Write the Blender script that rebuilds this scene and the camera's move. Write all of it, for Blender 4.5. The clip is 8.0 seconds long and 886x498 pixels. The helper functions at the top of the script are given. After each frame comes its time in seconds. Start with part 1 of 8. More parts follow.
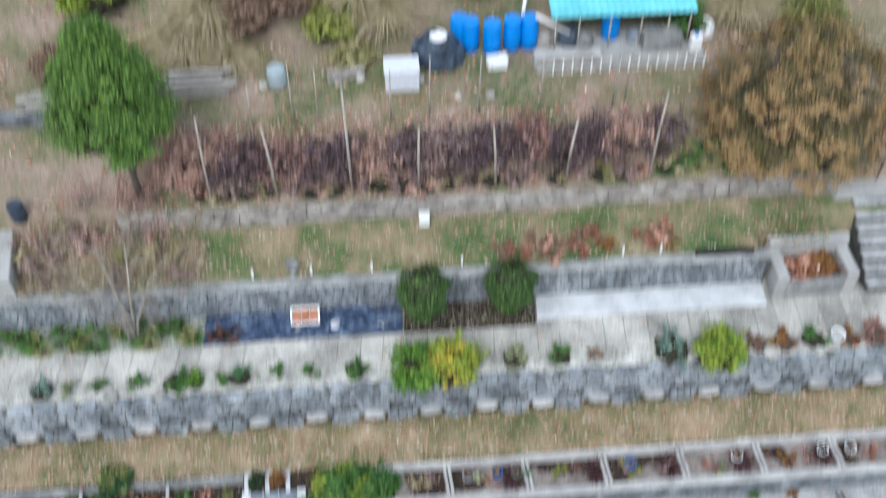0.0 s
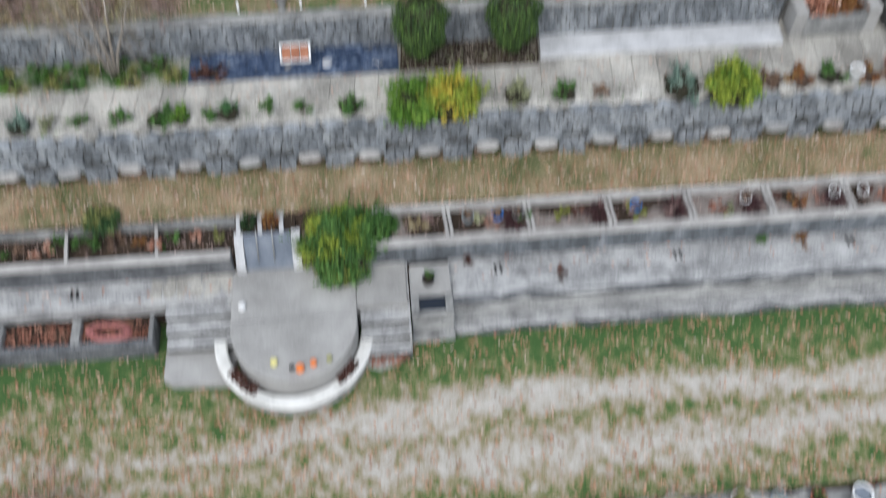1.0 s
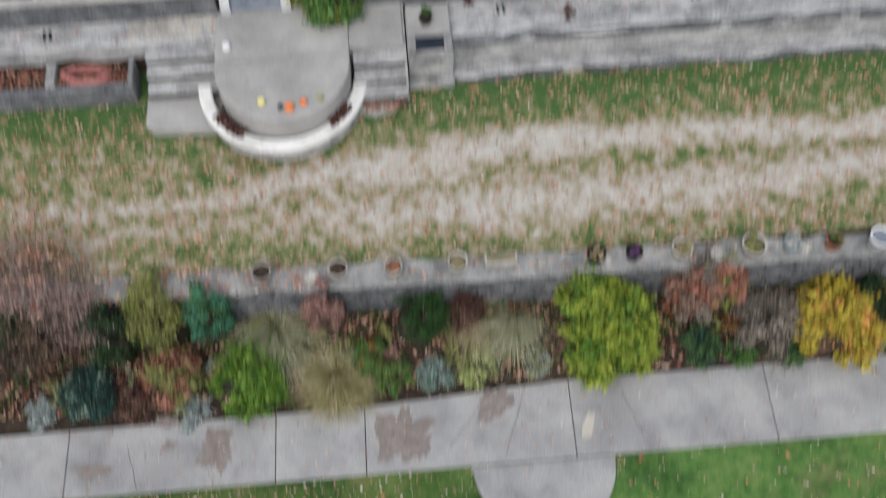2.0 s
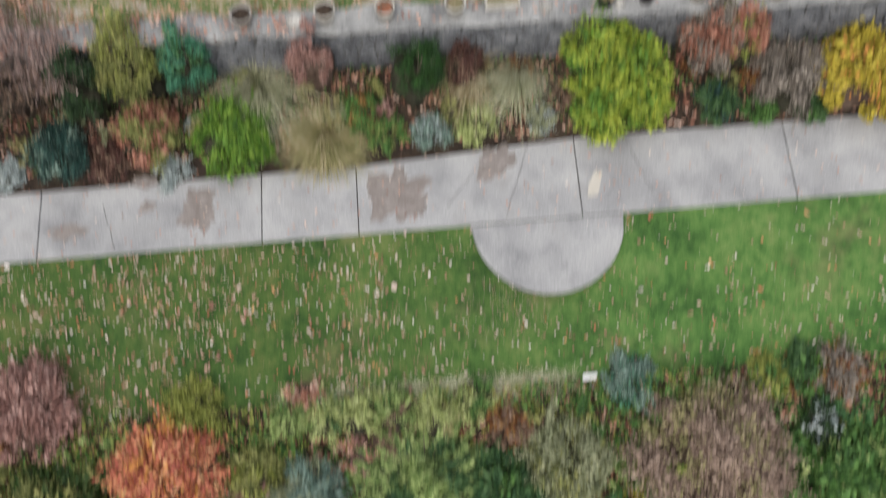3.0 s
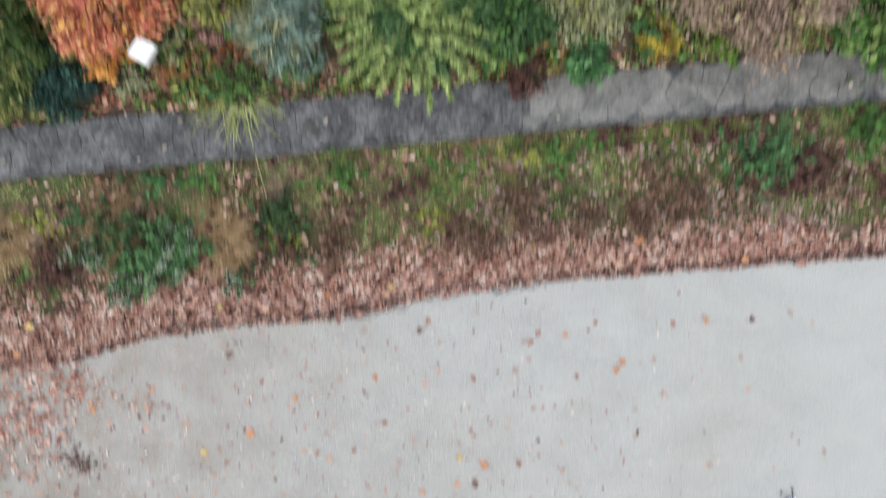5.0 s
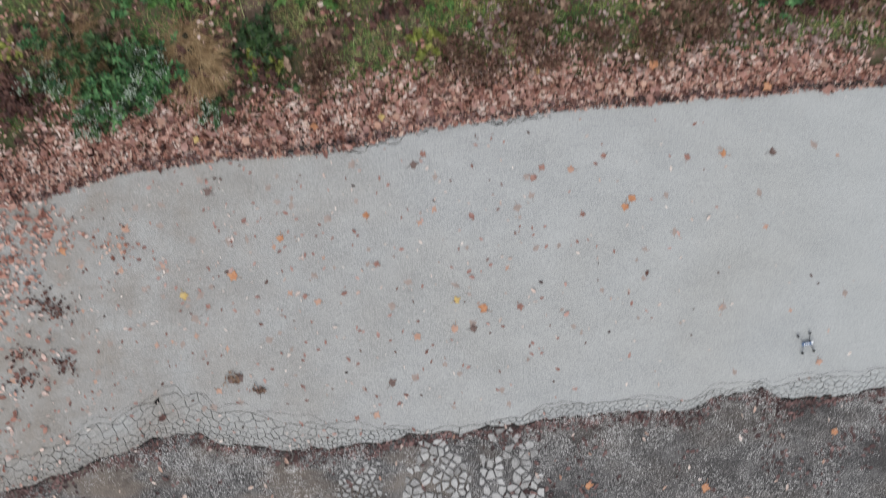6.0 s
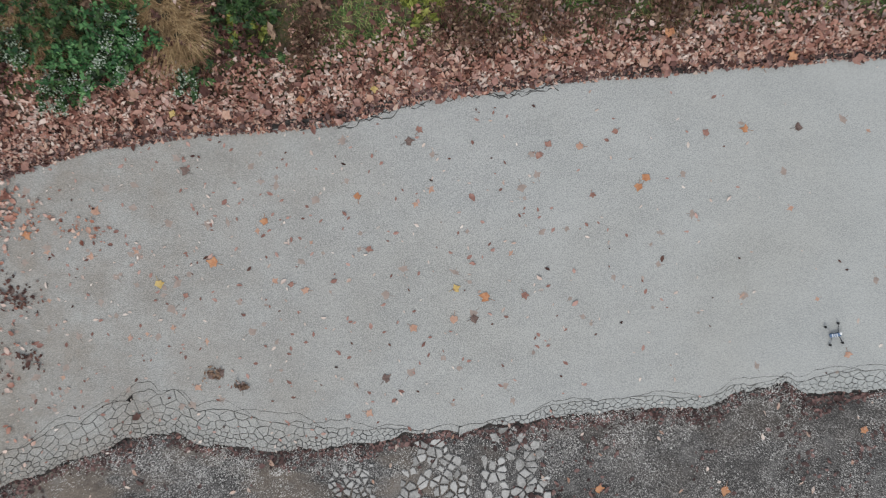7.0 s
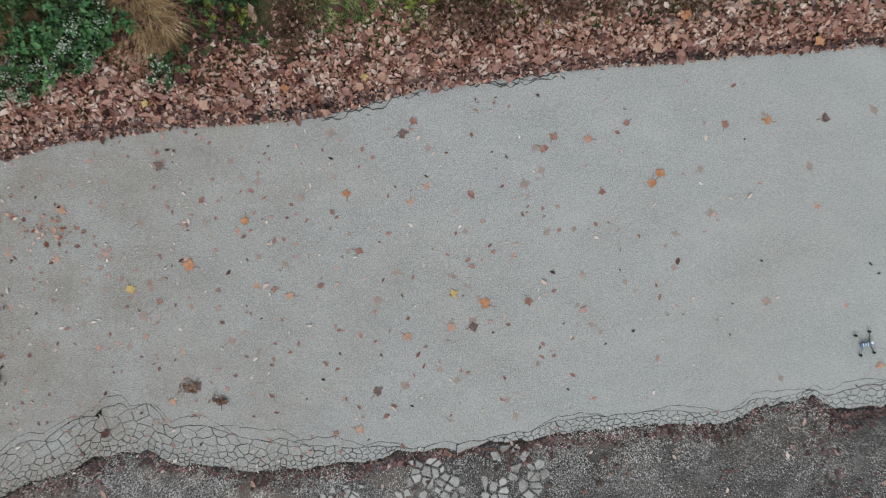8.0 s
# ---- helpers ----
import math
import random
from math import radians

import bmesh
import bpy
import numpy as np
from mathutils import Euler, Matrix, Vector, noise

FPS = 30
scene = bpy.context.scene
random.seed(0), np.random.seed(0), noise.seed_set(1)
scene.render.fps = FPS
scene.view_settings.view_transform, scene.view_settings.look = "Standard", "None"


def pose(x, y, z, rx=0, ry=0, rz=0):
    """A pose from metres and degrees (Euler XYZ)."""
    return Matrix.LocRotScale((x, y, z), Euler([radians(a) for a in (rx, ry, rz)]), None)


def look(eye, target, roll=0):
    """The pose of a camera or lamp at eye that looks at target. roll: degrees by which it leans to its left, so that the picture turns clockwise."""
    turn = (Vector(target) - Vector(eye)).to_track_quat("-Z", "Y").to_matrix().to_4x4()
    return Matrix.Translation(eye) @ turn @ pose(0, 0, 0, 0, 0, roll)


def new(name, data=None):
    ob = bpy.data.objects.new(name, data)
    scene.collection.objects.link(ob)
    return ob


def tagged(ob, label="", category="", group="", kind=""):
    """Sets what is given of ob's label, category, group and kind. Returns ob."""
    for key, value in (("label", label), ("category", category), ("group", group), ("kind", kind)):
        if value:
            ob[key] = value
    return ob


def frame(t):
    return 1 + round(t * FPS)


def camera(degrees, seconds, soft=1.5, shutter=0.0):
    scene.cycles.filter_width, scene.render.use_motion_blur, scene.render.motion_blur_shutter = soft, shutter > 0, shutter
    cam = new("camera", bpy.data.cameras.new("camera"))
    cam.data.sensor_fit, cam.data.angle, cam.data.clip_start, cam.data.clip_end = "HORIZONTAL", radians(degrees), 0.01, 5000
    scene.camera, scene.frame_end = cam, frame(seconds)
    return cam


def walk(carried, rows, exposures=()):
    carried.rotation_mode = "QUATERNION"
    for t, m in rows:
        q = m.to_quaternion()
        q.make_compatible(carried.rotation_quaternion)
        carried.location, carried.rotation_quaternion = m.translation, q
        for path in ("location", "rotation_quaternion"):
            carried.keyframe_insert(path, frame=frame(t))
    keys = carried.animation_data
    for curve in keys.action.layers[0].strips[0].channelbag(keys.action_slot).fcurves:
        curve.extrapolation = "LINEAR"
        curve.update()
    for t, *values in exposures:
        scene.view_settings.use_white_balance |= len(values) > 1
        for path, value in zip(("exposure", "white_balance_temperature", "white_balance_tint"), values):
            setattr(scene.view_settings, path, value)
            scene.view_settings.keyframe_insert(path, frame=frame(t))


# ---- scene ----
cam = camera(50.00, 8.0, soft=1.2, shutter=1.0)
# seconds, x, y, z, pitch, roll, yaw
ROWS = [
    (0.0, 0.031, 8.720, 24.729, -47.57, 0.39, 0.63),
    (0.5, -0.019, 7.928, 23.376, -51.53, 0.29, 0.52),
    (1.0, -0.107, 7.067, 22.095, -55.36, 0.08, 0.27),
    (1.5, -0.040, 6.237, 20.894, -59.33, 0.25, 0.34),
    (1.7, 0.003, 5.892, 20.443, -60.82, 0.34, 0.37),
    (2.8, 0.016, 3.943, 17.951, -68.15, 0.23, 0.12),
    (3.0, 0.004, 3.598, 17.574, -69.56, 0.22, 0.07),
    (3.5, -0.016, 2.782, 16.645, -73.14, 0.12, -0.01),
    (4.0, -0.035, 2.257, 15.825, -77.75, 0.06, -0.03),
    (4.5, 0.003, 1.832, 15.112, -82.50, 0.12, -0.04),
    (5.0, 0.043, 1.377, 14.490, -87.06, 0.13, -0.21),
    (5.2, 0.051, 1.179, 14.252, -88.77, 0.10, -0.27),
    (6.3, -0.043, 0.198, 13.084, -93.16, -0.47, -0.41),
    (6.5, -0.058, 0.168, 12.868, -93.07, -0.56, -0.44),
    (7.0, -0.056, 0.129, 12.349, -92.98, -0.66, -0.41),
    (7.5, -0.030, 0.057, 11.848, -92.69, -0.70, -0.42),
    (8.0, -0.000, 0.000, 11.359, -92.48, -0.65, -0.43),
]
# seconds, stops, kelvin, tint
EXPOSURES = [(0.0, 1.03, 5850, 5), (0.5, 0.9, 6000, 7), (1.0, 0.69, 6200, 8), (1.5, 0.55, 6350, 9), (3.0, 0.86, 6700, 10), (4.0, 1.35, 6650, 10), (4.5, 1.34, 6600, 9), (5.0, 0.93, 6550, 9), (5.2, 0.85, 6500, 10), (6.3, 0.42, 6500, 10), (7.0, 0.35, 6550, 8), (7.5, 0.23, 6650, 6), (8.0, 0.22, 6500, 6)]
walk(cam, [(t, pose(x, y, z, 90 + pitch, roll, yaw)) for t, x, y, z, pitch, roll, yaw in ROWS], EXPOSURES)

# ---- light: an overcast autumn day ----
world = bpy.data.worlds.new("overcast_sky")
scene.world = world
world.use_nodes = True
wn = world.node_tree.nodes
sky = wn.new("ShaderNodeTexSky")
sky.sky_type = "NISHITA"
sky.sun_disc = False
sky.sun_elevation, sky.sun_rotation = radians(48), radians(200)
sky.dust_density, sky.air_density = 3.0, 1.0
soften = wn.new("ShaderNodeMixRGB")
soften.inputs[0].default_value = 0.75
soften.inputs[2].default_value = (4.2, 4.3, 4.5, 1)
world.node_tree.links.new(sky.outputs[0], soften.inputs[1])
world.node_tree.links.new(soften.outputs[0], wn["Background"].inputs[0])
wn["Background"].inputs[1].default_value = 0.15
sun = new("sun", bpy.data.lights.new("sun", "SUN"))
sun.data.energy, sun.data.angle, sun.data.color = 0.9, radians(25), (1.0, 0.96, 0.9)
sun.matrix_world = look((-6, -16, 30), (0, 8, 0))

# ---- materials ----
SLOPE = 0.088  # the terraces run a little askew to x


def at(u, v, z=0.0):
    return Vector((u, v + SLOPE * u, z))


def nodes_of(name, rough=0.85, metal=0.0):
    m = bpy.data.materials.new(name)
    m.use_nodes = True
    t = m.node_tree
    b = t.nodes["Principled BSDF"]
    b.inputs["Roughness"].default_value = rough
    b.inputs["Metallic"].default_value = metal
    b.inputs["Specular IOR Level"].default_value = 0.3
    return m, t, b


def ramp_node(t, stops, source):
    r = t.nodes.new("ShaderNodeValToRGB")
    e = r.color_ramp.elements
    while len(e) < len(stops):
        e.new(0.5)
    for k, (p, c) in enumerate(stops):
        e[k].position, e[k].color = p, (*c, 1)
    t.links.new(source, r.inputs[0])
    return r.outputs[0]


def noise_node(t, vec, scale, detail=5.0, rough=0.6):
    n = t.nodes.new("ShaderNodeTexNoise")
    n.inputs["Scale"].default_value, n.inputs["Detail"].default_value, n.inputs["Roughness"].default_value = scale, detail, rough
    t.links.new(vec, n.inputs["Vector"])
    return n.outputs["Fac"]


def math_node(t, op, a, b=0.0, clamp=False):
    n = t.nodes.new("ShaderNodeMath")
    n.operation, n.use_clamp = op, clamp
    for k, s in enumerate((a, b)):
        if isinstance(s, (int, float)):
            n.inputs[k].default_value = s
        else:
            t.links.new(s, n.inputs[k])
    return n.outputs[0]


def mix_node(t, fac, a, b, how="MIX"):
    n = t.nodes.new("ShaderNodeMixRGB")
    n.blend_type = how
    for k, s in enumerate((fac, a, b)):
        if isinstance(s, (int, float)):
            n.inputs[k].default_value = s
        elif isinstance(s, tuple):
            n.inputs[k].default_value = (*s, 1)
        else:
            t.links.new(s, n.inputs[k])
    return n.outputs[0]


def place_node(t, squash=(1, 1, 1)):
    g = t.nodes.new("ShaderNodeNewGeometry")
    m = t.nodes.new("ShaderNodeMapping")
    m.inputs["Scale"].default_value = squash
    t.links.new(g.outputs["Position"], m.inputs["Vector"])
    return m.outputs[0], g


def bump_of(t, b, height, strength=0.4, distance=0.02):
    n = t.nodes.new("ShaderNodeBump")
    n.inputs["Strength"].default_value, n.inputs["Distance"].default_value = strength, distance
    t.links.new(height, n.inputs["Height"])
    t.links.new(n.outputs[0], b.inputs["Normal"])


def surface(name, stops, broad=1.2, fine=18.0, rough=0.85, speck=0.35, bump=0.4, squash=(1, 1, 1), island=0.0, obj=0.0, stain=None):
    """A worn, grainy surface: stops is a colour ramp over broad noise, fine noise varies it."""
    m, t, b = nodes_of(name, rough)
    vec, g = place_node(t, squash)
    n1, n2 = noise_node(t, vec, broad, 6, 0.65), noise_node(t, vec, fine, 4, 0.7)
    f = math_node(t, "ADD", math_node(t, "MULTIPLY", n1, 1.6), -0.3)
    f = math_node(t, "ADD", f, math_node(t, "MULTIPLY", math_node(t, "SUBTRACT", n2, 0.5), speck * 2))
    if island:
        f = math_node(t, "ADD", f, math_node(t, "MULTIPLY", math_node(t, "SUBTRACT", g.outputs["Random Per Island"], 0.5), island))
    if obj:
        o = t.nodes.new("ShaderNodeObjectInfo")
        f = math_node(t, "ADD", f, math_node(t, "MULTIPLY", math_node(t, "SUBTRACT", o.outputs["Random"], 0.5), obj))
    col = ramp_node(t, stops, f)
    if stain:
        s = math_node(t, "SUBTRACT", noise_node(t, vec, stain[0], 5, 0.6), stain[1])
        col = mix_node(t, math_node(t, "MULTIPLY", s, stain[2], True), col, stain[3])
    t.links.new(col, b.inputs["Base Color"])
    bump_of(t, b, n2, bump, 0.015)
    return m


def leafy(name, stops, rough=0.6):
    """Leaf colours that change from leaf to leaf."""
    m, t, b = nodes_of(name, rough)
    vec, g = place_node(t)
    f = math_node(t, "ADD", math_node(t, "MULTIPLY", g.outputs["Random Per Island"], 0.75), math_node(t, "MULTIPLY", math_node(t, "SUBTRACT", noise_node(t, vec, 4.5, 3), 0.5), 1.7))
    t.links.new(ramp_node(t, stops, math_node(t, "ADD", f, 0.14)), b.inputs["Base Color"])
    return m


def plain(name, c, rough=0.5, metal=0.0, vary=0.15):
    m, t, b = nodes_of(name, rough, metal)
    vec, g = place_node(t)
    n = noise_node(t, vec, 9.0, 5)
    t.links.new(ramp_node(t, [(0.25, tuple(k * (1 - vary) for k in c)), (0.75, tuple(min(1, k * (1 + vary)) for k in c))], n), b.inputs["Base Color"])
    return m


def three(a, b, c):
    return [(0.15, a), (0.5, b), (0.85, c)]


M_STONE = surface("grey_stone", three((0.055, 0.058, 0.064), (0.125, 0.131, 0.142), (0.245, 0.25, 0.262)), 2.2, 26, 0.9, 0.8, 0.9, obj=0.2, island=0.2, stain=(8.0, 0.55, 5.0, (0.045, 0.045, 0.05)))
M_STONE_BLUE = surface("blue_grey_stone", three((0.085, 0.093, 0.102), (0.185, 0.202, 0.223), (0.34, 0.362, 0.385)), 1.6, 18, 0.9, 0.5, 0.6, (1.6, 1, 0.6), obj=0.3, island=0.25, stain=(1.6, 0.58, 4.0, (0.4, 0.415, 0.43)))
# dark joint mortar; the same tone is painted as shade on step risers
M_MORTAR_SHADE = surface("dark_mortar_and_riser_shade", three((0.035, 0.036, 0.036), (0.09, 0.09, 0.088), (0.16, 0.16, 0.155)), 3, 30)
M_RUBBLE = surface("pinkish_rubble", three((0.13, 0.115, 0.105), (0.27, 0.245, 0.225), (0.42, 0.39, 0.36)), 2.0, 22, 0.95, 0.5, 0.7, obj=0.35, island=0.3)
M_CAP = surface("weathered_wall_top", three((0.09, 0.092, 0.095), (0.22, 0.222, 0.22), (0.38, 0.38, 0.37)), 2.0, 25, 0.9, 0.45, 0.5, obj=0.2)
M_WALK = surface("old_pale_concrete", three((0.14, 0.142, 0.146), (0.345, 0.347, 0.35), (0.52, 0.523, 0.525)), 1.9, 24, 0.9, 0.85, 0.5, (0.8, 1.6, 1.5), stain=(2.4, 0.54, 5.0, (0.14, 0.141, 0.142)))
M_PATIO = surface("grey_concrete", three((0.25, 0.246, 0.238), (0.345, 0.34, 0.332), (0.43, 0.426, 0.415)), 0.9, 28, 0.9, 0.45, 0.3, stain=(1.4, 0.55, 2.2, (0.24, 0.235, 0.225)))
M_SLAB = surface("worn_path_concrete", three((0.19, 0.191, 0.196), (0.305, 0.305, 0.306), (0.42, 0.418, 0.41)), 1.1, 34, 0.9, 0.7, 0.35, obj=0.12, stain=(2.2, 0.56, 3.0, (0.175, 0.17, 0.168)))
M_WHITE = surface("chipped_white_paint", three((0.5, 0.5, 0.48), (0.74, 0.74, 0.72), (0.82, 0.82, 0.81)), 1.5, 14, 0.7, 0.2, 0.2, stain=(2.2, 0.62, 6.0, (0.3, 0.29, 0.28)))
M_DRYSOIL = surface("dry_planter_soil", three((0.12, 0.1, 0.09), (0.23, 0.2, 0.185), (0.36, 0.325, 0.305)), 2.2, 26, 0.95, 0.6, 0.8)
M_SOIL = surface("bed_soil", three((0.013, 0.009, 0.007), (0.036, 0.025, 0.018), (0.09, 0.062, 0.042)), 2.5, 26, 0.95, 0.5, 0.8)


def lawn(name, blades=False):
    """Mown grass: lighter green to the east, darker olive to the west, bare tan spots here and there."""
    m, t, b = nodes_of(name, 0.9)
    vec, g = place_node(t)
    fine, broad = noise_node(t, vec, 30, 4, 0.7), noise_node(t, vec, 0.9, 5, 0.6)
    f = math_node(t, "ADD", math_node(t, "MULTIPLY", math_node(t, "SUBTRACT", broad, 0.5), 1.2), math_node(t, "MULTIPLY", g.outputs["Random Per Island"] if blades else fine, 0.8))
    f = math_node(t, "ADD", f, math_node(t, "MULTIPLY", math_node(t, "SUBTRACT", noise_node(t, vec, 6.0, 5, 0.75), 0.5), 1.5))
    fresh = ramp_node(t, [(0.1, (0.028, 0.082, 0.017)), (0.4, (0.068, 0.155, 0.034)), (0.75, (0.135, 0.21, 0.062)), (1.0, (0.23, 0.225, 0.095))], f)
    worn = ramp_node(t, [(0.1, (0.018, 0.05, 0.011)), (0.4, (0.048, 0.1, 0.02)), (0.7, (0.1, 0.12, 0.035)), (1.0, (0.2, 0.145, 0.07))], f)
    sp = t.nodes.new("ShaderNodeSeparateXYZ")
    t.links.new(g.outputs["Position"], sp.inputs[0])
    way = math_node(t, "ADD", math_node(t, "MULTIPLY", sp.outputs[0], 0.14), math_node(t, "ADD", math_node(t, "MULTIPLY", math_node(t, "SUBTRACT", noise_node(t, vec, 0.45, 3), 0.5), 1.6), 0.35), True)
    # blends from the darker olive tone in the west to the green in the east
    col = mix_node(t, way, worn, fresh)
    bare = math_node(t, "MULTIPLY", math_node(t, "SUBTRACT", noise_node(t, vec, 0.8, 6, 0.7), 0.53), 6.0, True)
    t.links.new(mix_node(t, math_node(t, "MULTIPLY", bare, 0.5), col, (0.2, 0.165, 0.085)), b.inputs["Base Color"])
    bump_of(t, b, fine, 0.9, 0.015)
    return m


M_LAWN = lawn("green_lawn")
M_DRYGRASS = surface("dry_grass", [(0.15, (0.07, 0.09, 0.038)), (0.38, (0.165, 0.15, 0.08)), (0.6, (0.28, 0.215, 0.14)), (0.95, (0.41, 0.335, 0.24))], 0.9, 26, 0.95, 0.45, 0.8)
M_UPLAWN = surface("patchy_grass", [(0.15, (0.035, 0.085, 0.025)), (0.42, (0.085, 0.125, 0.045)), (0.58, (0.2, 0.17, 0.1)), (0.95, (0.36, 0.28, 0.19))], 0.9, 26, 0.95, 0.45, 0.8)
M_VERGE = surface("verge_ground", [(0.12, (0.014, 0.018, 0.009)), (0.36, (0.05, 0.06, 0.024)), (0.55, (0.09, 0.064, 0.046)), (0.9, (0.22, 0.155, 0.12))], 2.4, 28, 0.95, 0.5, 0.9)
M_HILL = surface("rough_hillside", [(0.12, (0.055, 0.085, 0.035)), (0.36, (0.14, 0.14, 0.075)), (0.52, (0.215, 0.17, 0.125)), (0.74, (0.3, 0.225, 0.185)), (0.95, (0.37, 0.32, 0.27))], 0.7, 16, 0.95, 0.5, 1.0)
M_WHITEGRAVEL = surface("white_gravel", three((0.17, 0.163, 0.15), (0.37, 0.357, 0.33), (0.6, 0.585, 0.55)), 2.6, 24, 0.9, 0.8, 0.9)
M_RIM = surface("pale_concrete_rim", three((0.22, 0.21, 0.205), (0.36, 0.35, 0.34), (0.48, 0.47, 0.455)), 2.0, 26, 0.9, 0.5, 0.4, obj=0.15)
M_BLEACHED = surface("bleached_concrete", three((0.36, 0.365, 0.375), (0.52, 0.525, 0.54), (0.62, 0.625, 0.64)), 2.0, 24, 0.9, 0.5, 0.3)
M_UPPATH = surface("upper_flagstones", three((0.19, 0.182, 0.166), (0.35, 0.337, 0.308), (0.55, 0.53, 0.485)), 1.3, 24, 0.9, 0.7, 0.4, obj=0.25)


def track_ground():
    """Gravel drive: two worn wheel tracks of pale stone through thin grass and leaves."""
    m, t, b = nodes_of("gravel_drive", 0.95)
    vec, g = place_node(t)
    sp = t.nodes.new("ShaderNodeSeparateXYZ")
    t.links.new(g.outputs["Position"], sp.inputs[0])
    v = math_node(t, "SUBTRACT", sp.outputs[1], math_node(t, "MULTIPLY", sp.outputs[0], SLOPE))
    flat, _ = place_node(t, (0.5, 1.0, 1.0))
    sway = math_node(t, "MULTIPLY", math_node(t, "SUBTRACT", noise_node(t, flat, 0.9, 4, 0.6), 0.5), 0.9)
    along = math_node(t, "DIVIDE", math_node(t, "ADD", sp.outputs[0], 10.0), 20.0, True)

    def track(lines, widths, share):
        """Nearness to a track whose middle, half width and strength change along the way."""
        mid = math_node(t, "ADD", math_node(t, "MULTIPLY", ramp_node(t, [(p, (k,) * 3) for p, k in lines], along), 4.0), 13.0)
        off = math_node(t, "ABSOLUTE", math_node(t, "SUBTRACT", math_node(t, "ADD", v, sway), mid))
        near = math_node(t, "SUBTRACT", 1.25, math_node(t, "DIVIDE", off, ramp_node(t, [(p, (k,) * 3) for p, k in widths], along)))
        return math_node(t, "MULTIPLY", math_node(t, "MULTIPLY", near, 0.55, True), ramp_node(t, [(p, (k,) * 3) for p, k in share], along))

    one = track([(0.0, 0.53), (0.2, 0.52), (0.28, 0.55), (0.4, 0.63), (0.54, 0.7), (0.75, 0.715), (1.0, 0.68)], [(0.0, 0.22), (0.25, 0.3), (0.45, 0.55), (0.7, 0.42), (0.9, 0.34)], [(0.0, 0.35), (0.2, 0.5), (0.28, 0.65), (0.4, 0.8)])
    two = track([(0.0, 0.38), (0.4, 0.39), (0.54, 0.39), (0.8, 0.415), (1.0, 0.5)], [(0.0, 0.3), (0.5, 0.62), (0.75, 0.5), (1.0, 0.42)], [(0.3, 0.2), (0.45, 0.65), (0.6, 0.75)])
    mott = noise_node(t, vec, 3.4, 9, 0.8)
    f = math_node(t, "ADD", math_node(t, "MAXIMUM", one, two), math_node(t, "MULTIPLY", math_node(t, "SUBTRACT", mott, 0.5), 3.2))
    green = math_node(t, "MULTIPLY", math_node(t, "SUBTRACT", v, 16.1), 0.9, True)
    f = math_node(t, "ADD", math_node(t, "SUBTRACT", f, math_node(t, "MULTIPLY", green, 0.34)), 0.29, True)
    grit = noise_node(t, vec, 30.0, 5, 0.8)
    col = ramp_node(t, [(0.0, (0.055, 0.12, 0.035)), (0.18, (0.12, 0.17, 0.06)), (0.32, (0.26, 0.23, 0.12)), (0.46, (0.35, 0.305, 0.23)), (0.64, (0.43, 0.4, 0.355)), (1.0, (0.54, 0.525, 0.495))], f)
    t.links.new(mix_node(t, 0.8, col, ramp_node(t, three((0.45, 0.44, 0.42), (0.9, 0.89, 0.88), (1, 1, 1)), grit), "MULTIPLY"), b.inputs["Base Color"])
    bump_of(t, b, grit, 0.9, 0.02)
    return m


M_DRIVE = track_ground()


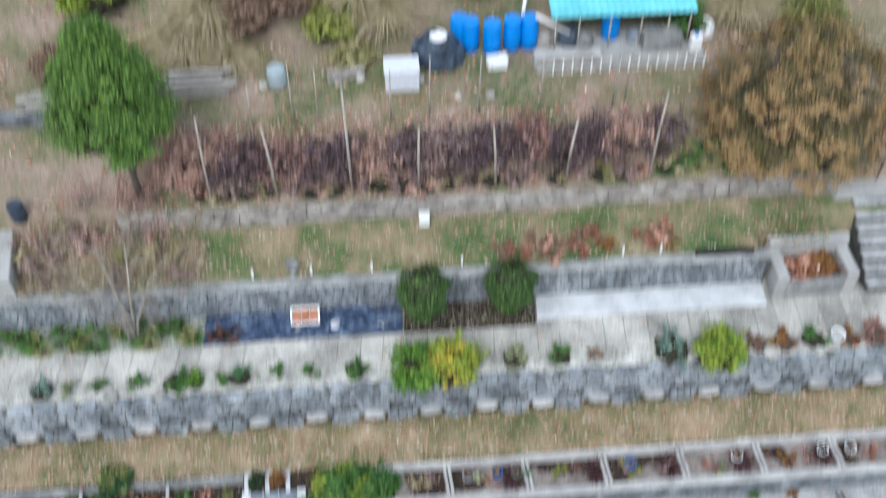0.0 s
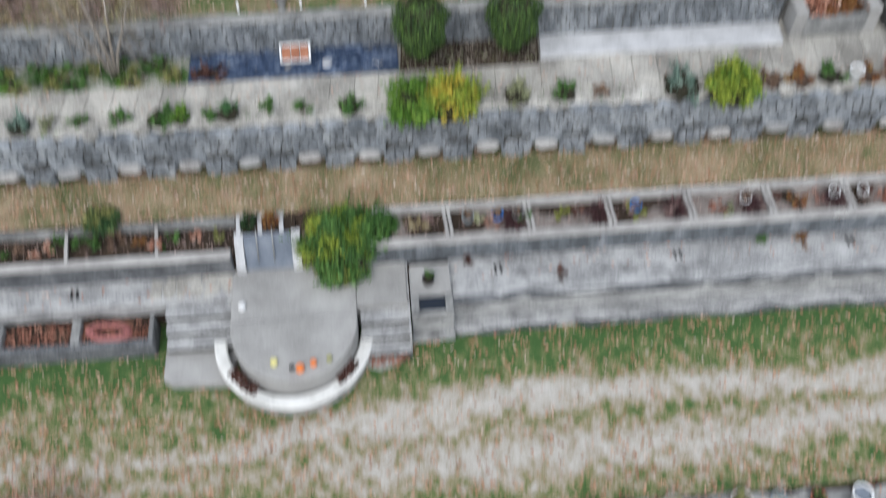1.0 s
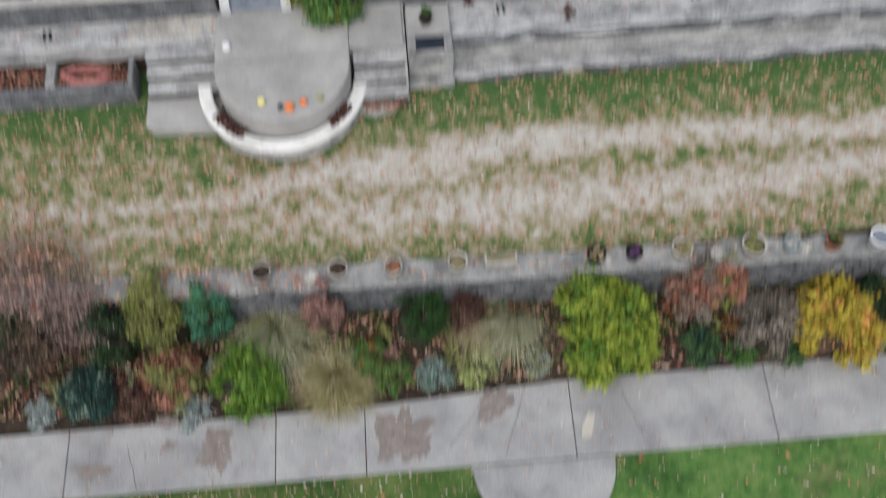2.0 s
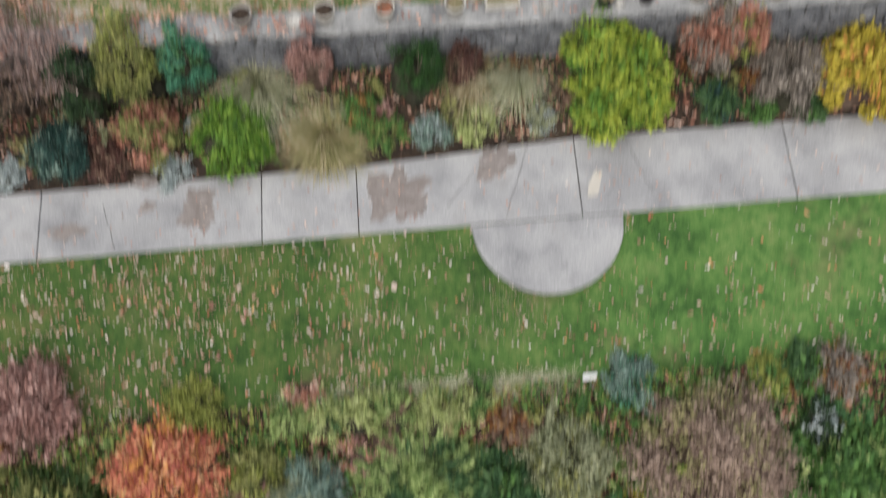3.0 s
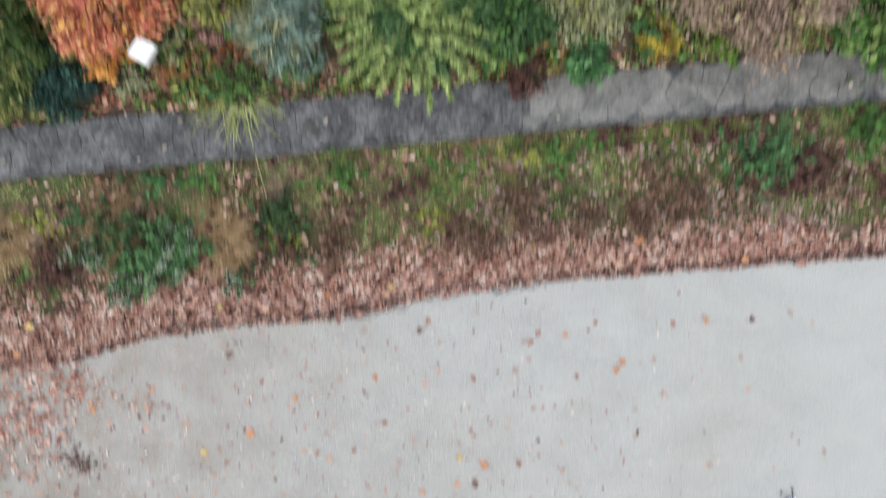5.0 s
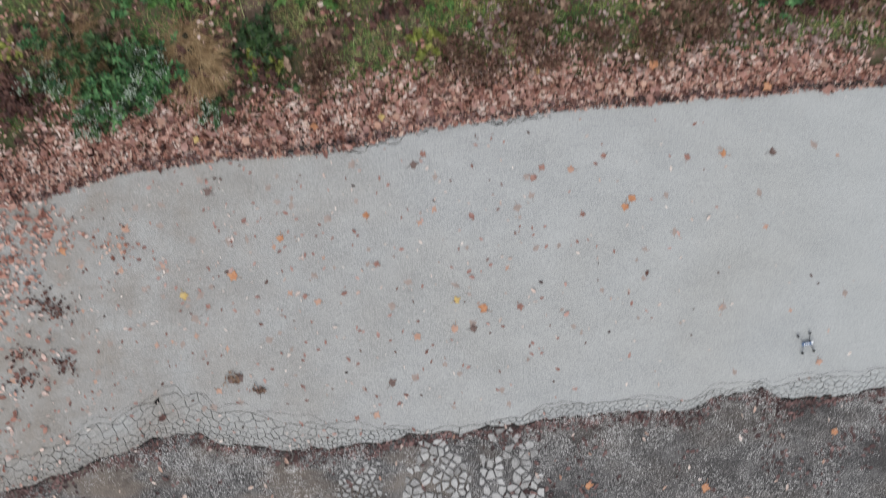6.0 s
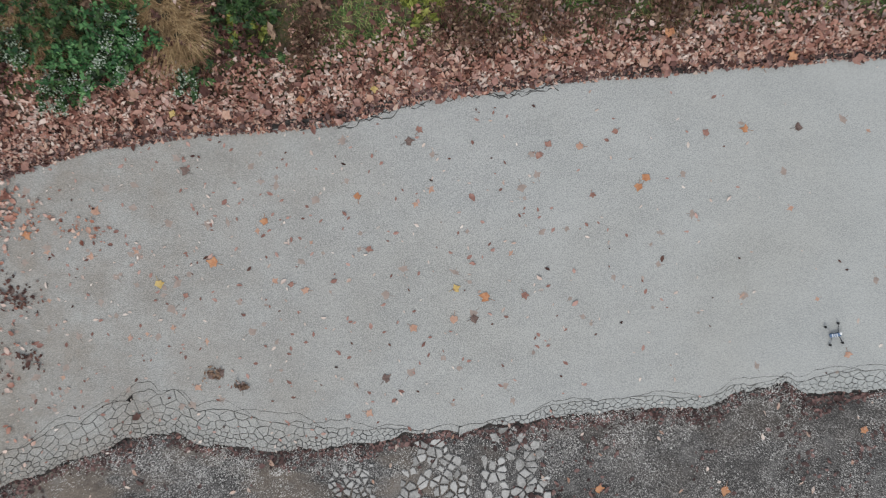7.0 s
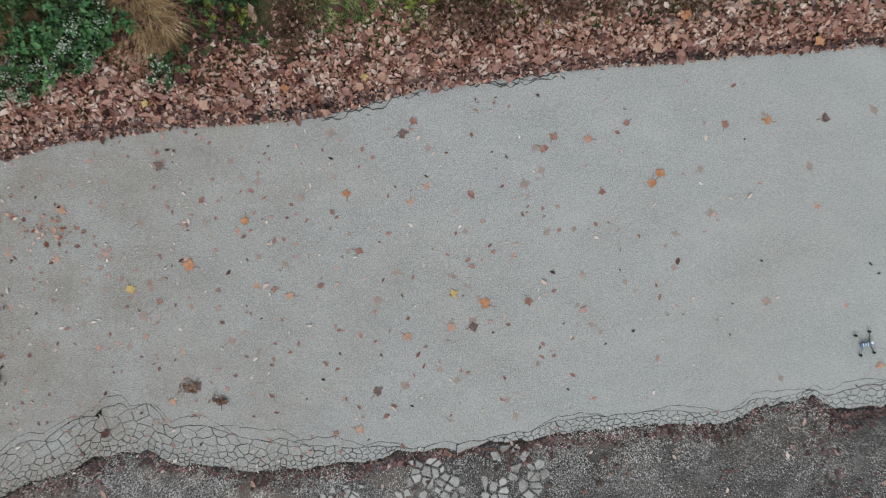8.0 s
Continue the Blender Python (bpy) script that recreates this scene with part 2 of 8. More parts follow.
def road_surface(name, stops, sound):
    """Weathered asphalt with pale aggregate; sound: the smooth lane, or else the crumbled shoulder."""
    m, t, b = nodes_of(name, 0.92)
    vec, g = place_node(t)
    agg = t.nodes.new("ShaderNodeTexVoronoi")
    agg.inputs["Scale"].default_value = 95
    t.links.new(vec, agg.inputs["Vector"])
    long, _ = place_node(t, (0.55, 1.0, 1.0))
    n1 = noise_node(t, long, 1.6, 9, 0.7)
    n2 = noise_node(t, vec, 60.0, 3, 0.8)
    f = math_node(t, "ADD", math_node(t, "ADD", math_node(t, "MULTIPLY", n1, 0.6), 0.38), math_node(t, "MULTIPLY", math_node(t, "SUBTRACT", n2, 0.5), 2.2))
    f = math_node(t, "ADD", f, math_node(t, "MULTIPLY", math_node(t, "SUBTRACT", agg.outputs["Distance"], 0.4), 0.8))
    col = ramp_node(t, stops, math_node(t, "SUBTRACT", f, 0.15))
    tint = math_node(t, "MULTIPLY", math_node(t, "SUBTRACT", noise_node(t, vec, 0.35, 4, 0.6), 0.45), 1.6, True)
    col = mix_node(t, tint, col, (0.87, 0.82, 0.75) if sound else (0.88, 0.8, 0.74), "MULTIPLY")
    spx = t.nodes.new("ShaderNodeSeparateXYZ")
    t.links.new(g.outputs["Position"], spx.inputs[0])
    blot = noise_node(t, vec, 1.3, 7, 0.7)
    if sound:
        # leaf stain washed in from the western end
        west = math_node(t, "MULTIPLY", math_node(t, "SUBTRACT", 0.2, spx.outputs[0]), 0.18, True)
        col = mix_node(t, math_node(t, "MULTIPLY", west, math_node(t, "ADD", math_node(t, "MULTIPLY", math_node(t, "SUBTRACT", blot, 0.5), 3.0), 0.7), True), col, (0.72, 0.65, 0.59), "MULTIPLY")
        bloom = noise_node(t, vec, 16.0, 4, 0.8)
        col = mix_node(t, math_node(t, "MULTIPLY", math_node(t, "SUBTRACT", bloom, 0.56), 2.2, True), col, (0.5, 0.5, 0.49))
        col = mix_node(t, math_node(t, "MULTIPLY", math_node(t, "SUBTRACT", 0.42, bloom), 2.2, True), col, (0.17, 0.17, 0.17))
        grain = noise_node(t, vec, 120.0, 2, 0.6)
        col = mix_node(t, math_node(t, "MULTIPLY", math_node(t, "SUBTRACT", grain, 0.6), 6.0, True), col, (0.62, 0.62, 0.6))
        col = mix_node(t, math_node(t, "MULTIPLY", math_node(t, "SUBTRACT", 0.4, grain), 5.0, True), col, (0.15, 0.15, 0.15))
        far = math_node(t, "MULTIPLY", math_node(t, "SUBTRACT", spx.outputs[0], 0.5), 0.16, True)
        col = mix_node(t, math_node(t, "MULTIPLY", far, 0.32), col, (0.42, 0.445, 0.44))
    else:
        dirt = math_node(t, "MULTIPLY", math_node(t, "SUBTRACT", noise_node(t, long, 0.9, 6, 0.65), 0.48), 7.0, True)
        east = math_node(t, "ADD", math_node(t, "MULTIPLY", math_node(t, "SUBTRACT", 1.5, spx.outputs[0]), 0.35, True), 0.25, True)
        col = mix_node(t, math_node(t, "MULTIPLY", math_node(t, "MULTIPLY", dirt, 0.85), east), col, ramp_node(t, three((0.09, 0.072, 0.058), (0.17, 0.14, 0.115), (0.27, 0.235, 0.2)), n2))
        tar = math_node(t, "MULTIPLY", math_node(t, "SUBTRACT", noise_node(t, long, 1.1, 7, 0.7), 0.53), 9.0, True)
        col = mix_node(t, math_node(t, "MULTIPLY", tar, 0.7), col, (0.034, 0.033, 0.034))
        fade = math_node(t, "MULTIPLY", math_node(t, "SUBTRACT", noise_node(t, vec, 2.3, 6, 0.7), 0.56), 7.0, True)
        col = mix_node(t, math_node(t, "MULTIPLY", fade, 0.5), col, (0.22, 0.215, 0.21))
    height = n2
    t.links.new(col, b.inputs["Base Color"])
    bump_of(t, b, height, 0.5, 0.01)
    return m


M_ROAD = road_surface("weathered_asphalt", three((0.2, 0.21, 0.21), (0.298, 0.308, 0.305), (0.44, 0.447, 0.438)), True)
M_OLDROAD = road_surface("crumbled_old_asphalt", [(0.25, (0.018, 0.018, 0.019)), (0.55, (0.055, 0.053, 0.053)), (0.78, (0.13, 0.127, 0.124)), (1.0, (0.45, 0.44, 0.43))], False)

# ---- building helpers ----


def part(name, data, material, parent=None, label=""):
    """Links a bmesh or a mesh as one object, under parent where one is given."""
    if isinstance(data, bmesh.types.BMesh):
        me = bpy.data.meshes.new(name)
        data.to_mesh(me)
        data.free()
    else:
        me = data
    if material and not me.materials:
        me.materials.append(material)
    ob = new(name, me)
    if parent:
        ob.parent = parent
    if label:
        tagged(ob, label)
    return ob


def holder(name, place, turn=0.0, size=1.0):
    ob = new(name)
    ob.matrix_world = Matrix.Translation(place) @ Matrix.Rotation(radians(turn), 4, "Z") @ Matrix.Scale(size, 4)
    ob.empty_display_size = 0.1
    return ob


TURN = math.degrees(math.atan(SLOPE))


def np_mesh(name, verts, faces):
    verts, faces = np.asarray(verts, np.float32), np.asarray(faces, np.int32)
    me = bpy.data.meshes.new(name)
    n, k = faces.shape
    me.vertices.add(len(verts))
    me.vertices.foreach_set("co", verts.ravel())
    me.loops.add(n * k)
    me.loops.foreach_set("vertex_index", faces.ravel())
    me.polygons.add(n)
    me.polygons.foreach_set("loop_start", np.arange(0, n * k, k, dtype=np.int32))
    me.update(calc_edges=True)
    return me


def unit(a):
    return a / np.maximum(np.linalg.norm(a, axis=-1, keepdims=True), 1e-9)


def leaf_cards(pts, normals, size, aspect, rng, along=None):
    """Folded four-cornered leaves at pts, lying across normals; along: the way they point."""
    n = len(pts)
    normals = unit(normals)
    a = rng.normal(size=(n, 3)) if along is None else along + 0.25 * rng.normal(size=(n, 3))
    a = unit(a - normals * (a * normals).sum(1, keepdims=True))
    b = np.cross(normals, a)
    s = (np.asarray(size) * rng.uniform(0.7, 1.3, n))[:, None]
    w = s * aspect
    tip, base = pts + a * s * 0.5, pts - a * s * 0.5
    lift = normals * w * 0.25
    left, right = pts + b * w * 0.5 + lift, pts - b * w * 0.5 + lift
    v = np.stack([base, right, tip, left], 1).reshape(-1, 3)
    i = np.arange(n)[:, None] * 4
    return v, np.concatenate([i + np.array([[0, 1, 2]]), i + np.array([[0, 2, 3]])], 0)


def leaf_ovals(pts, normals, size, aspect, rng):
    """Six-cornered leaves, a little curled, lying any way round."""
    n = len(pts)
    normals = unit(normals)
    a = rng.normal(size=(n, 3))
    a = unit(a - normals * (a * normals).sum(1, keepdims=True))
    b = np.cross(normals, a)
    s = (np.asarray(size) * np.exp(0.3 * rng.normal(size=n)))[:, None]
    w = s * aspect * rng.uniform(0.75, 1.2, n)[:, None]
    c1, c2 = rng.uniform(-0.1, 0.35, (2, n, 1))
    bend = rng.normal(size=(n, 1)) * 0.12 * s
    ring = [pts - a * s * 0.5, pts - a * s * 0.14 - b * w * 0.5 + normals * w * c1, pts + a * s * 0.2 - b * w * 0.42 + normals * w * c1,
            pts + a * s * 0.52 + b * bend + normals * s * 0.06, pts + a * s * 0.2 + b * w * 0.42 + normals * w * c2, pts - a * s * 0.14 + b * w * 0.5 + normals * w * c2]
    v = np.stack(ring, 1).reshape(-1, 3)
    i = np.arange(n)[:, None] * 6
    return v, np.concatenate([i + np.array([[0, 1, 2, 3]]), i + np.array([[0, 3, 4, 5]])], 0)


def blades(roots, ways, length, width, droop, rng, bends=3):
    """Arching blades of grass: strips of bends pieces."""
    n = len(roots)
    length = (length * rng.uniform(0.6, 1.15, n))[:, None]
    side = unit(np.cross(ways, np.array([0, 0, 1.0])) + 1e-4)
    flat = ways * np.array([1, 1, 0])
    vs = []
    for k in range(bends + 1):
        s = k / bends
        p = roots + ways * length * s + flat * length * droop * s * s - np.array([0, 0, 1.0]) * length * droop * 0.8 * s * s
        w = width * (1 - 0.85 * s)
        vs += [p - side * w, p + side * w]
    v = np.stack(vs, 1)
    m = 2 * (bends + 1)
    i = np.arange(n)[:, None] * m
    f = [i + np.array([[2 * k, 2 * k + 1, 2 * k + 3, 2 * k + 2]]) for k in range(bends)]
    return v.reshape(-1, 3), np.concatenate(f, 0)


def add_box(bm, cx, cy, cz, sx, sy, sz, turn=0.0, bevel=0.0):
    r = bmesh.ops.create_cube(bm, size=1.0, matrix=Matrix.Translation((cx, cy, cz)) @ Matrix.Rotation(radians(turn), 4, "Z") @ Matrix.Diagonal((sx, sy, sz, 1)))
    if bevel:
        es = list({e for v in r["verts"] for e in v.link_edges})
        bmesh.ops.bevel(bm, geom=es, offset=bevel, segments=2, affect="EDGES", profile=0.6)


def box_bm(cx, cy, cz, sx, sy, sz, turn=0.0, bevel=0.01):
    bm = bmesh.new()
    add_box(bm, cx, cy, cz, sx, sy, sz, turn, bevel)
    return bm


def lathe(profile, steps=24):
    """A turned shape from (radius, height) pairs."""
    bm = bmesh.new()
    rings = [[bm.verts.new((r * math.cos(2 * math.pi * k / steps), r * math.sin(2 * math.pi * k / steps), z)) for k in range(steps)] for r, z in profile]
    for a, b in zip(rings, rings[1:]):
        for k in range(steps):
            bm.faces.new((a[k], a[(k + 1) % steps], b[(k + 1) % steps], b[k])).smooth = True
    if profile[0][0] > 1e-4:
        bm.faces.new(rings[0][::-1])
    if profile[-1][0] > 1e-4:
        bm.faces.new(rings[-1])
    return bm


def tube(points, radii, sides=7):
    bm = bmesh.new()
    add_tube(bm, points, radii, sides)
    return bm


def add_tube(bm, points, radii, sides=7):
    pts = [Vector(p) for p in points]
    rings = []
    for k, p in enumerate(pts):
        d = (pts[min(k + 1, len(pts) - 1)] - pts[max(k - 1, 0)]).normalized()
        x = d.orthogonal().normalized()
        y = d.cross(x)
        r = radii[k] if isinstance(radii, (list, tuple)) else radii
        rings.append([bm.verts.new(p + (x * math.cos(a) + y * math.sin(a)) * r) for a in [2 * math.pi * j / sides for j in range(sides)]])
    for a, b in zip(rings, rings[1:]):
        for j in range(sides):
            q = (a[j], a[(j + 1) % sides], b[(j + 1) % sides], b[j])
            bm.faces.new(q).smooth = True
    bm.faces.new(rings[0][::-1])
    bm.faces.new(rings[-1])


def slab_bm(outline, top, bottom, bevel=0.012):
    """A slab with an outline of (x, y) pairs."""
    bm = bmesh.new()
    lower = [bm.verts.new((x, y, bottom)) for x, y in outline]
    f = bm.faces.new(lower)
    if f.normal.z == 0:
        f.normal_update()
    r = bmesh.ops.extrude_face_region(bm, geom=[f])
    up = [g for g in r["geom"] if isinstance(g, bmesh.types.BMVert)]
    bmesh.ops.translate(bm, verts=up, vec=(0, 0, top - bottom))
    bmesh.ops.recalc_face_normals(bm, faces=bm.faces)
    if bevel:
        es = [e for e in bm.edges if all(v in up for v in e.verts)]
        bmesh.ops.bevel(bm, geom=es, offset=bevel, segments=1, affect="EDGES")
    return bm


def run_box(u0, u1, v0, v1, z0, z1, bevel=0.02, wob=0.0, seed=1, step=0.5, skew=0.0):
    """A long bar that follows the terraces from u0 to u1, its edges a little uneven."""
    rng = np.random.default_rng(seed)
    n = max(2, int((u1 - u0) / step))
    bm = bmesh.new()
    rings = []
    c = bevel
    for k in range(n + 1):
        u = u0 + (u1 - u0) * k / n
        j = rng.normal(size=4) * wob
        prof = [(v0 + j[0], z0), (v1 + j[1], z0), (v1 + j[1], z1 - c + j[2]), (v1 - c + j[1], z1 + j[2]), (v0 + c + j[0], z1 + j[3]), (v0 + j[0], z1 - c + j[3])]
        rings.append([bm.verts.new(at(u, v - skew * (u + 3.0), z)) for v, z in prof])
    for a, b in zip(rings, rings[1:]):
        for i in range(6):
            bm.faces.new((a[i], b[i], b[(i + 1) % 6], a[(i + 1) % 6]))
    bm.faces.new(rings[0])
    bm.faces.new(rings[-1][::-1])
    bmesh.ops.recalc_face_normals(bm, faces=bm.faces)
    return bm


def cells(w, h, size, rng, jitter=0.38, stretch=1.0):
    """Cuts a w x h field into uneven cells: convex outlines round jittered seeds."""
    nx, ny = max(1, round(w / (size * stretch))), max(1, round(h / size))
    sx, sy = w / nx, h / ny
    seed = {}
    for i in range(-1, nx + 1):
        for j in range(-1, ny + 1):
            off = 0.5 if j % 2 else 0.0
            seed[i, j] = np.array([(i + 0.5 + off * 0.9 - 0.2 + rng.uniform(-jitter, jitter)) * sx, (j + 0.5 + rng.uniform(-jitter, jitter)) * sy])
    out = []
    for i in range(nx):
        for j in range(ny):
            p = seed[i, j]
            poly = [np.array(q) for q in ((0, 0), (w, 0), (w, h), (0, h))]
            for di in (-2, -1, 0, 1, 2):
                for dj in (-1, 0, 1):
                    q = seed.get((i + di, j + dj))
                    if q is None or (di == 0 and dj == 0):
                        continue
                    mid, nrm = (p + q) / 2, q - p
                    cut = []
                    for a, b in zip(poly, poly[1:] + poly[:1]):
                        da, db = (a - mid) @ nrm, (b - mid) @ nrm
                        if da <= 0:
                            cut.append(a)
                        if (da < 0) != (db < 0) and abs(da - db) > 1e-9:
                            cut.append(a + (b - a) * da / (da - db))
                    poly = cut
                    if len(poly) < 3:
                        break
                if len(poly) < 3:
                    break
            if len(poly) >= 3:
                out.append(np.array(poly))
    return out


def piece_mesh(name, poly, to_world, joint, depth, rng, worn=0.1):
    """One stone: the outline drawn in by half a joint, its face rounded and proud by depth."""
    c = poly.mean(0)
    r = np.linalg.norm(poly - c, axis=1, keepdims=True)
    k1 = np.clip(1 - joint / np.maximum(r, 1e-4), 0.3, 1)
    inner, face = c + (poly - c) * k1, c + (poly - c) * np.clip(k1 - worn, 0.2, 1)
    d = depth * rng.uniform(0.4, 1.2)
    n = len(poly)
    v = [to_world(x, y, 0.0) for x, y in inner] + [to_world(x, y, d * rng.uniform(0.85, 1.1)) for x, y in face]
    me = bpy.data.meshes.new(name)
    me.from_pydata([tuple(p) for p in v], [], [(k, (k + 1) % n, n + (k + 1) % n, n + k) for k in range(n)] + [tuple(range(n, 2 * n))])
    return me


def join_meshes(name, list_of):
    """One mesh from many small ones."""
    vs, fs, o = [], [], 0
    for me in list_of:
        vs += [tuple(v.co) for v in me.vertices]
        fs += [tuple(i + o for i in p.vertices) for p in me.polygons]
        o += len(me.vertices)
        bpy.data.meshes.remove(me)
    out = bpy.data.meshes.new(name)
    out.from_pydata(vs, [], fs)
    return out


def stonework(parent, name, u0, u1, h, size, place, material, seed, joint=0.014, depth=0.05, near=(-8.0, 8.0), limit=290, stretch=1.25, jitter=0.36, worn=0.1):
    """Stones over a field of length u1 - u0 and height h; place(u, s, d) lays them into the world."""
    rng = np.random.default_rng(seed)
    close, far = [], []
    for poly in cells(u1 - u0, h, size, rng, jitter, stretch):
        me = piece_mesh(name, poly, lambda x, y, d: place(u0 + x, y, d), joint, depth, rng, worn)
        m = u0 + poly[:, 0].mean()
        (close if near[0] <= m <= near[1] and len(close) < limit else far).append(me)
    for me in close:
        part(name, me, material, parent)
    if far:
        tagged(part(name + "s_further_along", join_meshes(name, far), material, parent), kind="stuff")


# ---- plants ----


def leaf_set(name, *cols):
    return leafy(name, [(k / (len(cols) - 1), c) for k, c in enumerate(cols)])


L_GREEN = leaf_set("green_leaves", (0.018, 0.05, 0.012), (0.055, 0.14, 0.03), (0.13, 0.25, 0.06))
L_BRIGHT = leaf_set("bright_green_leaves", (0.025, 0.07, 0.008), (0.085, 0.19, 0.02), (0.2, 0.31, 0.045))
L_YELLOWGREEN = leaf_set("yellow_green_leaves", (0.045, 0.085, 0.012), (0.2, 0.275, 0.03), (0.38, 0.42, 0.06))
L_DARK = leaf_set("dark_green_leaves", (0.006, 0.014, 0.006), (0.015, 0.038, 0.013), (0.04, 0.085, 0.026))
L_OLIVE = leaf_set("olive_leaves", (0.05, 0.065, 0.018), (0.17, 0.185, 0.055), (0.34, 0.33, 0.12))
L_BLUE = leaf_set("blue_green_leaves", (0.035, 0.065, 0.052), (0.12, 0.195, 0.155), (0.3, 0.4, 0.34))
L_EMERALD = leaf_set("deep_green_leaves", (0.012, 0.045, 0.018), (0.045, 0.14, 0.045), (0.13, 0.27, 0.1))
L_BROWN = leaf_set("brown_leaves", (0.06, 0.035, 0.026), (0.18, 0.11, 0.075), (0.33, 0.23, 0.16))
L_PINKISH = leaf_set("pinkish_brown_leaves", (0.11, 0.05, 0.042), (0.28, 0.145, 0.12), (0.46, 0.3, 0.26))
L_RED = leaf_set("red_brown_leaves", (0.09, 0.03, 0.012), (0.22, 0.085, 0.03), (0.3, 0.2, 0.06))
L_ORANGE = leaf_set("orange_leaves", (0.2, 0.04, 0.035), (0.45, 0.12, 0.08), (0.58, 0.23, 0.12), (0.66, 0.42, 0.22))
L_AMBER = leaf_set("amber_leaves", (0.35, 0.12, 0.03), (0.56, 0.25, 0.06), (0.66, 0.4, 0.12))
L_MOUND = leaf_set("olive_mound_leaves", (0.07, 0.09, 0.015), (0.21, 0.24, 0.045), (0.36, 0.36, 0.1))
L_TEAL = leaf_set("dark_teal_leaves", (0.005, 0.017, 0.014), (0.015, 0.048, 0.04), (0.05, 0.13, 0.105))
L_JADE = leaf_set("jade_green_needles", (0.01, 0.045, 0.028), (0.035, 0.15, 0.085), (0.1, 0.28, 0.17))
# dark green of several shrubs; also painted shade inside the spreading evergreen
L_DEEP = leaf_set("dark_leaves_and_inner_shade", (0.01, 0.035, 0.012), (0.035, 0.09, 0.03), (0.1, 0.18, 0.06))
L_BALL = leaf_set("boxwood_leaves", (0.005, 0.02, 0.004), (0.014, 0.055, 0.01), (0.04, 0.11, 0.02))
L_TWIGLEAF = leaf_set("withered_twig_leaves", (0.13, 0.085, 0.075), (0.29, 0.2, 0.18), (0.47, 0.37, 0.33))
L_GREYBROWN = leaf_set("grey_brown_leaves", (0.05, 0.042, 0.036), (0.17, 0.145, 0.12), (0.36, 0.315, 0.265))
L_YELLOW = leaf_set("yellow_leaves", (0.12, 0.1, 0.015), (0.36, 0.29, 0.03), (0.58, 0.46, 0.07))
L_STRAW = leaf_set("straw_blades", (0.15, 0.11, 0.05), (0.36, 0.29, 0.16), (0.56, 0.5, 0.34))
L_TANGREEN = leaf_set("tan_green_blades", (0.1, 0.12, 0.035), (0.26, 0.24, 0.1), (0.42, 0.36, 0.2))
L_GREY = leaf_set("grey_green_leaves", (0.07, 0.085, 0.04), (0.22, 0.24, 0.13), (0.42, 0.43, 0.27))
L_YEW = leaf_set("light_green_sprays", (0.03, 0.065, 0.018), (0.16, 0.24, 0.065), (0.42, 0.5, 0.2))
L_EDGE = leaf_set("pale_green_edging", (0.1, 0.13, 0.035), (0.28, 0.33, 0.11), (0.5, 0.54, 0.25))
L_BLEACHED = leaf_set("bleached_fallen_leaves", (0.42, 0.3, 0.25), (0.55, 0.45, 0.4), (0.68, 0.62, 0.57))
L_CRUMB = leaf_set("rotten_leaf_crumbs", (0.03, 0.018, 0.018), (0.09, 0.05, 0.046), (0.22, 0.13, 0.12))
L_PALEGRASS = leaf_set("pale_green_blades", (0.16, 0.18, 0.09), (0.36, 0.36, 0.22), (0.56, 0.55, 0.4))
L_CEDAR = leaf_set("clipped_evergreen_needles", (0.012, 0.03, 0.008), (0.035, 0.075, 0.018), (0.085, 0.145, 0.035))
L_DRIVELEAF = leaf_set("tan_and_russet_fallen_leaves", (0.2, 0.09, 0.05), (0.4, 0.21, 0.125), (0.55, 0.37, 0.26))
L_SILVER = leaf_set("silver_leaves", (0.16, 0.2, 0.2), (0.32, 0.37, 0.36), (0.5, 0.55, 0.54))
L_LITTER = leaf_set("fallen_leaves", (0.13, 0.045, 0.03), (0.35, 0.15, 0.1), (0.52, 0.285, 0.2), (0.66, 0.5, 0.42))
L_BANK = leaf_set("banked_fallen_leaves", (0.13, 0.05, 0.037), (0.33, 0.158, 0.118), (0.49, 0.3, 0.24), (0.64, 0.53, 0.475))
L_PALE = leaf_set("pale_fallen_leaves", (0.34, 0.17, 0.11), (0.48, 0.34, 0.27), (0.64, 0.55, 0.49))
L_DARKLITTER = leaf_set("wet_dark_leaves", (0.03, 0.014, 0.012), (0.08, 0.035, 0.028), (0.16, 0.08, 0.06))
L_HEDGE = leaf_set("brown_twig_leaves", (0.1, 0.066, 0.05), (0.25, 0.175, 0.135), (0.44, 0.33, 0.26))
L_MAUVE = leaf_set("greyish_pink_leaves", (0.07, 0.045, 0.042), (0.24, 0.155, 0.145), (0.46, 0.34, 0.32))
L_SALMON = leaf_set("salmon_leaves", (0.22, 0.11, 0.08), (0.42, 0.25, 0.19), (0.56, 0.4, 0.33))
L_WINE = leaf_set("wine_red_blades", (0.02, 0.01, 0.012), (0.065, 0.028, 0.032), (0.16, 0.085, 0.085))
L_TERRA = leaf_set("terracotta_leaves", (0.12, 0.04, 0.025), (0.3, 0.12, 0.08), (0.44, 0.24, 0.17))
M_TWIG = surface("bare_twigs", three((0.05, 0.035, 0.028), (0.13, 0.1, 0.08), (0.26, 0.21, 0.18)), 4, 30)
M_PALETWIG = surface("pale_bare_twigs", three((0.12, 0.09, 0.08), (0.25, 0.2, 0.18), (0.4, 0.34, 0.31)), 4, 30)
M_BARK = surface("grey_bark", three((0.04, 0.032, 0.026), (0.1, 0.085, 0.07), (0.2, 0.175, 0.15)), 3, 30, 0.95, 0.4, 0.9)
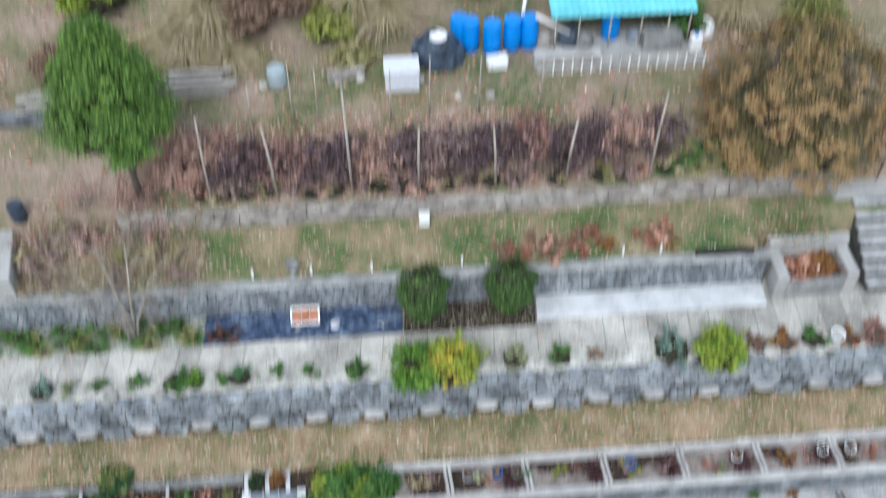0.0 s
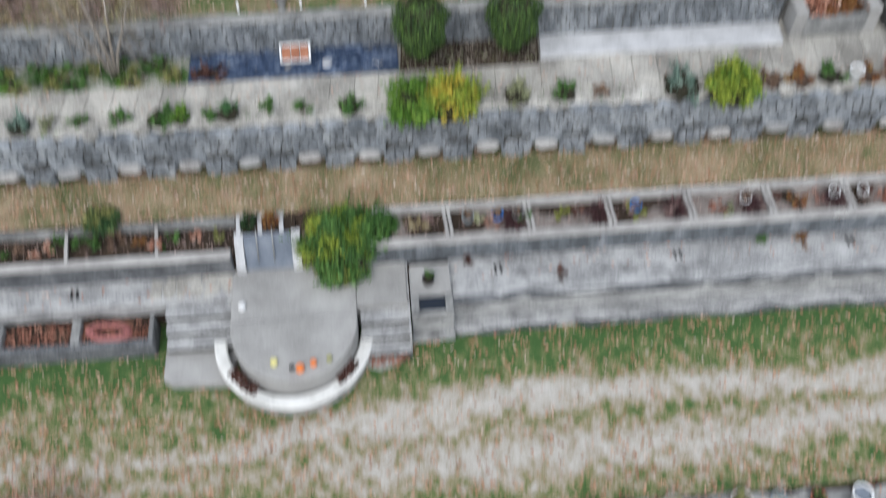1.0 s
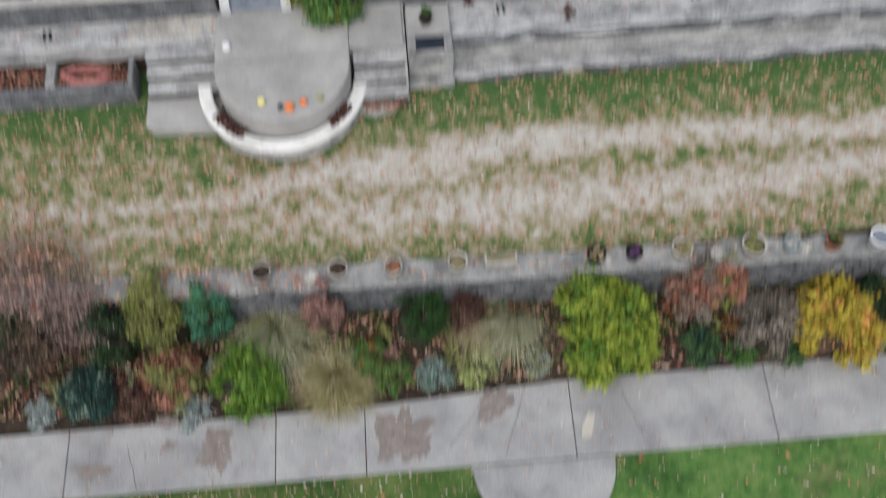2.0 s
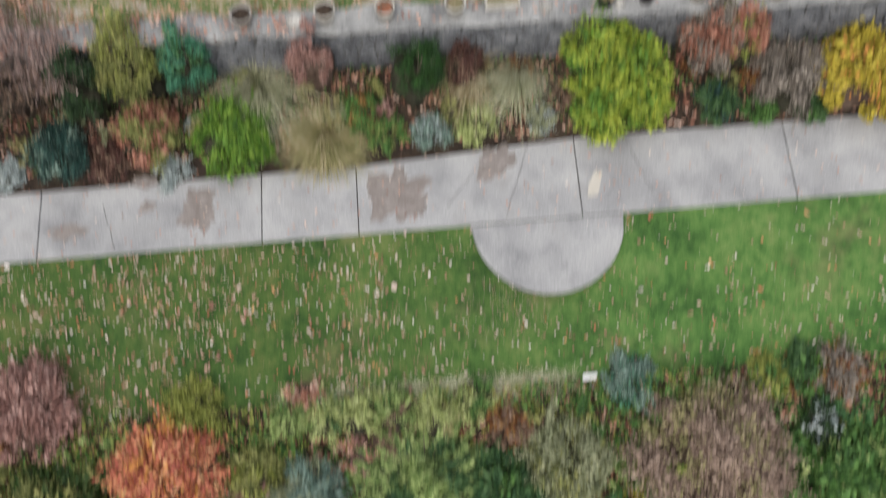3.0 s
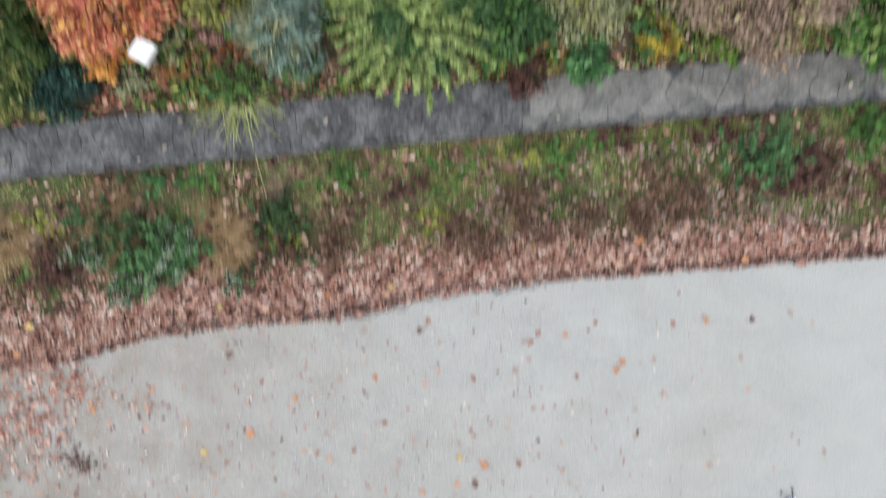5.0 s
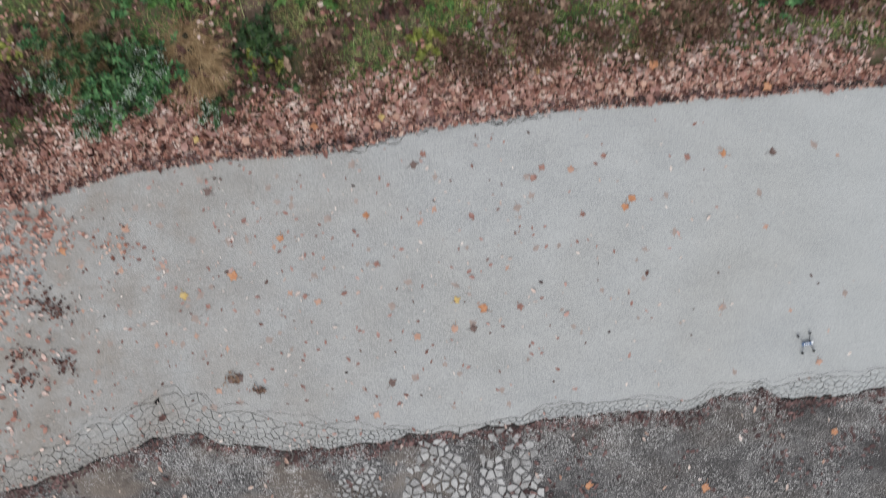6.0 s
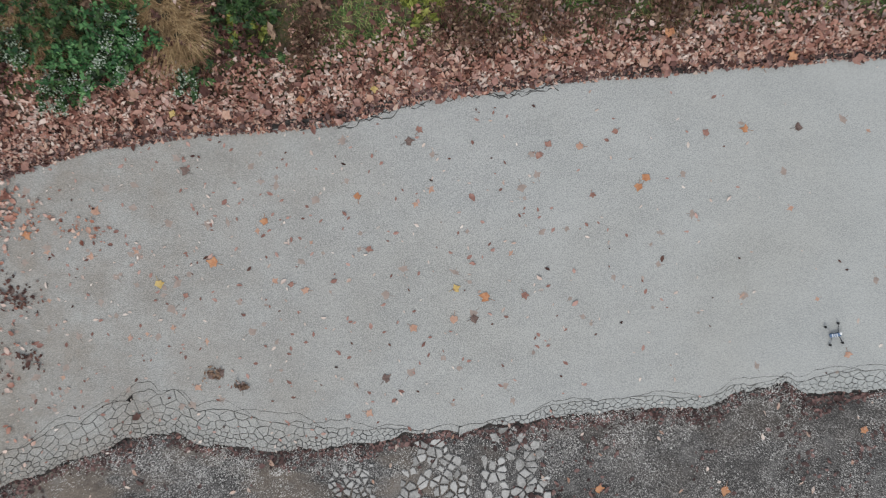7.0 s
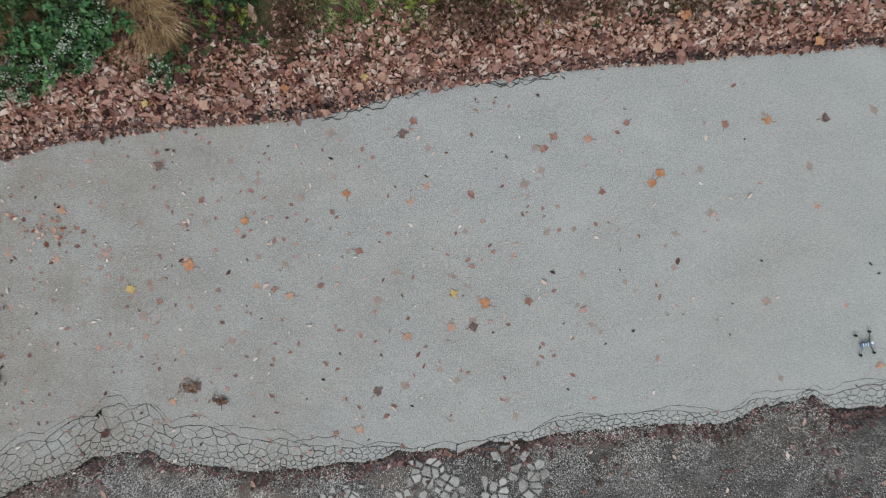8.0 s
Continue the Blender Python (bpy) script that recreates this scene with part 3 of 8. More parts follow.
# core colours, dark brown and near-black: the shade between leaves is painted in
M_CORE_BROWN = surface("painted_shade_brown_twigs", three((0.03, 0.018, 0.013), (0.07, 0.045, 0.033), (0.12, 0.085, 0.065)), 5, 30)
M_CORE = surface("painted_shade_inner_twigs", three((0.01, 0.011, 0.006), (0.025, 0.024, 0.014), (0.05, 0.042, 0.026)), 5, 30)


def lumps(n, r, h, rng):
    """Centres and sizes of the clumps that make up a crown."""
    a, q = rng.uniform(0, 2 * math.pi, n), np.sqrt(rng.uniform(0, 1, n))
    c = np.stack([np.cos(a) * q * r * 0.74, np.sin(a) * q * r * 0.8, h * (0.32 + 0.5 * (1 - q * q) * rng.uniform(0.35, 1.3, n))], 1)
    return c, r * rng.uniform(0.11, 0.3, n)


def crown(rng, r, h, n, size, aspect, clumps, upright=0.5, along_up=0.0):
    c, s = lumps(clumps, r, h, rng)
    k = rng.integers(0, clumps, n)
    d = unit(rng.normal(size=(n, 3)) + np.array([0, 0, 0.45]))
    flat = np.array([1, 1, min(1.0, h / r)])
    p = c[k] + d * s[k][:, None] * rng.uniform(0.55, 1.15, n)[:, None] * flat
    p[:, 2] = np.maximum(p[:, 2], 0.02)
    nrm = unit(d + np.array([0, 0, upright * 0.6]) + 0.75 * rng.normal(size=(n, 3)))
    along = unit(p * np.array([1, 1, 0.2]) + np.array([0, 0, along_up])) if along_up is not None else None
    v, f = leaf_cards(p, nrm, size * np.exp(0.32 * rng.normal(size=n)), aspect, rng, along)
    return v, f, c, s


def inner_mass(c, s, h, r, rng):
    """The dense middle of a shrub: one knobbly dome whose dark colour paints the inner shade."""
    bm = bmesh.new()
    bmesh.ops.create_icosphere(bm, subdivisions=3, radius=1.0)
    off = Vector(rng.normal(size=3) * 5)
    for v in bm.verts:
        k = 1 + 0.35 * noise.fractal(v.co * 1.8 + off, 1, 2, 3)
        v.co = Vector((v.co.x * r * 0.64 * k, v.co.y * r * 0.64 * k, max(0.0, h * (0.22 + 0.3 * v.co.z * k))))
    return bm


def stems_bm(r, h, n, rng, thick=0.014):
    bm = bmesh.new()
    for _ in range(n):
        a, q = rng.uniform(0, 2 * math.pi), rng.uniform(0.2, 0.75)
        tip = Vector((math.cos(a) * r * q, math.sin(a) * r * q, h * rng.uniform(0.5, 0.85)))
        base = Vector((math.cos(a) * r * 0.1, math.sin(a) * r * 0.1, -0.03))
        mid = (base + tip) / 2 + Vector((*(rng.normal(size=2) * r * 0.06), h * 0.1))
        add_tube(bm, (base, mid, tip), (thick, thick * 0.7, thick * 0.3), 5)
    return bm


def shrub(u, v, z, r, h, leaves, label, name="shrub", size=0.075, aspect=0.55, n=0, clumps=0, category="shrub", turn=0.0, core=True, upright=0.5, mat2=None, share=0.25):
    rng = np.random.default_rng(int(abs(u * 977 + v * 131 + r * 17)) + 3)
    top = holder(name, at(u, v, z), turn)
    n = n or int(min(15000, 2500 * (r / 0.6) ** 2 * (0.07 / size) ** 1.25))
    clumps = clumps or int(14 + 36 * r)
    r *= 1.1
    vv, ff, c, s = crown(rng, r, h, n, size, aspect, clumps, upright)
    m, q = max(8, int(34 * r)), 14
    root = c[rng.integers(0, len(c), m)]
    way = unit(root * np.array([1.2, 1.2, 0.5]) + 0.35 * r * rng.normal(size=(m, 3)) + np.array([0, 0, 0.35 * r]))
    reach = (r * rng.uniform(0.25, 0.55, m))[:, None, None] * np.linspace(0.15, 1, q)[None, :, None]
    sp = (root[:, None] + way[:, None] * reach + rng.normal(size=(m, q, 3)) * size * 0.35).reshape(-1, 3)
    sp[:, 2] = np.maximum(sp[:, 2], 0.02)
    sv, sf = leaf_cards(sp, rng.normal(size=sp.shape) + np.array([0, 0, 1.2]), np.full(len(sp), size), aspect, rng, np.repeat(way, q, 0) + 0.5 * rng.normal(size=sp.shape))
    vv, ff = np.concatenate([vv, sv]), np.concatenate([ff, sf + len(vv)])
    part("foliage", np_mesh("foliage", vv, ff), leaves, top)
    if mat2:
        vv, ff, _, _ = crown(rng, r * 0.98, h * 1.02, int(n * share), size, aspect, clumps, upright)
        part("turning_leaves", np_mesh("turning_leaves", vv, ff), mat2, top)
    # the dark core puts the shade behind the leaves into its colour
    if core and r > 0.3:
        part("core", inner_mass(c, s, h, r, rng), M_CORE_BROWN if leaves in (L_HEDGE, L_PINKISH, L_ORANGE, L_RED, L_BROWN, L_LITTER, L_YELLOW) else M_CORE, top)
    tagged(part("stem", stems_bm(r, h, 7, rng), M_TWIG, top), kind="stuff")
    return tagged(top, label, category)


def grass_clump(u, v, z, r, h, leaves, label, n=900, droop=0.6, name="ornamental_grass", width=0.007, lean=(0.0, -0.35), mess=0.32, base=0.36):
    rng = np.random.default_rng(int(abs(u * 877 + v * 151)) + 5)
    top = holder(name, at(u, v, z))
    a, q = rng.uniform(0, 2 * math.pi, n), rng.uniform(0, 1, n) ** 0.6
    out = np.stack([np.cos(a), np.sin(a), np.zeros(n)], 1)
    ways = unit(out * (q * r * 0.75 / max(h, 0.1))[:, None] + np.array([lean[0], lean[1], 1.0]) + mess * rng.normal(size=(n, 3)))
    vv, ff = blades(out * (q * r * base)[:, None], ways, np.full(n, 1.25 * h), width, droop, rng)
    part("blade_tuft", np_mesh("blade_tuft", vv, ff), leaves, top)
    # the root crown reuses the core material with its painted shade
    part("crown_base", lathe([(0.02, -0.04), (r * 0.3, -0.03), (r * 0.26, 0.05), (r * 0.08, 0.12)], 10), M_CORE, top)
    return tagged(top, label, "grass")


def bare_bush(u, v, z, r, h, label, n=70, thick=0.012, name="bare_shrub", leaves=None, count=300, mat=None, leaf=0.06):
    rng = np.random.default_rng(int(abs(u * 577 + v * 191)) + 9)
    top = holder(name, at(u, v, z))
    bm = bmesh.new()
    tips = []
    for _ in range(n):
        a, q = rng.uniform(0, 2 * math.pi), rng.uniform(0.1, 1) ** 0.7
        tip = Vector((math.cos(a) * r * q, math.sin(a) * r * q, h * rng.uniform(0.6, 1.0) * (1 - 0.35 * q * q)))
        base = Vector((math.cos(a) * r * 0.15 * q, math.sin(a) * r * 0.15 * q, -0.03))
        mid = base.lerp(tip, 0.5) + Vector((*(rng.normal(size=2) * r * 0.07), h * 0.08))
        add_tube(bm, (base, mid, tip), (thick, thick * 0.7, thick * 0.25), 4)
        for _ in range(3):
            s = mid.lerp(tip, rng.uniform(0, 0.8))
            e = s + Vector(rng.normal(size=3)) * r * 0.16 + Vector((0, 0, 0.1 * h))
            add_tube(bm, (s, e), (thick * 0.45, thick * 0.2), 3)
            tips += [e, s.lerp(e, 0.5)]
    part("branch", bm, mat or M_TWIG, top)
    if leaves:
        t = np.array([tuple(tips[k]) for k in rng.integers(0, len(tips), count)]) + rng.normal(size=(count, 3)) * 0.04
        vv, ff = leaf_cards(t, rng.normal(size=(count, 3)) + np.array([0, 0, 0.8]), np.full(count, leaf), 0.6, rng)
        part("foliage", np_mesh("foliage", vv, ff), leaves, top)
    return tagged(top, label, "shrub")


def weed_patch(u, v, z, rx, ry, h, leaves, label, stalks=30, size=0.09, tips=None, name="weed_clump"):
    """Loose weeds: leaning stalks with leaves all the way up, some with pale flower heads."""
    rng = np.random.default_rng(int(abs(u * 433 + v * 211)) + 13)
    top = holder(name, at(u, v, z), TURN)
    bm = bmesh.new()
    P, A, H = [], [], []
    for k in range(stalks):
        base = np.array([rng.normal() * rx * 0.5, rng.normal() * ry * 0.5, -0.04])
        way = unit(np.array([rng.normal() * 0.5, rng.normal() * 0.5, 1.0]))
        L = h * rng.uniform(0.45, 1.2)
        tip = base + way * L
        add_tube(bm, (tuple(base), tuple((base + tip) / 2 + rng.normal(size=3) * 0.02), tuple(tip)), (0.008, 0.006, 0.003), 4)
        m = 18
        s = np.sqrt(rng.uniform(0.08, 1.0, m))
        a = rng.uniform(0, 6.28, m)
        out = np.stack([np.cos(a), np.sin(a), 0.25 + 0 * a], 1)
        P.append(base + way * (s * L)[:, None] + out * size * 0.5)
        A.append(out)
        if tips and rng.uniform() < 0.55:
            H.append(tip + rng.normal(size=(26, 3)) * np.array([0.045, 0.045, 0.02]))
    tagged(part("stalk", bm, M_TWIG, top), kind="stuff")
    P, A = np.concatenate(P), np.concatenate(A)
    vv, ff = leaf_cards(P, rng.normal(size=P.shape) * 0.5 + np.array([0, 0, 1.0]), size * np.exp(0.3 * rng.normal(size=len(P))), 0.5, rng, A)
    part("foliage", np_mesh("foliage", vv, ff), leaves, top)
    if H:
        H = np.concatenate(H)
        vv, ff = leaf_cards(H, rng.normal(size=H.shape) * 0.5 + np.array([0, 0, 1.0]), np.full(len(H), 0.032), 0.6, rng)
        tagged(part("flower_head", np_mesh("flower_head", vv, ff), tips, top), kind="stuff")
    return tagged(top, label, "weeds")

# ---- the ground: one sheet that climbs the hillside in steps ----
PROFILE = [(-400, -9, M_DRYGRASS), (-40, -1.0, M_DRYGRASS), (-9, -0.16, M_OLDROAD), (-3.4, -0.06, M_OLDROAD), (1.5, -0.05, M_VERGE), (1.75, 0.04, M_VERGE), (3.0, 0.2, M_VERGE),
           (3.74, 0.3, M_SOIL), (4.5, 0.4, M_SOIL), (4.54, 0.58, M_SOIL), (7.0, 1.5, M_LAWN), (9.78, 1.87, M_LAWN), (9.95, 1.85, M_SOIL), (11.3, 1.85, M_SOIL), (11.45, 1.9, M_SOIL), (13.12, 2.12, M_SOIL),
           (13.28, 2.12, M_SOIL), (13.34, 3.26, M_SOIL), (13.52, 3.34, M_DRIVE), (17.3, 3.86, M_DRIVE), (18.15, 3.9, M_SOIL), (18.25, 4.66, M_SOIL), (18.87, 4.66, M_SOIL), (18.92, 5.26, M_SOIL), (19.7, 5.3, M_SOIL),
           (19.76, 5.42, M_SOIL), (19.84, 5.47, M_DRYGRASS), (20.78, 5.86, M_DRYGRASS), (20.96, 5.86, M_SOIL), (21.02, 6.98, M_WHITEGRAVEL), (21.56, 7.06, M_WHITEGRAVEL), (23.26, 7.06, M_SOIL), (23.32, 7.96, M_SOIL),
           (23.4, 8.0, M_UPLAWN), (24.72, 8.38, M_HILL), (24.9, 8.4, M_HILL), (24.96, 8.88, M_HILL), (27.2, 9.8, M_HILL), (27.9, 10.0, M_HILL), (29.7, 10.1, M_HILL), (34, 13, M_HILL), (60, 25, M_HILL), (400, 90, M_HILL)]


def ground_height(v):
    return float(np.interp(v, [p[0] for p in PROFILE], [p[1] for p in PROFILE]))


def build_ground():
    us = [-400, -150, -60, -30, -20, -16] + list(np.arange(-13, 13.01, 0.25)) + [16, 20, 30, 60, 150, 400]
    vs, mats = [], []
    kinds = []
    for (v0, z0, m), (v1, z1, _) in zip(PROFILE, PROFILE[1:]):
        n = max(1, int((v1 - v0) / 0.25)) if -6 < v1 and v0 < 33 and v1 - v0 < 6 else 1
        if m not in kinds:
            kinds.append(m)
        for k in range(n):
            vs.append((v0 + (v1 - v0) * k / n, 0 < k))
            mats.append(kinds.index(m))
    vs.append((400, False))
    verts = []
    for v, free in vs:
        for u in us:
            p = at(u, v, 7.06 if u > 7.4 and 23.2 < v < 24.0 else 4.6 if -4.6 < u < -3.3 and 18.86 < v < 19.3 else ground_height(v))
            if free and abs(u) < 13:
                p.z += (0.012 if v < 1.5 else 0.05) * noise.fractal(p * 0.9, 1.0, 2.0, 4)
            verts.append(p)
    w = len(us)
    faces, idx = [], []
    for j in range(len(vs) - 1):
        for i in range(w - 1):
            faces.append((j * w + i, j * w + i + 1, (j + 1) * w + i + 1, (j + 1) * w + i))
            idx.append(mats[j])
    me = np_mesh("ground", np.array([tuple(p) for p in verts]), np.array(faces))
    for m in kinds:
        me.materials.append(m)
    me.polygons.foreach_set("material_index", np.array(idx, np.int32))
    ob = new("ground", me)
    return tagged(ob, "terraced hillside garden ground of lawn, soil and gravel", "ground", kind="structure")


build_ground()

# ---- the road ----
ROAD_UP = [(-60, -6.0), (-14, -0.6), (-8, 0.2), (-5.61, 0.46), (-4.91, 0.68), (-4.44, 0.83), (-3.67, 0.92), (-2.9, 1.03), (-2.28, 1.05), (-1.35, 1.13), (-0.96, 1.23), (-0.11, 1.46), (0.97, 1.57), (1.51, 1.66), (2.52, 1.72), (4.07, 1.85), (6.15, 1.98), (9, 2.2), (14, 2.6), (60, 6.5)]
ROAD_LOW = [(60, 2.4), (14, -1.6), (9, -2.1), (6.23, -2.34), (5.37, -2.45), (4.9, -2.49), (4.66, -2.33), (4.03, -2.4), (3.72, -2.6), (2.53, -2.65), (1.43, -2.74), (0.64, -2.85), (-0.3, -2.92), (-1.01, -3.07), (-2.19, -3.14), (-3.14, -3.05), (-3.45, -2.89), (-3.76, -2.89), (-4.95, -3.31), (-6.13, -3.7), (-10, -4.3), (-60, -10.0)]


def ragged(line, rng, amount=0.03, step=0.07):
    out = []
    for (x0, y0), (x1, y1) in zip(line, line[1:]):
        n = max(1, int(abs(x1 - x0) / step)) if abs(x0) < 12 and abs(x1) < 12 else 1
        for k in range(n):
            s = k / n
            wob = amount * noise.fractal(Vector((x0 + (x1 - x0) * s, y0, 3.1)) * 3.0, 1.0, 2.0, 4)
            out.append((x0 + (x1 - x0) * s, y0 + (y1 - y0) * s + wob))
    return out + [line[-1]]


LOW = list(zip(*sorted(ROAD_LOW)))
# how far the broken crust reaches in from the lower edge
REACH = [(-9, 0.0), (-7, 0.42), (-6, 0.5), (-5.5, 0.4), (-5.1, 0.5), (-4.5, 0.55), (-3.68, 0.6), (-3.2, 0.52), (-2.9, 0.45), (-2.5, 0.5), (-2.1, 0.37), (-1.6, 0.3), (-1.1, 0.2), (-0.65, 0.15), (-0.4, 0.04), (0.6, 0.03), (1.0, 0.1), (1.5, 0.15), (2.2, 0.17), (3.0, 0.15), (3.8, 0.12), (4.2, 0.06), (4.7, 0.08), (5.0, 0.22), (5.4, 0.26), (6.2, 0.28), (7.5, 0.22), (9, 0.0)]


def low_edge(x):
    return np.interp(x, *LOW) + 0.06 * noise.fractal(Vector((x * 3.0, 0.7, 3.1)), 1.0, 2.0, 4)


def reach(x):
    """The crust breaks along a row of flat arcs."""
    a = x / 0.72 + 0.5 * math.sin(x * 1.7)
    return float(np.interp(x, [q[0] for q in REACH], [q[1] for q in REACH])) * (0.78 + 0.24 * abs(math.sin(math.pi * a)) ** 0.6)


rr = np.random.default_rng(5)
inner = [(x, low_edge(x) + reach(x)) for x in np.arange(9.0, -9.01, -0.04)]
road = part("road", slab_bm(ragged(ROAD_UP, rr, 0.05) + [p for p in ROAD_LOW if p[0] > 9.1] + inner + [p for p in ROAD_LOW if p[0] < -9.1], 0.0, -0.06, 0), M_ROAD)
tagged(road, "weathered pale grey asphalt lane with crumbling cracked edge", "road", kind="structure")
M_CRACK = surface("dark_crack_soil_and_shade", three((0.012, 0.011, 0.011), (0.03, 0.028, 0.027), (0.07, 0.062, 0.058)), 6, 60, 0.95, 0.6, 0.6)
bm = bmesh.new()
row = [(bm.verts.new((x, low_edge(x) - 0.05, -0.05)), bm.verts.new((x, low_edge(x) + reach(x) + 0.01, -0.042))) for x in np.arange(-8.9, 8.91, 0.1)]
for a, b in zip(row, row[1:]):
    bm.faces.new((a[0], b[0], b[1], a[1]))
part("crack_soil", bm, M_CRACK, road)


def crust_seeds(rng):
    """Seeds for the broken crust: dense at the edge, wider apart inwards."""
    out = np.zeros((0, 2))
    for x, w in zip(rng.uniform(-7.6, 8.6, 22000), rng.uniform(0.0, 1.0, 22000)):
        h = reach(x)
        y = w * h
        r = 0.034 + 0.085 * (y / 0.55) ** 1.3 + 0.016 * w + 0.03 * max(0.0, noise.noise(Vector((x * 2.5, y * 5, 8))))
        if h > 0.035 and (len(out) == 0 or (((out[:, 0] - x) / 1.3) ** 2 + (out[:, 1] - y) ** 2).min() > r * r):
            out = np.vstack([out, (x, y)])
    return out


def crust_piece(p, near, rng):
    """The cell round a seed, cut by its neighbours, the edge and the arc."""
    poly = [p + np.array(q) for q in ((-0.45, -0.3), (0.45, -0.3), (0.45, 0.3), (-0.45, 0.3))]
    planes = [((p + q) / 2, (q - p) * np.array([1 / 1.69, 1.0])) for q in near]
    planes.append((np.array([p[0], rng.uniform(-0.015, 0.005)]), np.array([rng.normal() * 0.1, -1.0])))
    h0, h1 = reach(p[0] - 0.06), reach(p[0] + 0.06)
    planes.append((np.array([p[0], (h0 + h1) / 2 + 0.03]), np.array([-(h1 - h0) / 0.12, 1.0])))
    for mid, nrm in planes:
        cut = []
        for a, b in zip(poly, poly[1:] + poly[:1]):
            da, db = (a - mid) @ nrm, (b - mid) @ nrm
            if da <= 0:
                cut.append(a)
            if (da < 0) != (db < 0) and abs(da - db) > 1e-9:
                cut.append(a + (b - a) * da / (da - db))
        poly = cut
        if len(poly) < 3:
            return None
    fine = []
    for a, b in zip(poly, poly[1:] + poly[:1]):
        fine += [a + (b - a) * k / 3 for k in range(3)]
    poly = np.array([q + 0.013 * np.array(noise.noise_vector(Vector((q[0] * 14, q[1] * 14, 0))))[:2] for q in fine])
    c = poly.mean(0)
    d = poly - c
    size = np.linalg.norm(d, axis=1, keepdims=True)
    gap = rng.uniform(0.0012, 0.0048)
    low, top = c + d * np.clip(1 - gap * 0.7 / size, 0.3, 1), c + d * np.clip(1 - gap * 1.5 / size, 0.3, 1)
    z, n = -0.004 - rng.uniform(0, 0.008), len(poly)
    me = bpy.data.meshes.new("asphalt_piece")
    me.from_pydata([(x, low_edge(x) + y, -0.056) for x, y in low] + [(x, low_edge(x) + y, z + rng.normal() * 0.0015) for x, y in top], [], [(k, (k + 1) % n, n + (k + 1) % n, n + k) for k in range(n)] + [tuple(range(n, 2 * n))])
    return me


def broken_crust():
    rng = np.random.default_rng(52)
    seeds = crust_seeds(rng)
    close, far = [], []
    for i, p in enumerate(seeds):
        d = ((seeds[:, 0] - p[0]) / 1.3) ** 2 + (seeds[:, 1] - p[1]) ** 2
        me = crust_piece(p, seeds[np.argsort(d)[1:26]], rng)
        if me:
            (close if -4.6 < p[0] < 6.4 and len(close) < 290 else far).append(me)
    for me in close:
        part("asphalt_piece", me, M_ROAD, road)
    tagged(part("asphalt_pieces_further_along", join_meshes("asphalt_pieces", far), M_ROAD, road), kind="stuff")


for x0 in np.arange(-7.2, 8.0, 0.9):
    if max(reach(x0), reach(x0 + 0.9)) > 0.06:
        part("edge_crack", tube([(q, low_edge(q) + reach(q) + 0.004 + 0.01 * noise.noise(Vector((q * 9, 2.0, 0))), 0.0) for q in np.linspace(x0, x0 + 0.9, 16)], [rr.uniform(0.002, 0.006) for _ in range(16)], 4), M_CRACK, road)

# fine cracks that run on into the sound asphalt
ra = np.random.default_rng(16)
for x, L, rise in ((-5.5, 1.3, 0.1), (-4.3, 0.8, 0.12), (-3.4, 1.0, 0.12), (-2.7, 1.2, 0.14), (-1.7, 0.9, 0.12), (-0.9, 0.6, 0.06), (1.2, 0.9, 0.06), (2.6, 0.9, 0.07), (3.6, 1.0, 0.09), (4.5, 1.1, 0.1), (5.3, 1.0, 0.08)):
    pts = []
    n = int(L / 0.05)
    for j in range(n + 1):
        q = x + L * j / n
        pts.append((q, low_edge(q) + reach(q) + rise * max(0.0, math.sin(math.pi * j / n)) ** 0.8 + 0.02 * noise.noise(Vector((q * 7, x, 0))), 0.0))
    part("edge_crack", tube(pts, [0.004 * ra.uniform(0.4, 1.1) for _ in pts], 4), M_CRACK, road)

# cracks and frayed crust along the upper edge
rc = np.random.default_rng(15)
for k, (x, L, off) in enumerate(((-1.75, 0.9, 0.05), (-1.3, 1.2, 0.1), (-1.0, 0.8, 0.04), (-0.4, 1.1, 0.05), (-1.5, 1.0, 0.07), (0.35, 1.3, 0.06), (0.5, 0.9, 0.09), (1.0, 1.0, 0.03), (0.75, 0.9, 0.12), (1.3, 0.8, 0.05), (-2.6, 0.9, 0.03))):
    pts = []
    for j in range(int(L / 0.04)):
        q = x + 0.04 * j
        wig = 0.07 * noise.fractal(Vector((q * 4, k * 3.0, 0)), 1, 2, 4) + rc.normal() * 0.011
        pts.append((q, np.interp(q, [p[0] for p in ROAD_UP], [p[1] for p in ROAD_UP]) - off + wig, 0.002))
    part("edge_crack", tube(pts, [0.0075 * rc.uniform(0.2, 1.2) for _ in pts], 4), M_CRACK, road)
# dark strip at the upper edge: soil, with a shadow gap painted in
bm = bmesh.new()
row = []
for x in np.arange(-2.2, 11.0, 0.06):
    y = np.interp(x, [p[0] for p in ROAD_UP], [p[1] for p in ROAD_UP]) + 0.05 * noise.fractal(Vector((x, 1.2, 3.1)) * 3.0, 1.0, 2.0, 4)
    w = 0.05 + 0.05 * noise.noise(Vector((x * 1.9, 4.0, 0)))
    row.append((bm.verts.new((x, y - 0.3 * w, 0.004)), bm.verts.new((x, y + max(0.02, w), 0.03))))
for a, b in zip(row, row[1:]):
    bm.faces.new((a[0], b[0], b[1], a[1]))
part("edge_soil", bm, M_CRACK, road)

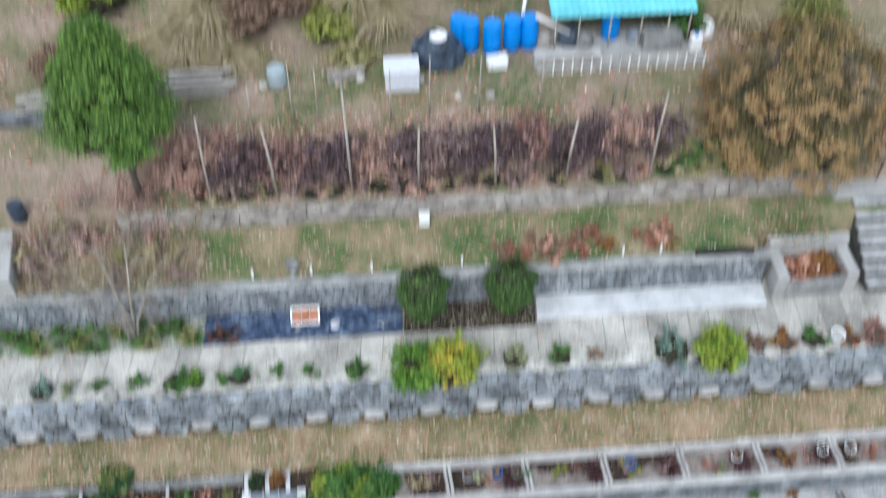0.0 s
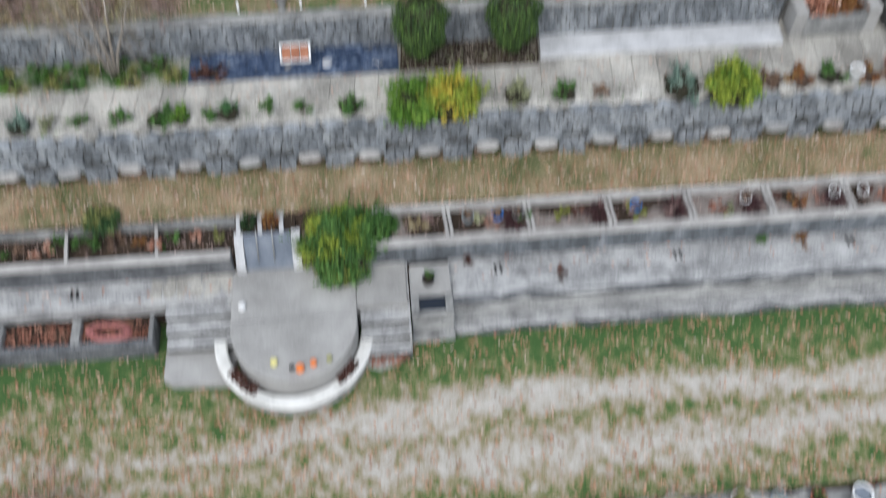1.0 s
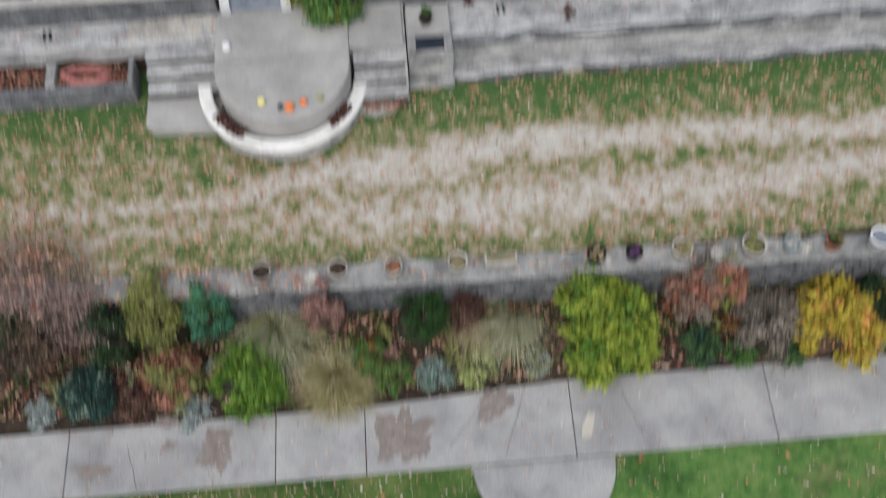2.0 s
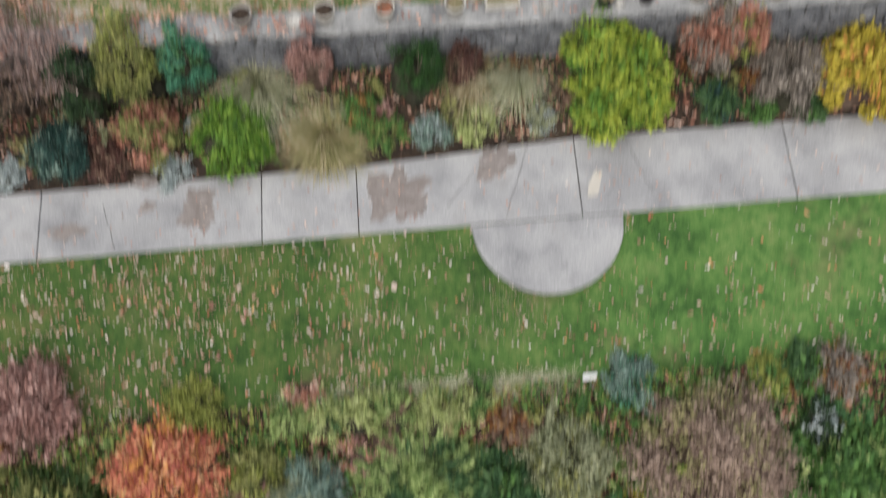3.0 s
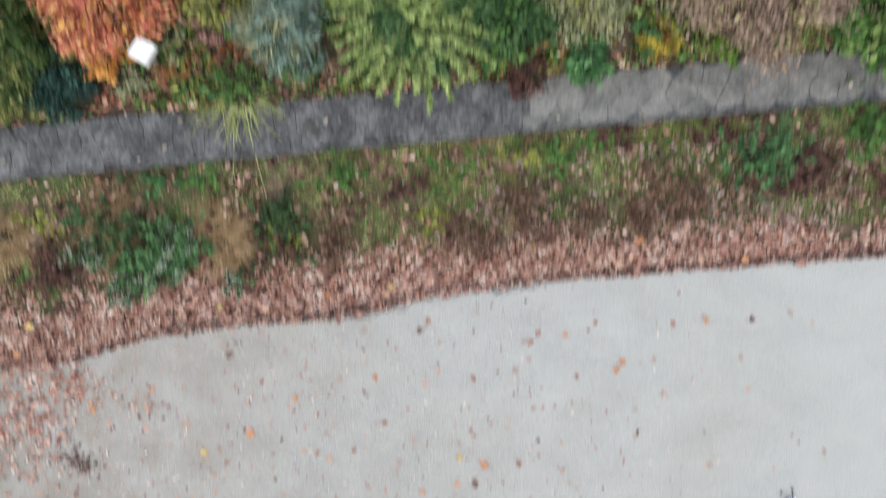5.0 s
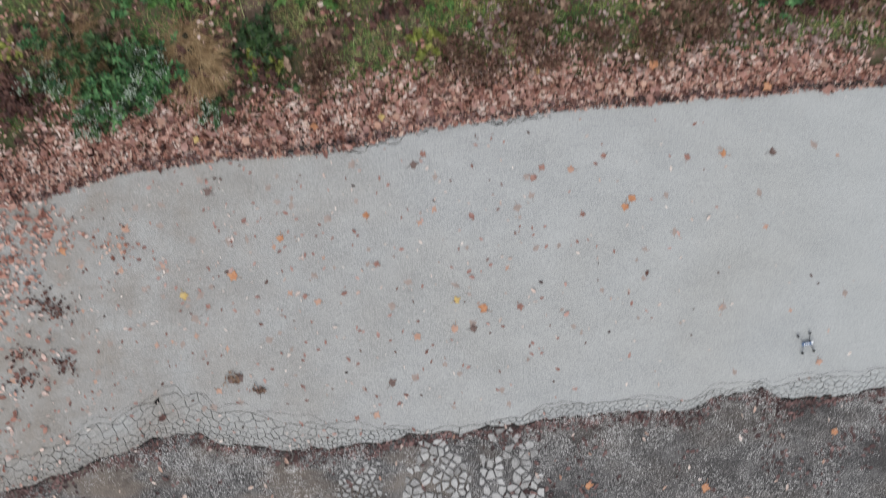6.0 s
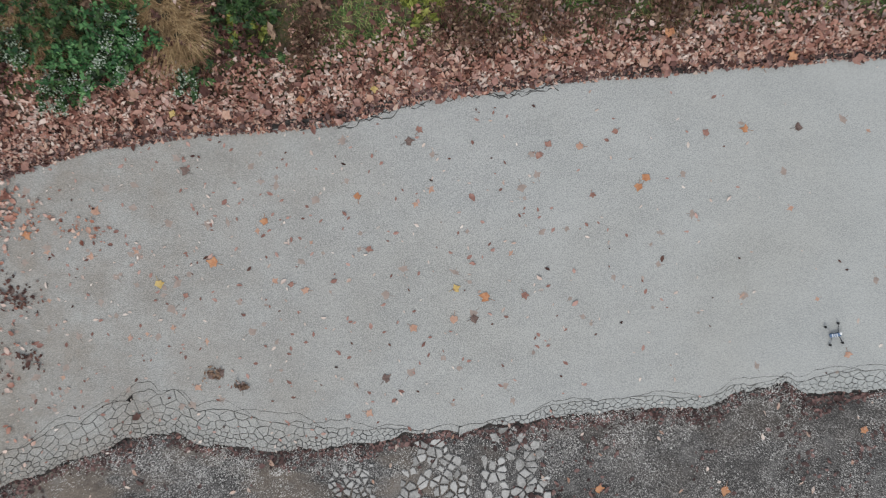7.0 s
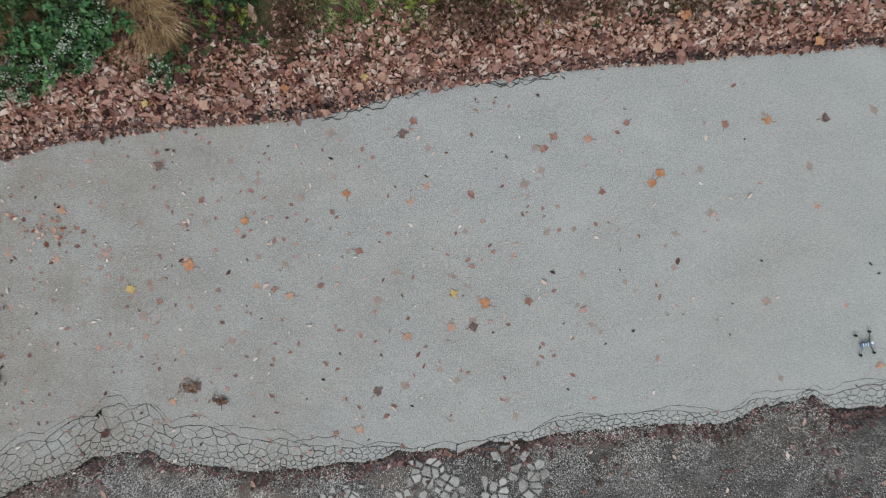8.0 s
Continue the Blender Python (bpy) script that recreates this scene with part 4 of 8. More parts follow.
# ---- wall A: a low, broad wall of split slabs along the verge ----
M_SLATE = surface("cleft_grey_slate", three((0.042, 0.044, 0.048), (0.092, 0.096, 0.103), (0.18, 0.185, 0.192)), 2.6, 16, 0.9, 0.8, 0.9, (1.2, 0.9, 1), obj=0.16, island=0.1, stain=(6.0, 0.56, 4.0, (0.05, 0.052, 0.057)))
M_FLAG = surface("flat_grey_slabs", three((0.08, 0.081, 0.08), (0.155, 0.156, 0.152), (0.245, 0.245, 0.238)), 2.2, 20, 0.9, 0.7, 0.7, obj=0.16, island=0.1, stain=(4.0, 0.57, 4.0, (0.09, 0.09, 0.09)))
wall_a = part("wall_verge", run_box(-30, 30, 3.76, 4.5, 0.0, 0.5, 0.03, 0.012, 3), M_SLATE)
tagged(wall_a, "low broad grey dry-stone wall topped with split slabs", "stone wall", kind="structure")
SKEW = 0.018  # the drive wall swings a little to the south in the east
wall_b = part("wall_drive", run_box(-30, 30, 13.16, 13.56, 1.9, 3.33, 0.03, 0.012, 4, skew=SKEW), M_MORTAR_SHADE)
tagged(wall_b, "dark grey stone retaining wall under the gravel drive", "stone wall", kind="structure")
part("wall_drive_coping", run_box(-30, 30, 13.1, 13.6, 3.33, 3.4, 0.02, 0.03, 14, 0.3, SKEW), M_CAP, wall_b)
wall_c = part("wall_walkway", run_box(0.04, 30, 17.72, 18.9, 3.6, 4.73, 0.03, 0.008, 6), M_WALK)
tagged(wall_c, "raised pale concrete garden walkway above the drive", "walkway", kind="structure")
wall_c2 = part("wall_walkway_west", run_box(-30, -4.66, 18.2, 18.9, 3.6, 4.72, 0.03, 0.008, 7), M_WALK)
tagged(wall_c2, "raised pale concrete garden walkway above the lower planters", "walkway", kind="structure")
part("wall_apron", run_box(0.04, 30, 17.4, 17.74, 3.6, 4.02, 0.06, 0.02, 8), M_WALK, wall_c)

part("edge_strip", run_box(0.04, 30, 17.7, 17.84, 4.6, 4.737, 0.03, 0.025, 61), M_STONE, wall_c)
part("foot_strip", run_box(0.04, 30, 17.36, 17.45, 3.6, 3.99, 0.03, 0.03, 62), M_STONE, wall_c)
part("joint_filling", run_box(-0.08, 0.12, 17.75, 18.88, 3.6, 4.7, 0.0, 0.0, 63), M_WALK, wall_c)

# planter boxes along the walkway
for nm, u0, u1 in (("planter_east", -1.75, 30), ("planter_west", -30, -4.72)):
    pl = part(nm, run_box(u0, u1, 18.81, 18.95, 4.6, 5.34, 0.0, 0.004, 9), M_STONE_BLUE if u0 > -5 else M_STONE)
    tagged(pl, "long concrete planter divided by cross bars, filled with soil", "planter", kind="structure")
    if u0 > -5:
        part("planter_soil", run_box(u0, u1, 18.96, 19.65, 5.1, 5.29, 0.0, 0.02, 29), M_DRYSOIL, pl)
    part("rim", run_box(u0, u1, 18.78, 18.98, 5.34, 5.42, 0.02, 0.006, 19), M_RIM, pl)
    part("back_wall", run_box(u0, u1, 19.66, 19.82, 5.0, 5.48, 0.02, 0.012, 10), M_RIM if u0 > -5 else M_CAP, pl)
    bars = [-0.01 + 1.776 * k for k in range(0, 12)] if u0 > -5 else [-6.25 - 1.9 * k for k in range(0, 10)]
    for u in bars:
        for d in ((-0.05, 0.05) if u0 > -5 else (0,)):
            bm = bmesh.new()
            a, b = at(u + d - 0.02, 18.95, 5.36), at(u + d - 0.14, 19.68, 5.42)
            w = Vector((0.035, 0, 0))
            vs = [bm.verts.new(q) for q in (a - w, a + w, b + w, b - w)]
            f = bm.faces.new(vs)
            g = bmesh.ops.extrude_face_region(bm, geom=[f])
            bmesh.ops.translate(bm, verts=[q for q in g["geom"] if isinstance(q, bmesh.types.BMVert)], vec=(0, 0, 0.07))
            bmesh.ops.recalc_face_normals(bm, faces=bm.faces)
            part("cross_bar", bm, M_RIM, pl)

# wall D with piers and niches
wall_d = part("wall_piers", run_box(-30, 30, 20.86, 21.08, 5.6, 6.98, 0.03, 0.01, 12), M_MORTAR_SHADE)
tagged(wall_d, "blue-grey stone retaining wall with piers, niches and pale sills", "stone wall", kind="structure")
# wall E and wall F
wall_e = part("wall_upper_path", run_box(-30, 7.5, 23.14, 23.36, 6.9, 7.98, 0.03, 0.01, 16), M_MORTAR_SHADE)
tagged(wall_e, "grey stone retaining wall behind the upper path", "stone wall", kind="structure")
part("coping", run_box(-30, 7.5, 23.11, 23.4, 7.98, 8.05, 0.03, 0.02, 17), M_CAP, wall_e)
wall_f = part("wall_vines", run_box(-7.9, 9.0, 24.86, 25.02, 8.2, 8.84, 0.05, 0.03, 18), M_RUBBLE)
tagged(wall_f, "low rubble wall of pinkish grey field stones below the vines", "stone wall", kind="structure")

# ---- concrete garden path with its half-round bay ----
path = holder("garden_path", at(0, 10.6, 1.86))
tagged(path, "worn pale concrete path of cracked slabs with a rounded bay", "path", kind="structure")
JOINTS = [-22, -18, -14.5, -11.2, -7.2, -3.26, -1.55, 2.43, 6.3, 9.3, 11.0, 14.0, 18, 22]
for a, b in zip(JOINTS, JOINTS[1:]):
    g = 0.008
    wid = [(11.41 + (0.05 if u < -1.0 else 0.0) - (0.28 if u < -1.2 else 0)) for u in (a, b)]
    out = [at(a + g, 9.86), at(b - g, 9.86), at(b - g - 0.1, wid[1]), at(a + g - 0.1, wid[0])]
    part("slab", slab_bm([(p.x - path.location.x, p.y - path.location.y) for p in out], 0.05, -0.03, 0.01), M_SLAB, path)
bay = [(1.8 + 1.36 * math.cos(t), 9.845 + 0.16 + 1.36 * 1.02 * math.sin(t)) for t in np.linspace(math.pi * 1.02, math.pi * 1.98, 26)]
bay = [(0.42, 9.872), *[(x, min(y, 9.98)) for x, y in bay[1:-1]], (3.15, 10.12)]
part("rounded_bay", slab_bm([(x - path.location.x, y - path.location.y) for x, y in bay], 0.046, -0.03, 0.01), M_SLAB, path)

# ---- the half-round terrace with its bench, steps and pedestal ----
patio = holder("round_terrace", at(-3.32, 17.42, 0))
patio.rotation_euler.z = radians(TURN)
tagged(patio, "smooth grey concrete half-round terrace with curved front", "terrace", kind="structure")
front = [(1.33 * math.cos(t), 1.36 * math.sin(t)) for t in np.linspace(math.pi, 2 * math.pi, 40)]
part("platform", slab_bm([(-1.33, 1.5), *front, (1.33, 1.5)], 4.76, 3.6, 0.015), M_PATIO, patio)
part("side_landing", slab_bm([(1.333, 0.32), (2.425, 0.32), (2.425, 1.5), (1.333, 1.5)], 4.74, 3.6, 0.015), M_PATIO, patio)
part("seam", box_bm(0, 0.12, 4.761, 2.6, 0.018, 0.004, 0, 0), M_CAP, patio)
part("joint_filling", box_bm(2.44, 0.5, 4.1, 0.05, 1.9, 1.2, 0, 0), M_WALK, patio)

bench = holder("curved_bench", at(-3.38, 17.42, 3.8), TURN)
tagged(bench, "curved low white painted concrete bench round the terrace front", "bench")


def ring_bm(r0, r1, a0, a1, z0, z1, n=40, bevel=0.03):
    out = [(r1 * math.cos(t), r1 * math.sin(t)) for t in np.linspace(a0, a1, n)] + [(r0 * math.cos(t), r0 * math.sin(t)) for t in np.linspace(a1, a0, n)]
    return slab_bm(out, z1, z0, bevel)


part("seat", ring_bm(1.43, 1.7, math.pi * 1.0, math.pi * 1.98, 0.36, 0.46), M_WHITE, bench)
part("plinth", ring_bm(1.48, 1.64, math.pi * 1.01, math.pi * 1.97, 0.0, 0.36, 40, 0.0), M_WALK, bench)


def flight(name, u0, u1, v0, z0, count, label):
    top = holder(name, at((u0 + u1) / 2, v0, z0), TURN)
    for k in range(count):
        # the dark body below each tread paints the shade of the riser
        part("step", box_bm(0, -0.13 - 0.29 * k, -0.17 * k - 0.39, u1 - u0 - 0.02, 0.27, 0.7, 0, 0.0), M_MORTAR_SHADE, top)
        part("tread", box_bm(0, -0.15 - 0.29 * k, -0.17 * k - 0.02, u1 - u0, 0.31, 0.05, 0, 0.012), M_WALK, top)
    return tagged(top, label, "steps", kind="structure")


flight("steps_west", -6.15, -4.68, 18.2, 4.56, 3, "three worn grey concrete steps beside the terrace")
flight("steps_east", -1.96, -0.92, 17.74, 4.56, 3, "three short grey concrete steps beside the terrace")
landing_w = part("landing_west", slab_bm([tuple(at(u, v).xy) for u, v in ((-6.1, 16.75), (-5.9, 16.6), (-4.7, 16.55), (-4.55, 17.4), (-6.15, 17.4))], 3.97, 3.6, 0.02), M_PATIO)
tagged(landing_w, "grey concrete landing at the foot of the steps", "landing", kind="structure")
landing_e = part("landing_east", slab_bm([tuple(at(u, v).xy) for u, v in ((-1.95, 16.8), (-1.5, 16.66), (-1.1, 16.8), (-0.9, 17.1), (-0.9, 17.4), (-1.95, 17.4))], 3.97, 3.6, 0.02), M_PATIO)
tagged(landing_e, "small rounded grey concrete landing strewn with leaves", "landing", kind="structure")

# bare patches and cracks in the path
M_WORN = surface("exposed_path_aggregate", three((0.15, 0.125, 0.115), (0.21, 0.185, 0.17), (0.28, 0.25, 0.235)), 6, 40, 0.95, 0.5, 0.4)
WORN = [(-0.93, 10.58, 0.5, 0.5), (-4.46, 10.61, 0.3, 0.38), (0.95, 11.08, 0.36, 0.24), (0.75, 10.86, 0.2, 0.16), (-0.6, 10.35, 0.3, 0.3), (-5.35, 10.72, 0.14, 0.1),
        (-5.44, 11.2, 0.28, 0.1), (-6.71, 10.37, 0.3, 0.14)]
CRACKS = [((1.47, 11.46), (1.07, 10.06)), ((0.0, 10.22), (0.84, 11.46)),
          ((3.36, 11.41), (3.71, 10.5)), ((-6.16, 10.27), (-5.85, 9.41))]
rw = np.random.default_rng(44)
for row, (u, v, rx, ry) in enumerate(WORN):
    pts = []
    for k in range(44):
        a = 2 * math.pi * k / 44
        q = 1 + 0.6 * noise.fractal(Vector((math.cos(a) * 2.4 + u, math.sin(a) * 2.4, v)), 1, 2, 5)
        p = at(u + rx * q * math.cos(a), v + ry * q * math.sin(a)) - path.location
        pts.append((p.x, p.y))
    part("worn_patch", slab_bm(pts, 0.0525 + 0.001 * row, 0.03, 0), M_WORN, path)
M_CREAM = surface("cream_repair_patch", three((0.36, 0.33, 0.28), (0.45, 0.42, 0.365), (0.52, 0.49, 0.44)), 4, 40, 0.9, 0.4, 0.3)
pts = []
for dx, dy in ((-0.13, -0.24), (0.06, -0.22), (0.12, 0.02), (0.17, 0.24), (0.02, 0.25), (-0.1, 0.0)):
    p = at(2.66 + dx, 10.45 + dy) - path.location
    pts.append((p.x, p.y))
part("repair_patch", slab_bm(pts, 0.0535, 0.03, 0), M_CREAM, path)
for a, b in CRACKS:
    n = 9
    pts = []
    for k in range(n + 1):
        s = k / n
        pts.append(Vector((a[0] + (b[0] - a[0]) * s + rw.normal() * 0.012, a[1] + (b[1] - a[1]) * s, 1.912)) - path.location)
    part("crack", tube(pts, 0.0045, 4), M_MORTAR_SHADE, path)

# ---- planting: lower bed ----
B1 = [(-7.0, 7.2, 0.9, 0.9, L_PINKISH, "pinkish brown shrub losing its leaves", 0.07, None), (-6.5, 5.5, 1.0, 1.0, L_CEDAR, "olive green shrub with small yellowing leaves", 0.065, L_OLIVE),
      (-5.4, 5.05, 0.7, 0.6, L_TEAL, "dark blue-green low shrub by the stone wall", 0.06, None), (-4.28, 6.95, 0.6, 0.55, L_MOUND, "yellow-green mounded shrub at the lawn edge", 0.042, None),
      (-4.6, 6.02, 0.98, 1.3, L_ORANGE, "bright orange and red autumn shrub", 0.075, L_AMBER), (-4.75, 5.3, 0.4, 0.6, L_AMBER, "amber lower shoots of the autumn shrub", 0.09, None), (-3.2, 5.95, 0.5, 0.6, L_OLIVE, "small olive shrub in the bed", 0.06, L_MOUND),
      (2.0, 5.65, 0.85, 0.9, L_GREY, "grey-green soft shrub in the bed", 0.055, L_OLIVE), (1.1, 6.35, 0.48, 0.4, L_BROWN, "withered brown perennial clump", 0.065, L_RED), (1.55, 5.1, 0.4, 0.4, L_RED, "red-brown low perennial in the bed", 0.06, None),
      (4.4, 5.6, 1.42, 1.35, L_HEDGE, "large brown twiggy shrub with dry leaves", 0.05, L_TANGREEN), (6.5, 5.0, 1.05, 0.9, L_GREEN, "spreading green shrub over the wall", 0.1, L_YEW),
      (3.15, 6.9, 0.52, 0.3, L_BLUE, "low blue-grey ground cover at the lawn edge", 0.05, L_JADE), (6.4, 6.0, 0.45, 0.5, L_DARK, "dark green small shrub by the wall", 0.065, L_SILVER), (6.7, 6.75, 0.5, 0.5, L_GREYBROWN, "small grey-brown shrub at the lawn", 0.06, L_RED),
      (2.15, 4.8, 0.48, 0.4, L_EMERALD, "small green leafy clump by the wall", 0.09, None), (1.25, 4.6, 0.4, 0.35, L_DARKLITTER, "withered dark purple clump by the wall", 0.065, None), (4.25, 4.68, 0.28, 0.3, L_BRIGHT, "small fresh green clump by the wall", 0.06, None),
      (0.95, 5.3, 0.75, 0.85, L_DEEP, "dark green shrub beside the spreading evergreen", 0.09, L_GREEN), (3.15, 4.85, 0.36, 0.3, L_YELLOW, "small yellow clump by the wall", 0.05, L_RED), (5.5, 6.75, 0.42, 0.4, L_MOUND, "olive yellow low shrub beside the lawn", 0.06, L_GREEN), (6.1, 6.9, 0.4, 0.4, L_DEEP, "dark green low shrub beside the lawn", 0.07, L_GREEN), (7.6, 5.2, 0.7, 0.7, L_GREEN, "green shrub above the wall", 0.1, L_YEW), (-8.0, 6.2, 0.7, 0.7, L_OLIVE, "olive shrub beside the lawn", 0.09, None), (3.75, 5.3, 0.18, 1.6, L_YELLOWGREEN, "single fresh green sprig among brown twigs", 0.07, None)]
for u, v, r, h, leaves, label, size, second in B1:
    brown = leaves is L_HEDGE
    shrub(u, v, ground_height(v), r, h, leaves, label, clumps=44 if brown else 0, n=13000 if brown else 0, aspect=0.7 if brown else 0.55, size=size, mat2=second, share=0.55 if leaves is L_CEDAR else 0.22 if brown else 0.15 if leaves is L_ORANGE else 0.3)
# a loose, feathery blue-green shrub
shrub(-2.3, 5.45, ground_height(5.45), 0.68, 1.0, L_BLUE, "blue-green feathery shrub in the bed", size=0.1, aspect=0.14, n=5200, clumps=46, core=False, mat2=L_GREY, share=0.35)
shrub(-2.1, 5.0, ground_height(5.0), 0.45, 0.6, L_BLUE, "low blue-green feathery shrub by the wall", size=0.09, aspect=0.16, n=1800, clumps=22, core=False, mat2=L_GREEN)
rf = np.random.default_rng(17)
for k in range(34):
    u, v = -8.2 + 16.4 * (k + rf.uniform(0, 1)) / 34, rf.uniform(4.75, 6.9)
    weed_patch(u, v, ground_height(v), rf.uniform(0.3, 0.6), rf.uniform(0.25, 0.45), rf.uniform(0.2, 0.45), [L_GREEN, L_YEW, L_RED, L_OLIVE, L_GREEN, L_LITTER, L_EMERALD][rf.integers(0, 7)], "loose mixed foliage between the shrubs", 20, 0.08, name="perennial")
for k in range(46):
    u, v = -8.2 + 16.4 * (k + rf.uniform(0, 1)) / 46, rf.uniform(4.75, 6.85)
    shrub(u, v, ground_height(v), rf.uniform(0.28, 0.46), rf.uniform(0.25, 0.5), [L_GREEN, L_OLIVE, L_BROWN, L_RED, L_GREY, L_EMERALD, L_PINKISH, L_TANGREEN][rf.integers(0, 8)], "small mixed perennial between the shrubs", "perennial", 0.05, n=420, clumps=9, category="plant")


def spray_shrub(u, v, z, r, h, leaves, label, n=60):
    """A low spreading evergreen whose flat sprays radiate from the middle."""
    rng = np.random.default_rng(77)
    top = holder("spreading_evergreen", at(u, v, z))
    vs, fs, o = [], [], 0
    bm = bmesh.new()
    for k in range(n):
        a = k * 2.39996
        q = math.sqrt((k + 0.5) / n)
        el = (1 - q) * 1.1 + 0.15
        L = r * (0.55 + 0.45 * q) * rng.uniform(0.85, 1.1)
        d = np.array([math.cos(a) * math.cos(el), math.sin(a) * math.cos(el), math.sin(el)])
        base = np.array([math.cos(a) * r * 0.1, math.sin(a) * r * 0.1, h * 0.25])
        m = 230
        s = rng.uniform(0.15, 1.0, m)
        line = base + d * (s * L)[:, None] - np.array([0, 0, 1.0]) * (s * s * 0.25 * r)[:, None]
        side = np.cross(d, [0, 0, 1.0])
        side /= np.linalg.norm(side)
        off = rng.choice([-1, 1], m) * rng.uniform(0.0, 0.085, m) * (1.2 - s)
        p = line + side * (off * r)[:, None] + np.array([0, 0, 1.0]) * rng.normal(size=(m, 1)) * 0.02
        nr = unit(np.array([0, 0, 1.0]) + 0.35 * rng.normal(size=(m, 3)))
        al = unit(d + side * np.sign(off)[:, None] * 0.9)
        v_, f_ = leaf_cards(p, nr, np.full(m, 0.1), 0.26, rng, al)
        vs.append(v_)
        fs.append(f_ + o)
        o += len(v_)
        e = base + d * L * 0.9 - np.array([0, 0, 0.2 * r])
        add_tube(bm, (tuple(base * np.array([1, 1, 0])), tuple(base + d * L * 0.4), tuple(e)), (0.018, 0.011, 0.004), 4)
    part("sprays", np_mesh("sprays", np.concatenate(vs), np.concatenate(fs)), leaves, top)
    part("branch", bm, M_TWIG, top)
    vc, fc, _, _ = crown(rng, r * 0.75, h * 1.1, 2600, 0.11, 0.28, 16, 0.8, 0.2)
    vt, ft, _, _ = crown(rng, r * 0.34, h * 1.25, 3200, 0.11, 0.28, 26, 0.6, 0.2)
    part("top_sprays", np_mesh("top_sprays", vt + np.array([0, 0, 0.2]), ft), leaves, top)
    # darker inner sprays: shade in the gaps is put into the leaf colour
    part("shaded_inner_sprays", np_mesh("shaded_inner_sprays", vc - np.array([0, 0, 0.02]), fc), L_DEEP, top)
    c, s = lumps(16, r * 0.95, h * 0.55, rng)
    # the near-black core deepens the painted shade between the sprays
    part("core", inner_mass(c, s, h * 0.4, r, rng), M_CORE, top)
    return tagged(top, label, "shrub")


spray_shrub(-0.35, 5.5, 1.0, 1.38, 0.8, L_YEW, "spreading light green evergreen with radiating sprays", 64)
for k, (u, v, r) in enumerate([(-2.6, 6.75, 0.42), (-2.05, 6.75, 0.46), (-1.45, 6.72, 0.48), (-0.85, 6.7, 0.46), (-0.2, 6.68, 0.46), (0.45, 6.75, 0.38)]):
    shrub(u, v, ground_height(v), r, 0.42, L_EDGE if k % 3 else L_YEW, "low pale green edging plant by the lawn", size=0.09, aspect=0.25)
shrub(-2.35, 7.05, 1.5, 0.35, 0.25, L_LITTER, "heap of dry brown stalks at the lawn edge", size=0.08)
grass_clump(-2.95, 4.62, 0.55, 0.62, 0.62, L_EDGE, "pale green strands hanging over the stone wall", 70, 1.3, "trailing_plant", 0.009, (0.05, -0.5), 0.5)
grass_clump(-3.35, 4.72, 0.55, 0.5, 0.35, L_MOUND, "olive strands at the top of the stone wall", 60, 0.9, "trailing_plant", 0.008, (-0.4, -0.2), 0.6)
for u, v, r, leaves in ((-3.75, 5.15, 0.3, L_RED), (-3.3, 5.2, 0.32, L_DARKLITTER), (-4.2, 4.95, 0.25, L_TERRA), (-2.9, 4.95, 0.25, L_DARKLITTER), (-3.0, 5.35, 0.3, L_RED)):
    weed_patch(u, v, ground_height(v), r, r * 0.7, 0.3, leaves, "dark red withering perennial in the bed", 26, 0.07, name="perennial")


# ---- planting: verge ----
M_REDTWIG = surface("reddish_dead_stalks", three((0.06, 0.03, 0.022), (0.15, 0.08, 0.055), (0.26, 0.16, 0.12)), 4, 30)
L_WEED = leaf_set("dark_weed_leaves", (0.008, 0.02, 0.007), (0.026, 0.062, 0.018), (0.085, 0.16, 0.05))
L_UMBEL = leaf_set("grey_white_flower_heads", (0.14, 0.19, 0.13), (0.3, 0.36, 0.28), (0.5, 0.55, 0.48))
L_RUST = leaf_set("rusty_blades", (0.1, 0.062, 0.028), (0.28, 0.18, 0.088), (0.46, 0.34, 0.19))
for u, v, rx, ry in ((-4.75, 1.95, 0.3, 0.2), (-4.1, 2.25, 0.3, 0.22), (-3.95, 2.6, 0.2, 0.2), (-3.15, 1.95, 0.14, 0.12), (-5.3, 2.45, 0.25, 0.2)):
    weed_patch(u, v, ground_height(v), rx, ry, 0.42, L_WEED, "dark green weeds with small white flower heads", int(90 * rx), 0.06, L_UMBEL)
for u, v, r, h, leaves, label in [(-4.3, 2.3, 0.5, 0.5, L_EMERALD, "fresh leafy weeds on the verge"), (-4.75, 2.7, 0.55, 0.45, L_WEED, "dark green weeds on the verge"), (-3.9, 2.45, 0.35, 0.5, L_EMERALD, "fresh green weeds on the verge"), (-2.4, 2.75, 0.4, 0.35, L_WEED, "dark green weeds below the wall"), (-5.8, 2.3, 0.45, 0.3, L_DARKLITTER, "withered dark weeds on the verge"), (4.85, 3.05, 0.55, 0.5, L_EMERALD, "green leafy weeds under the wall"),
                                 (5.35, 2.85, 0.5, 0.35, L_DARKLITTER, "withered dark weeds on the verge"), (6.4, 3.3, 0.5, 0.4, L_GREEN, "green weeds under the wall")]:
    weed_patch(u, v, ground_height(v), r, r * 0.8, h, leaves, label, int(150 * r), 0.062)
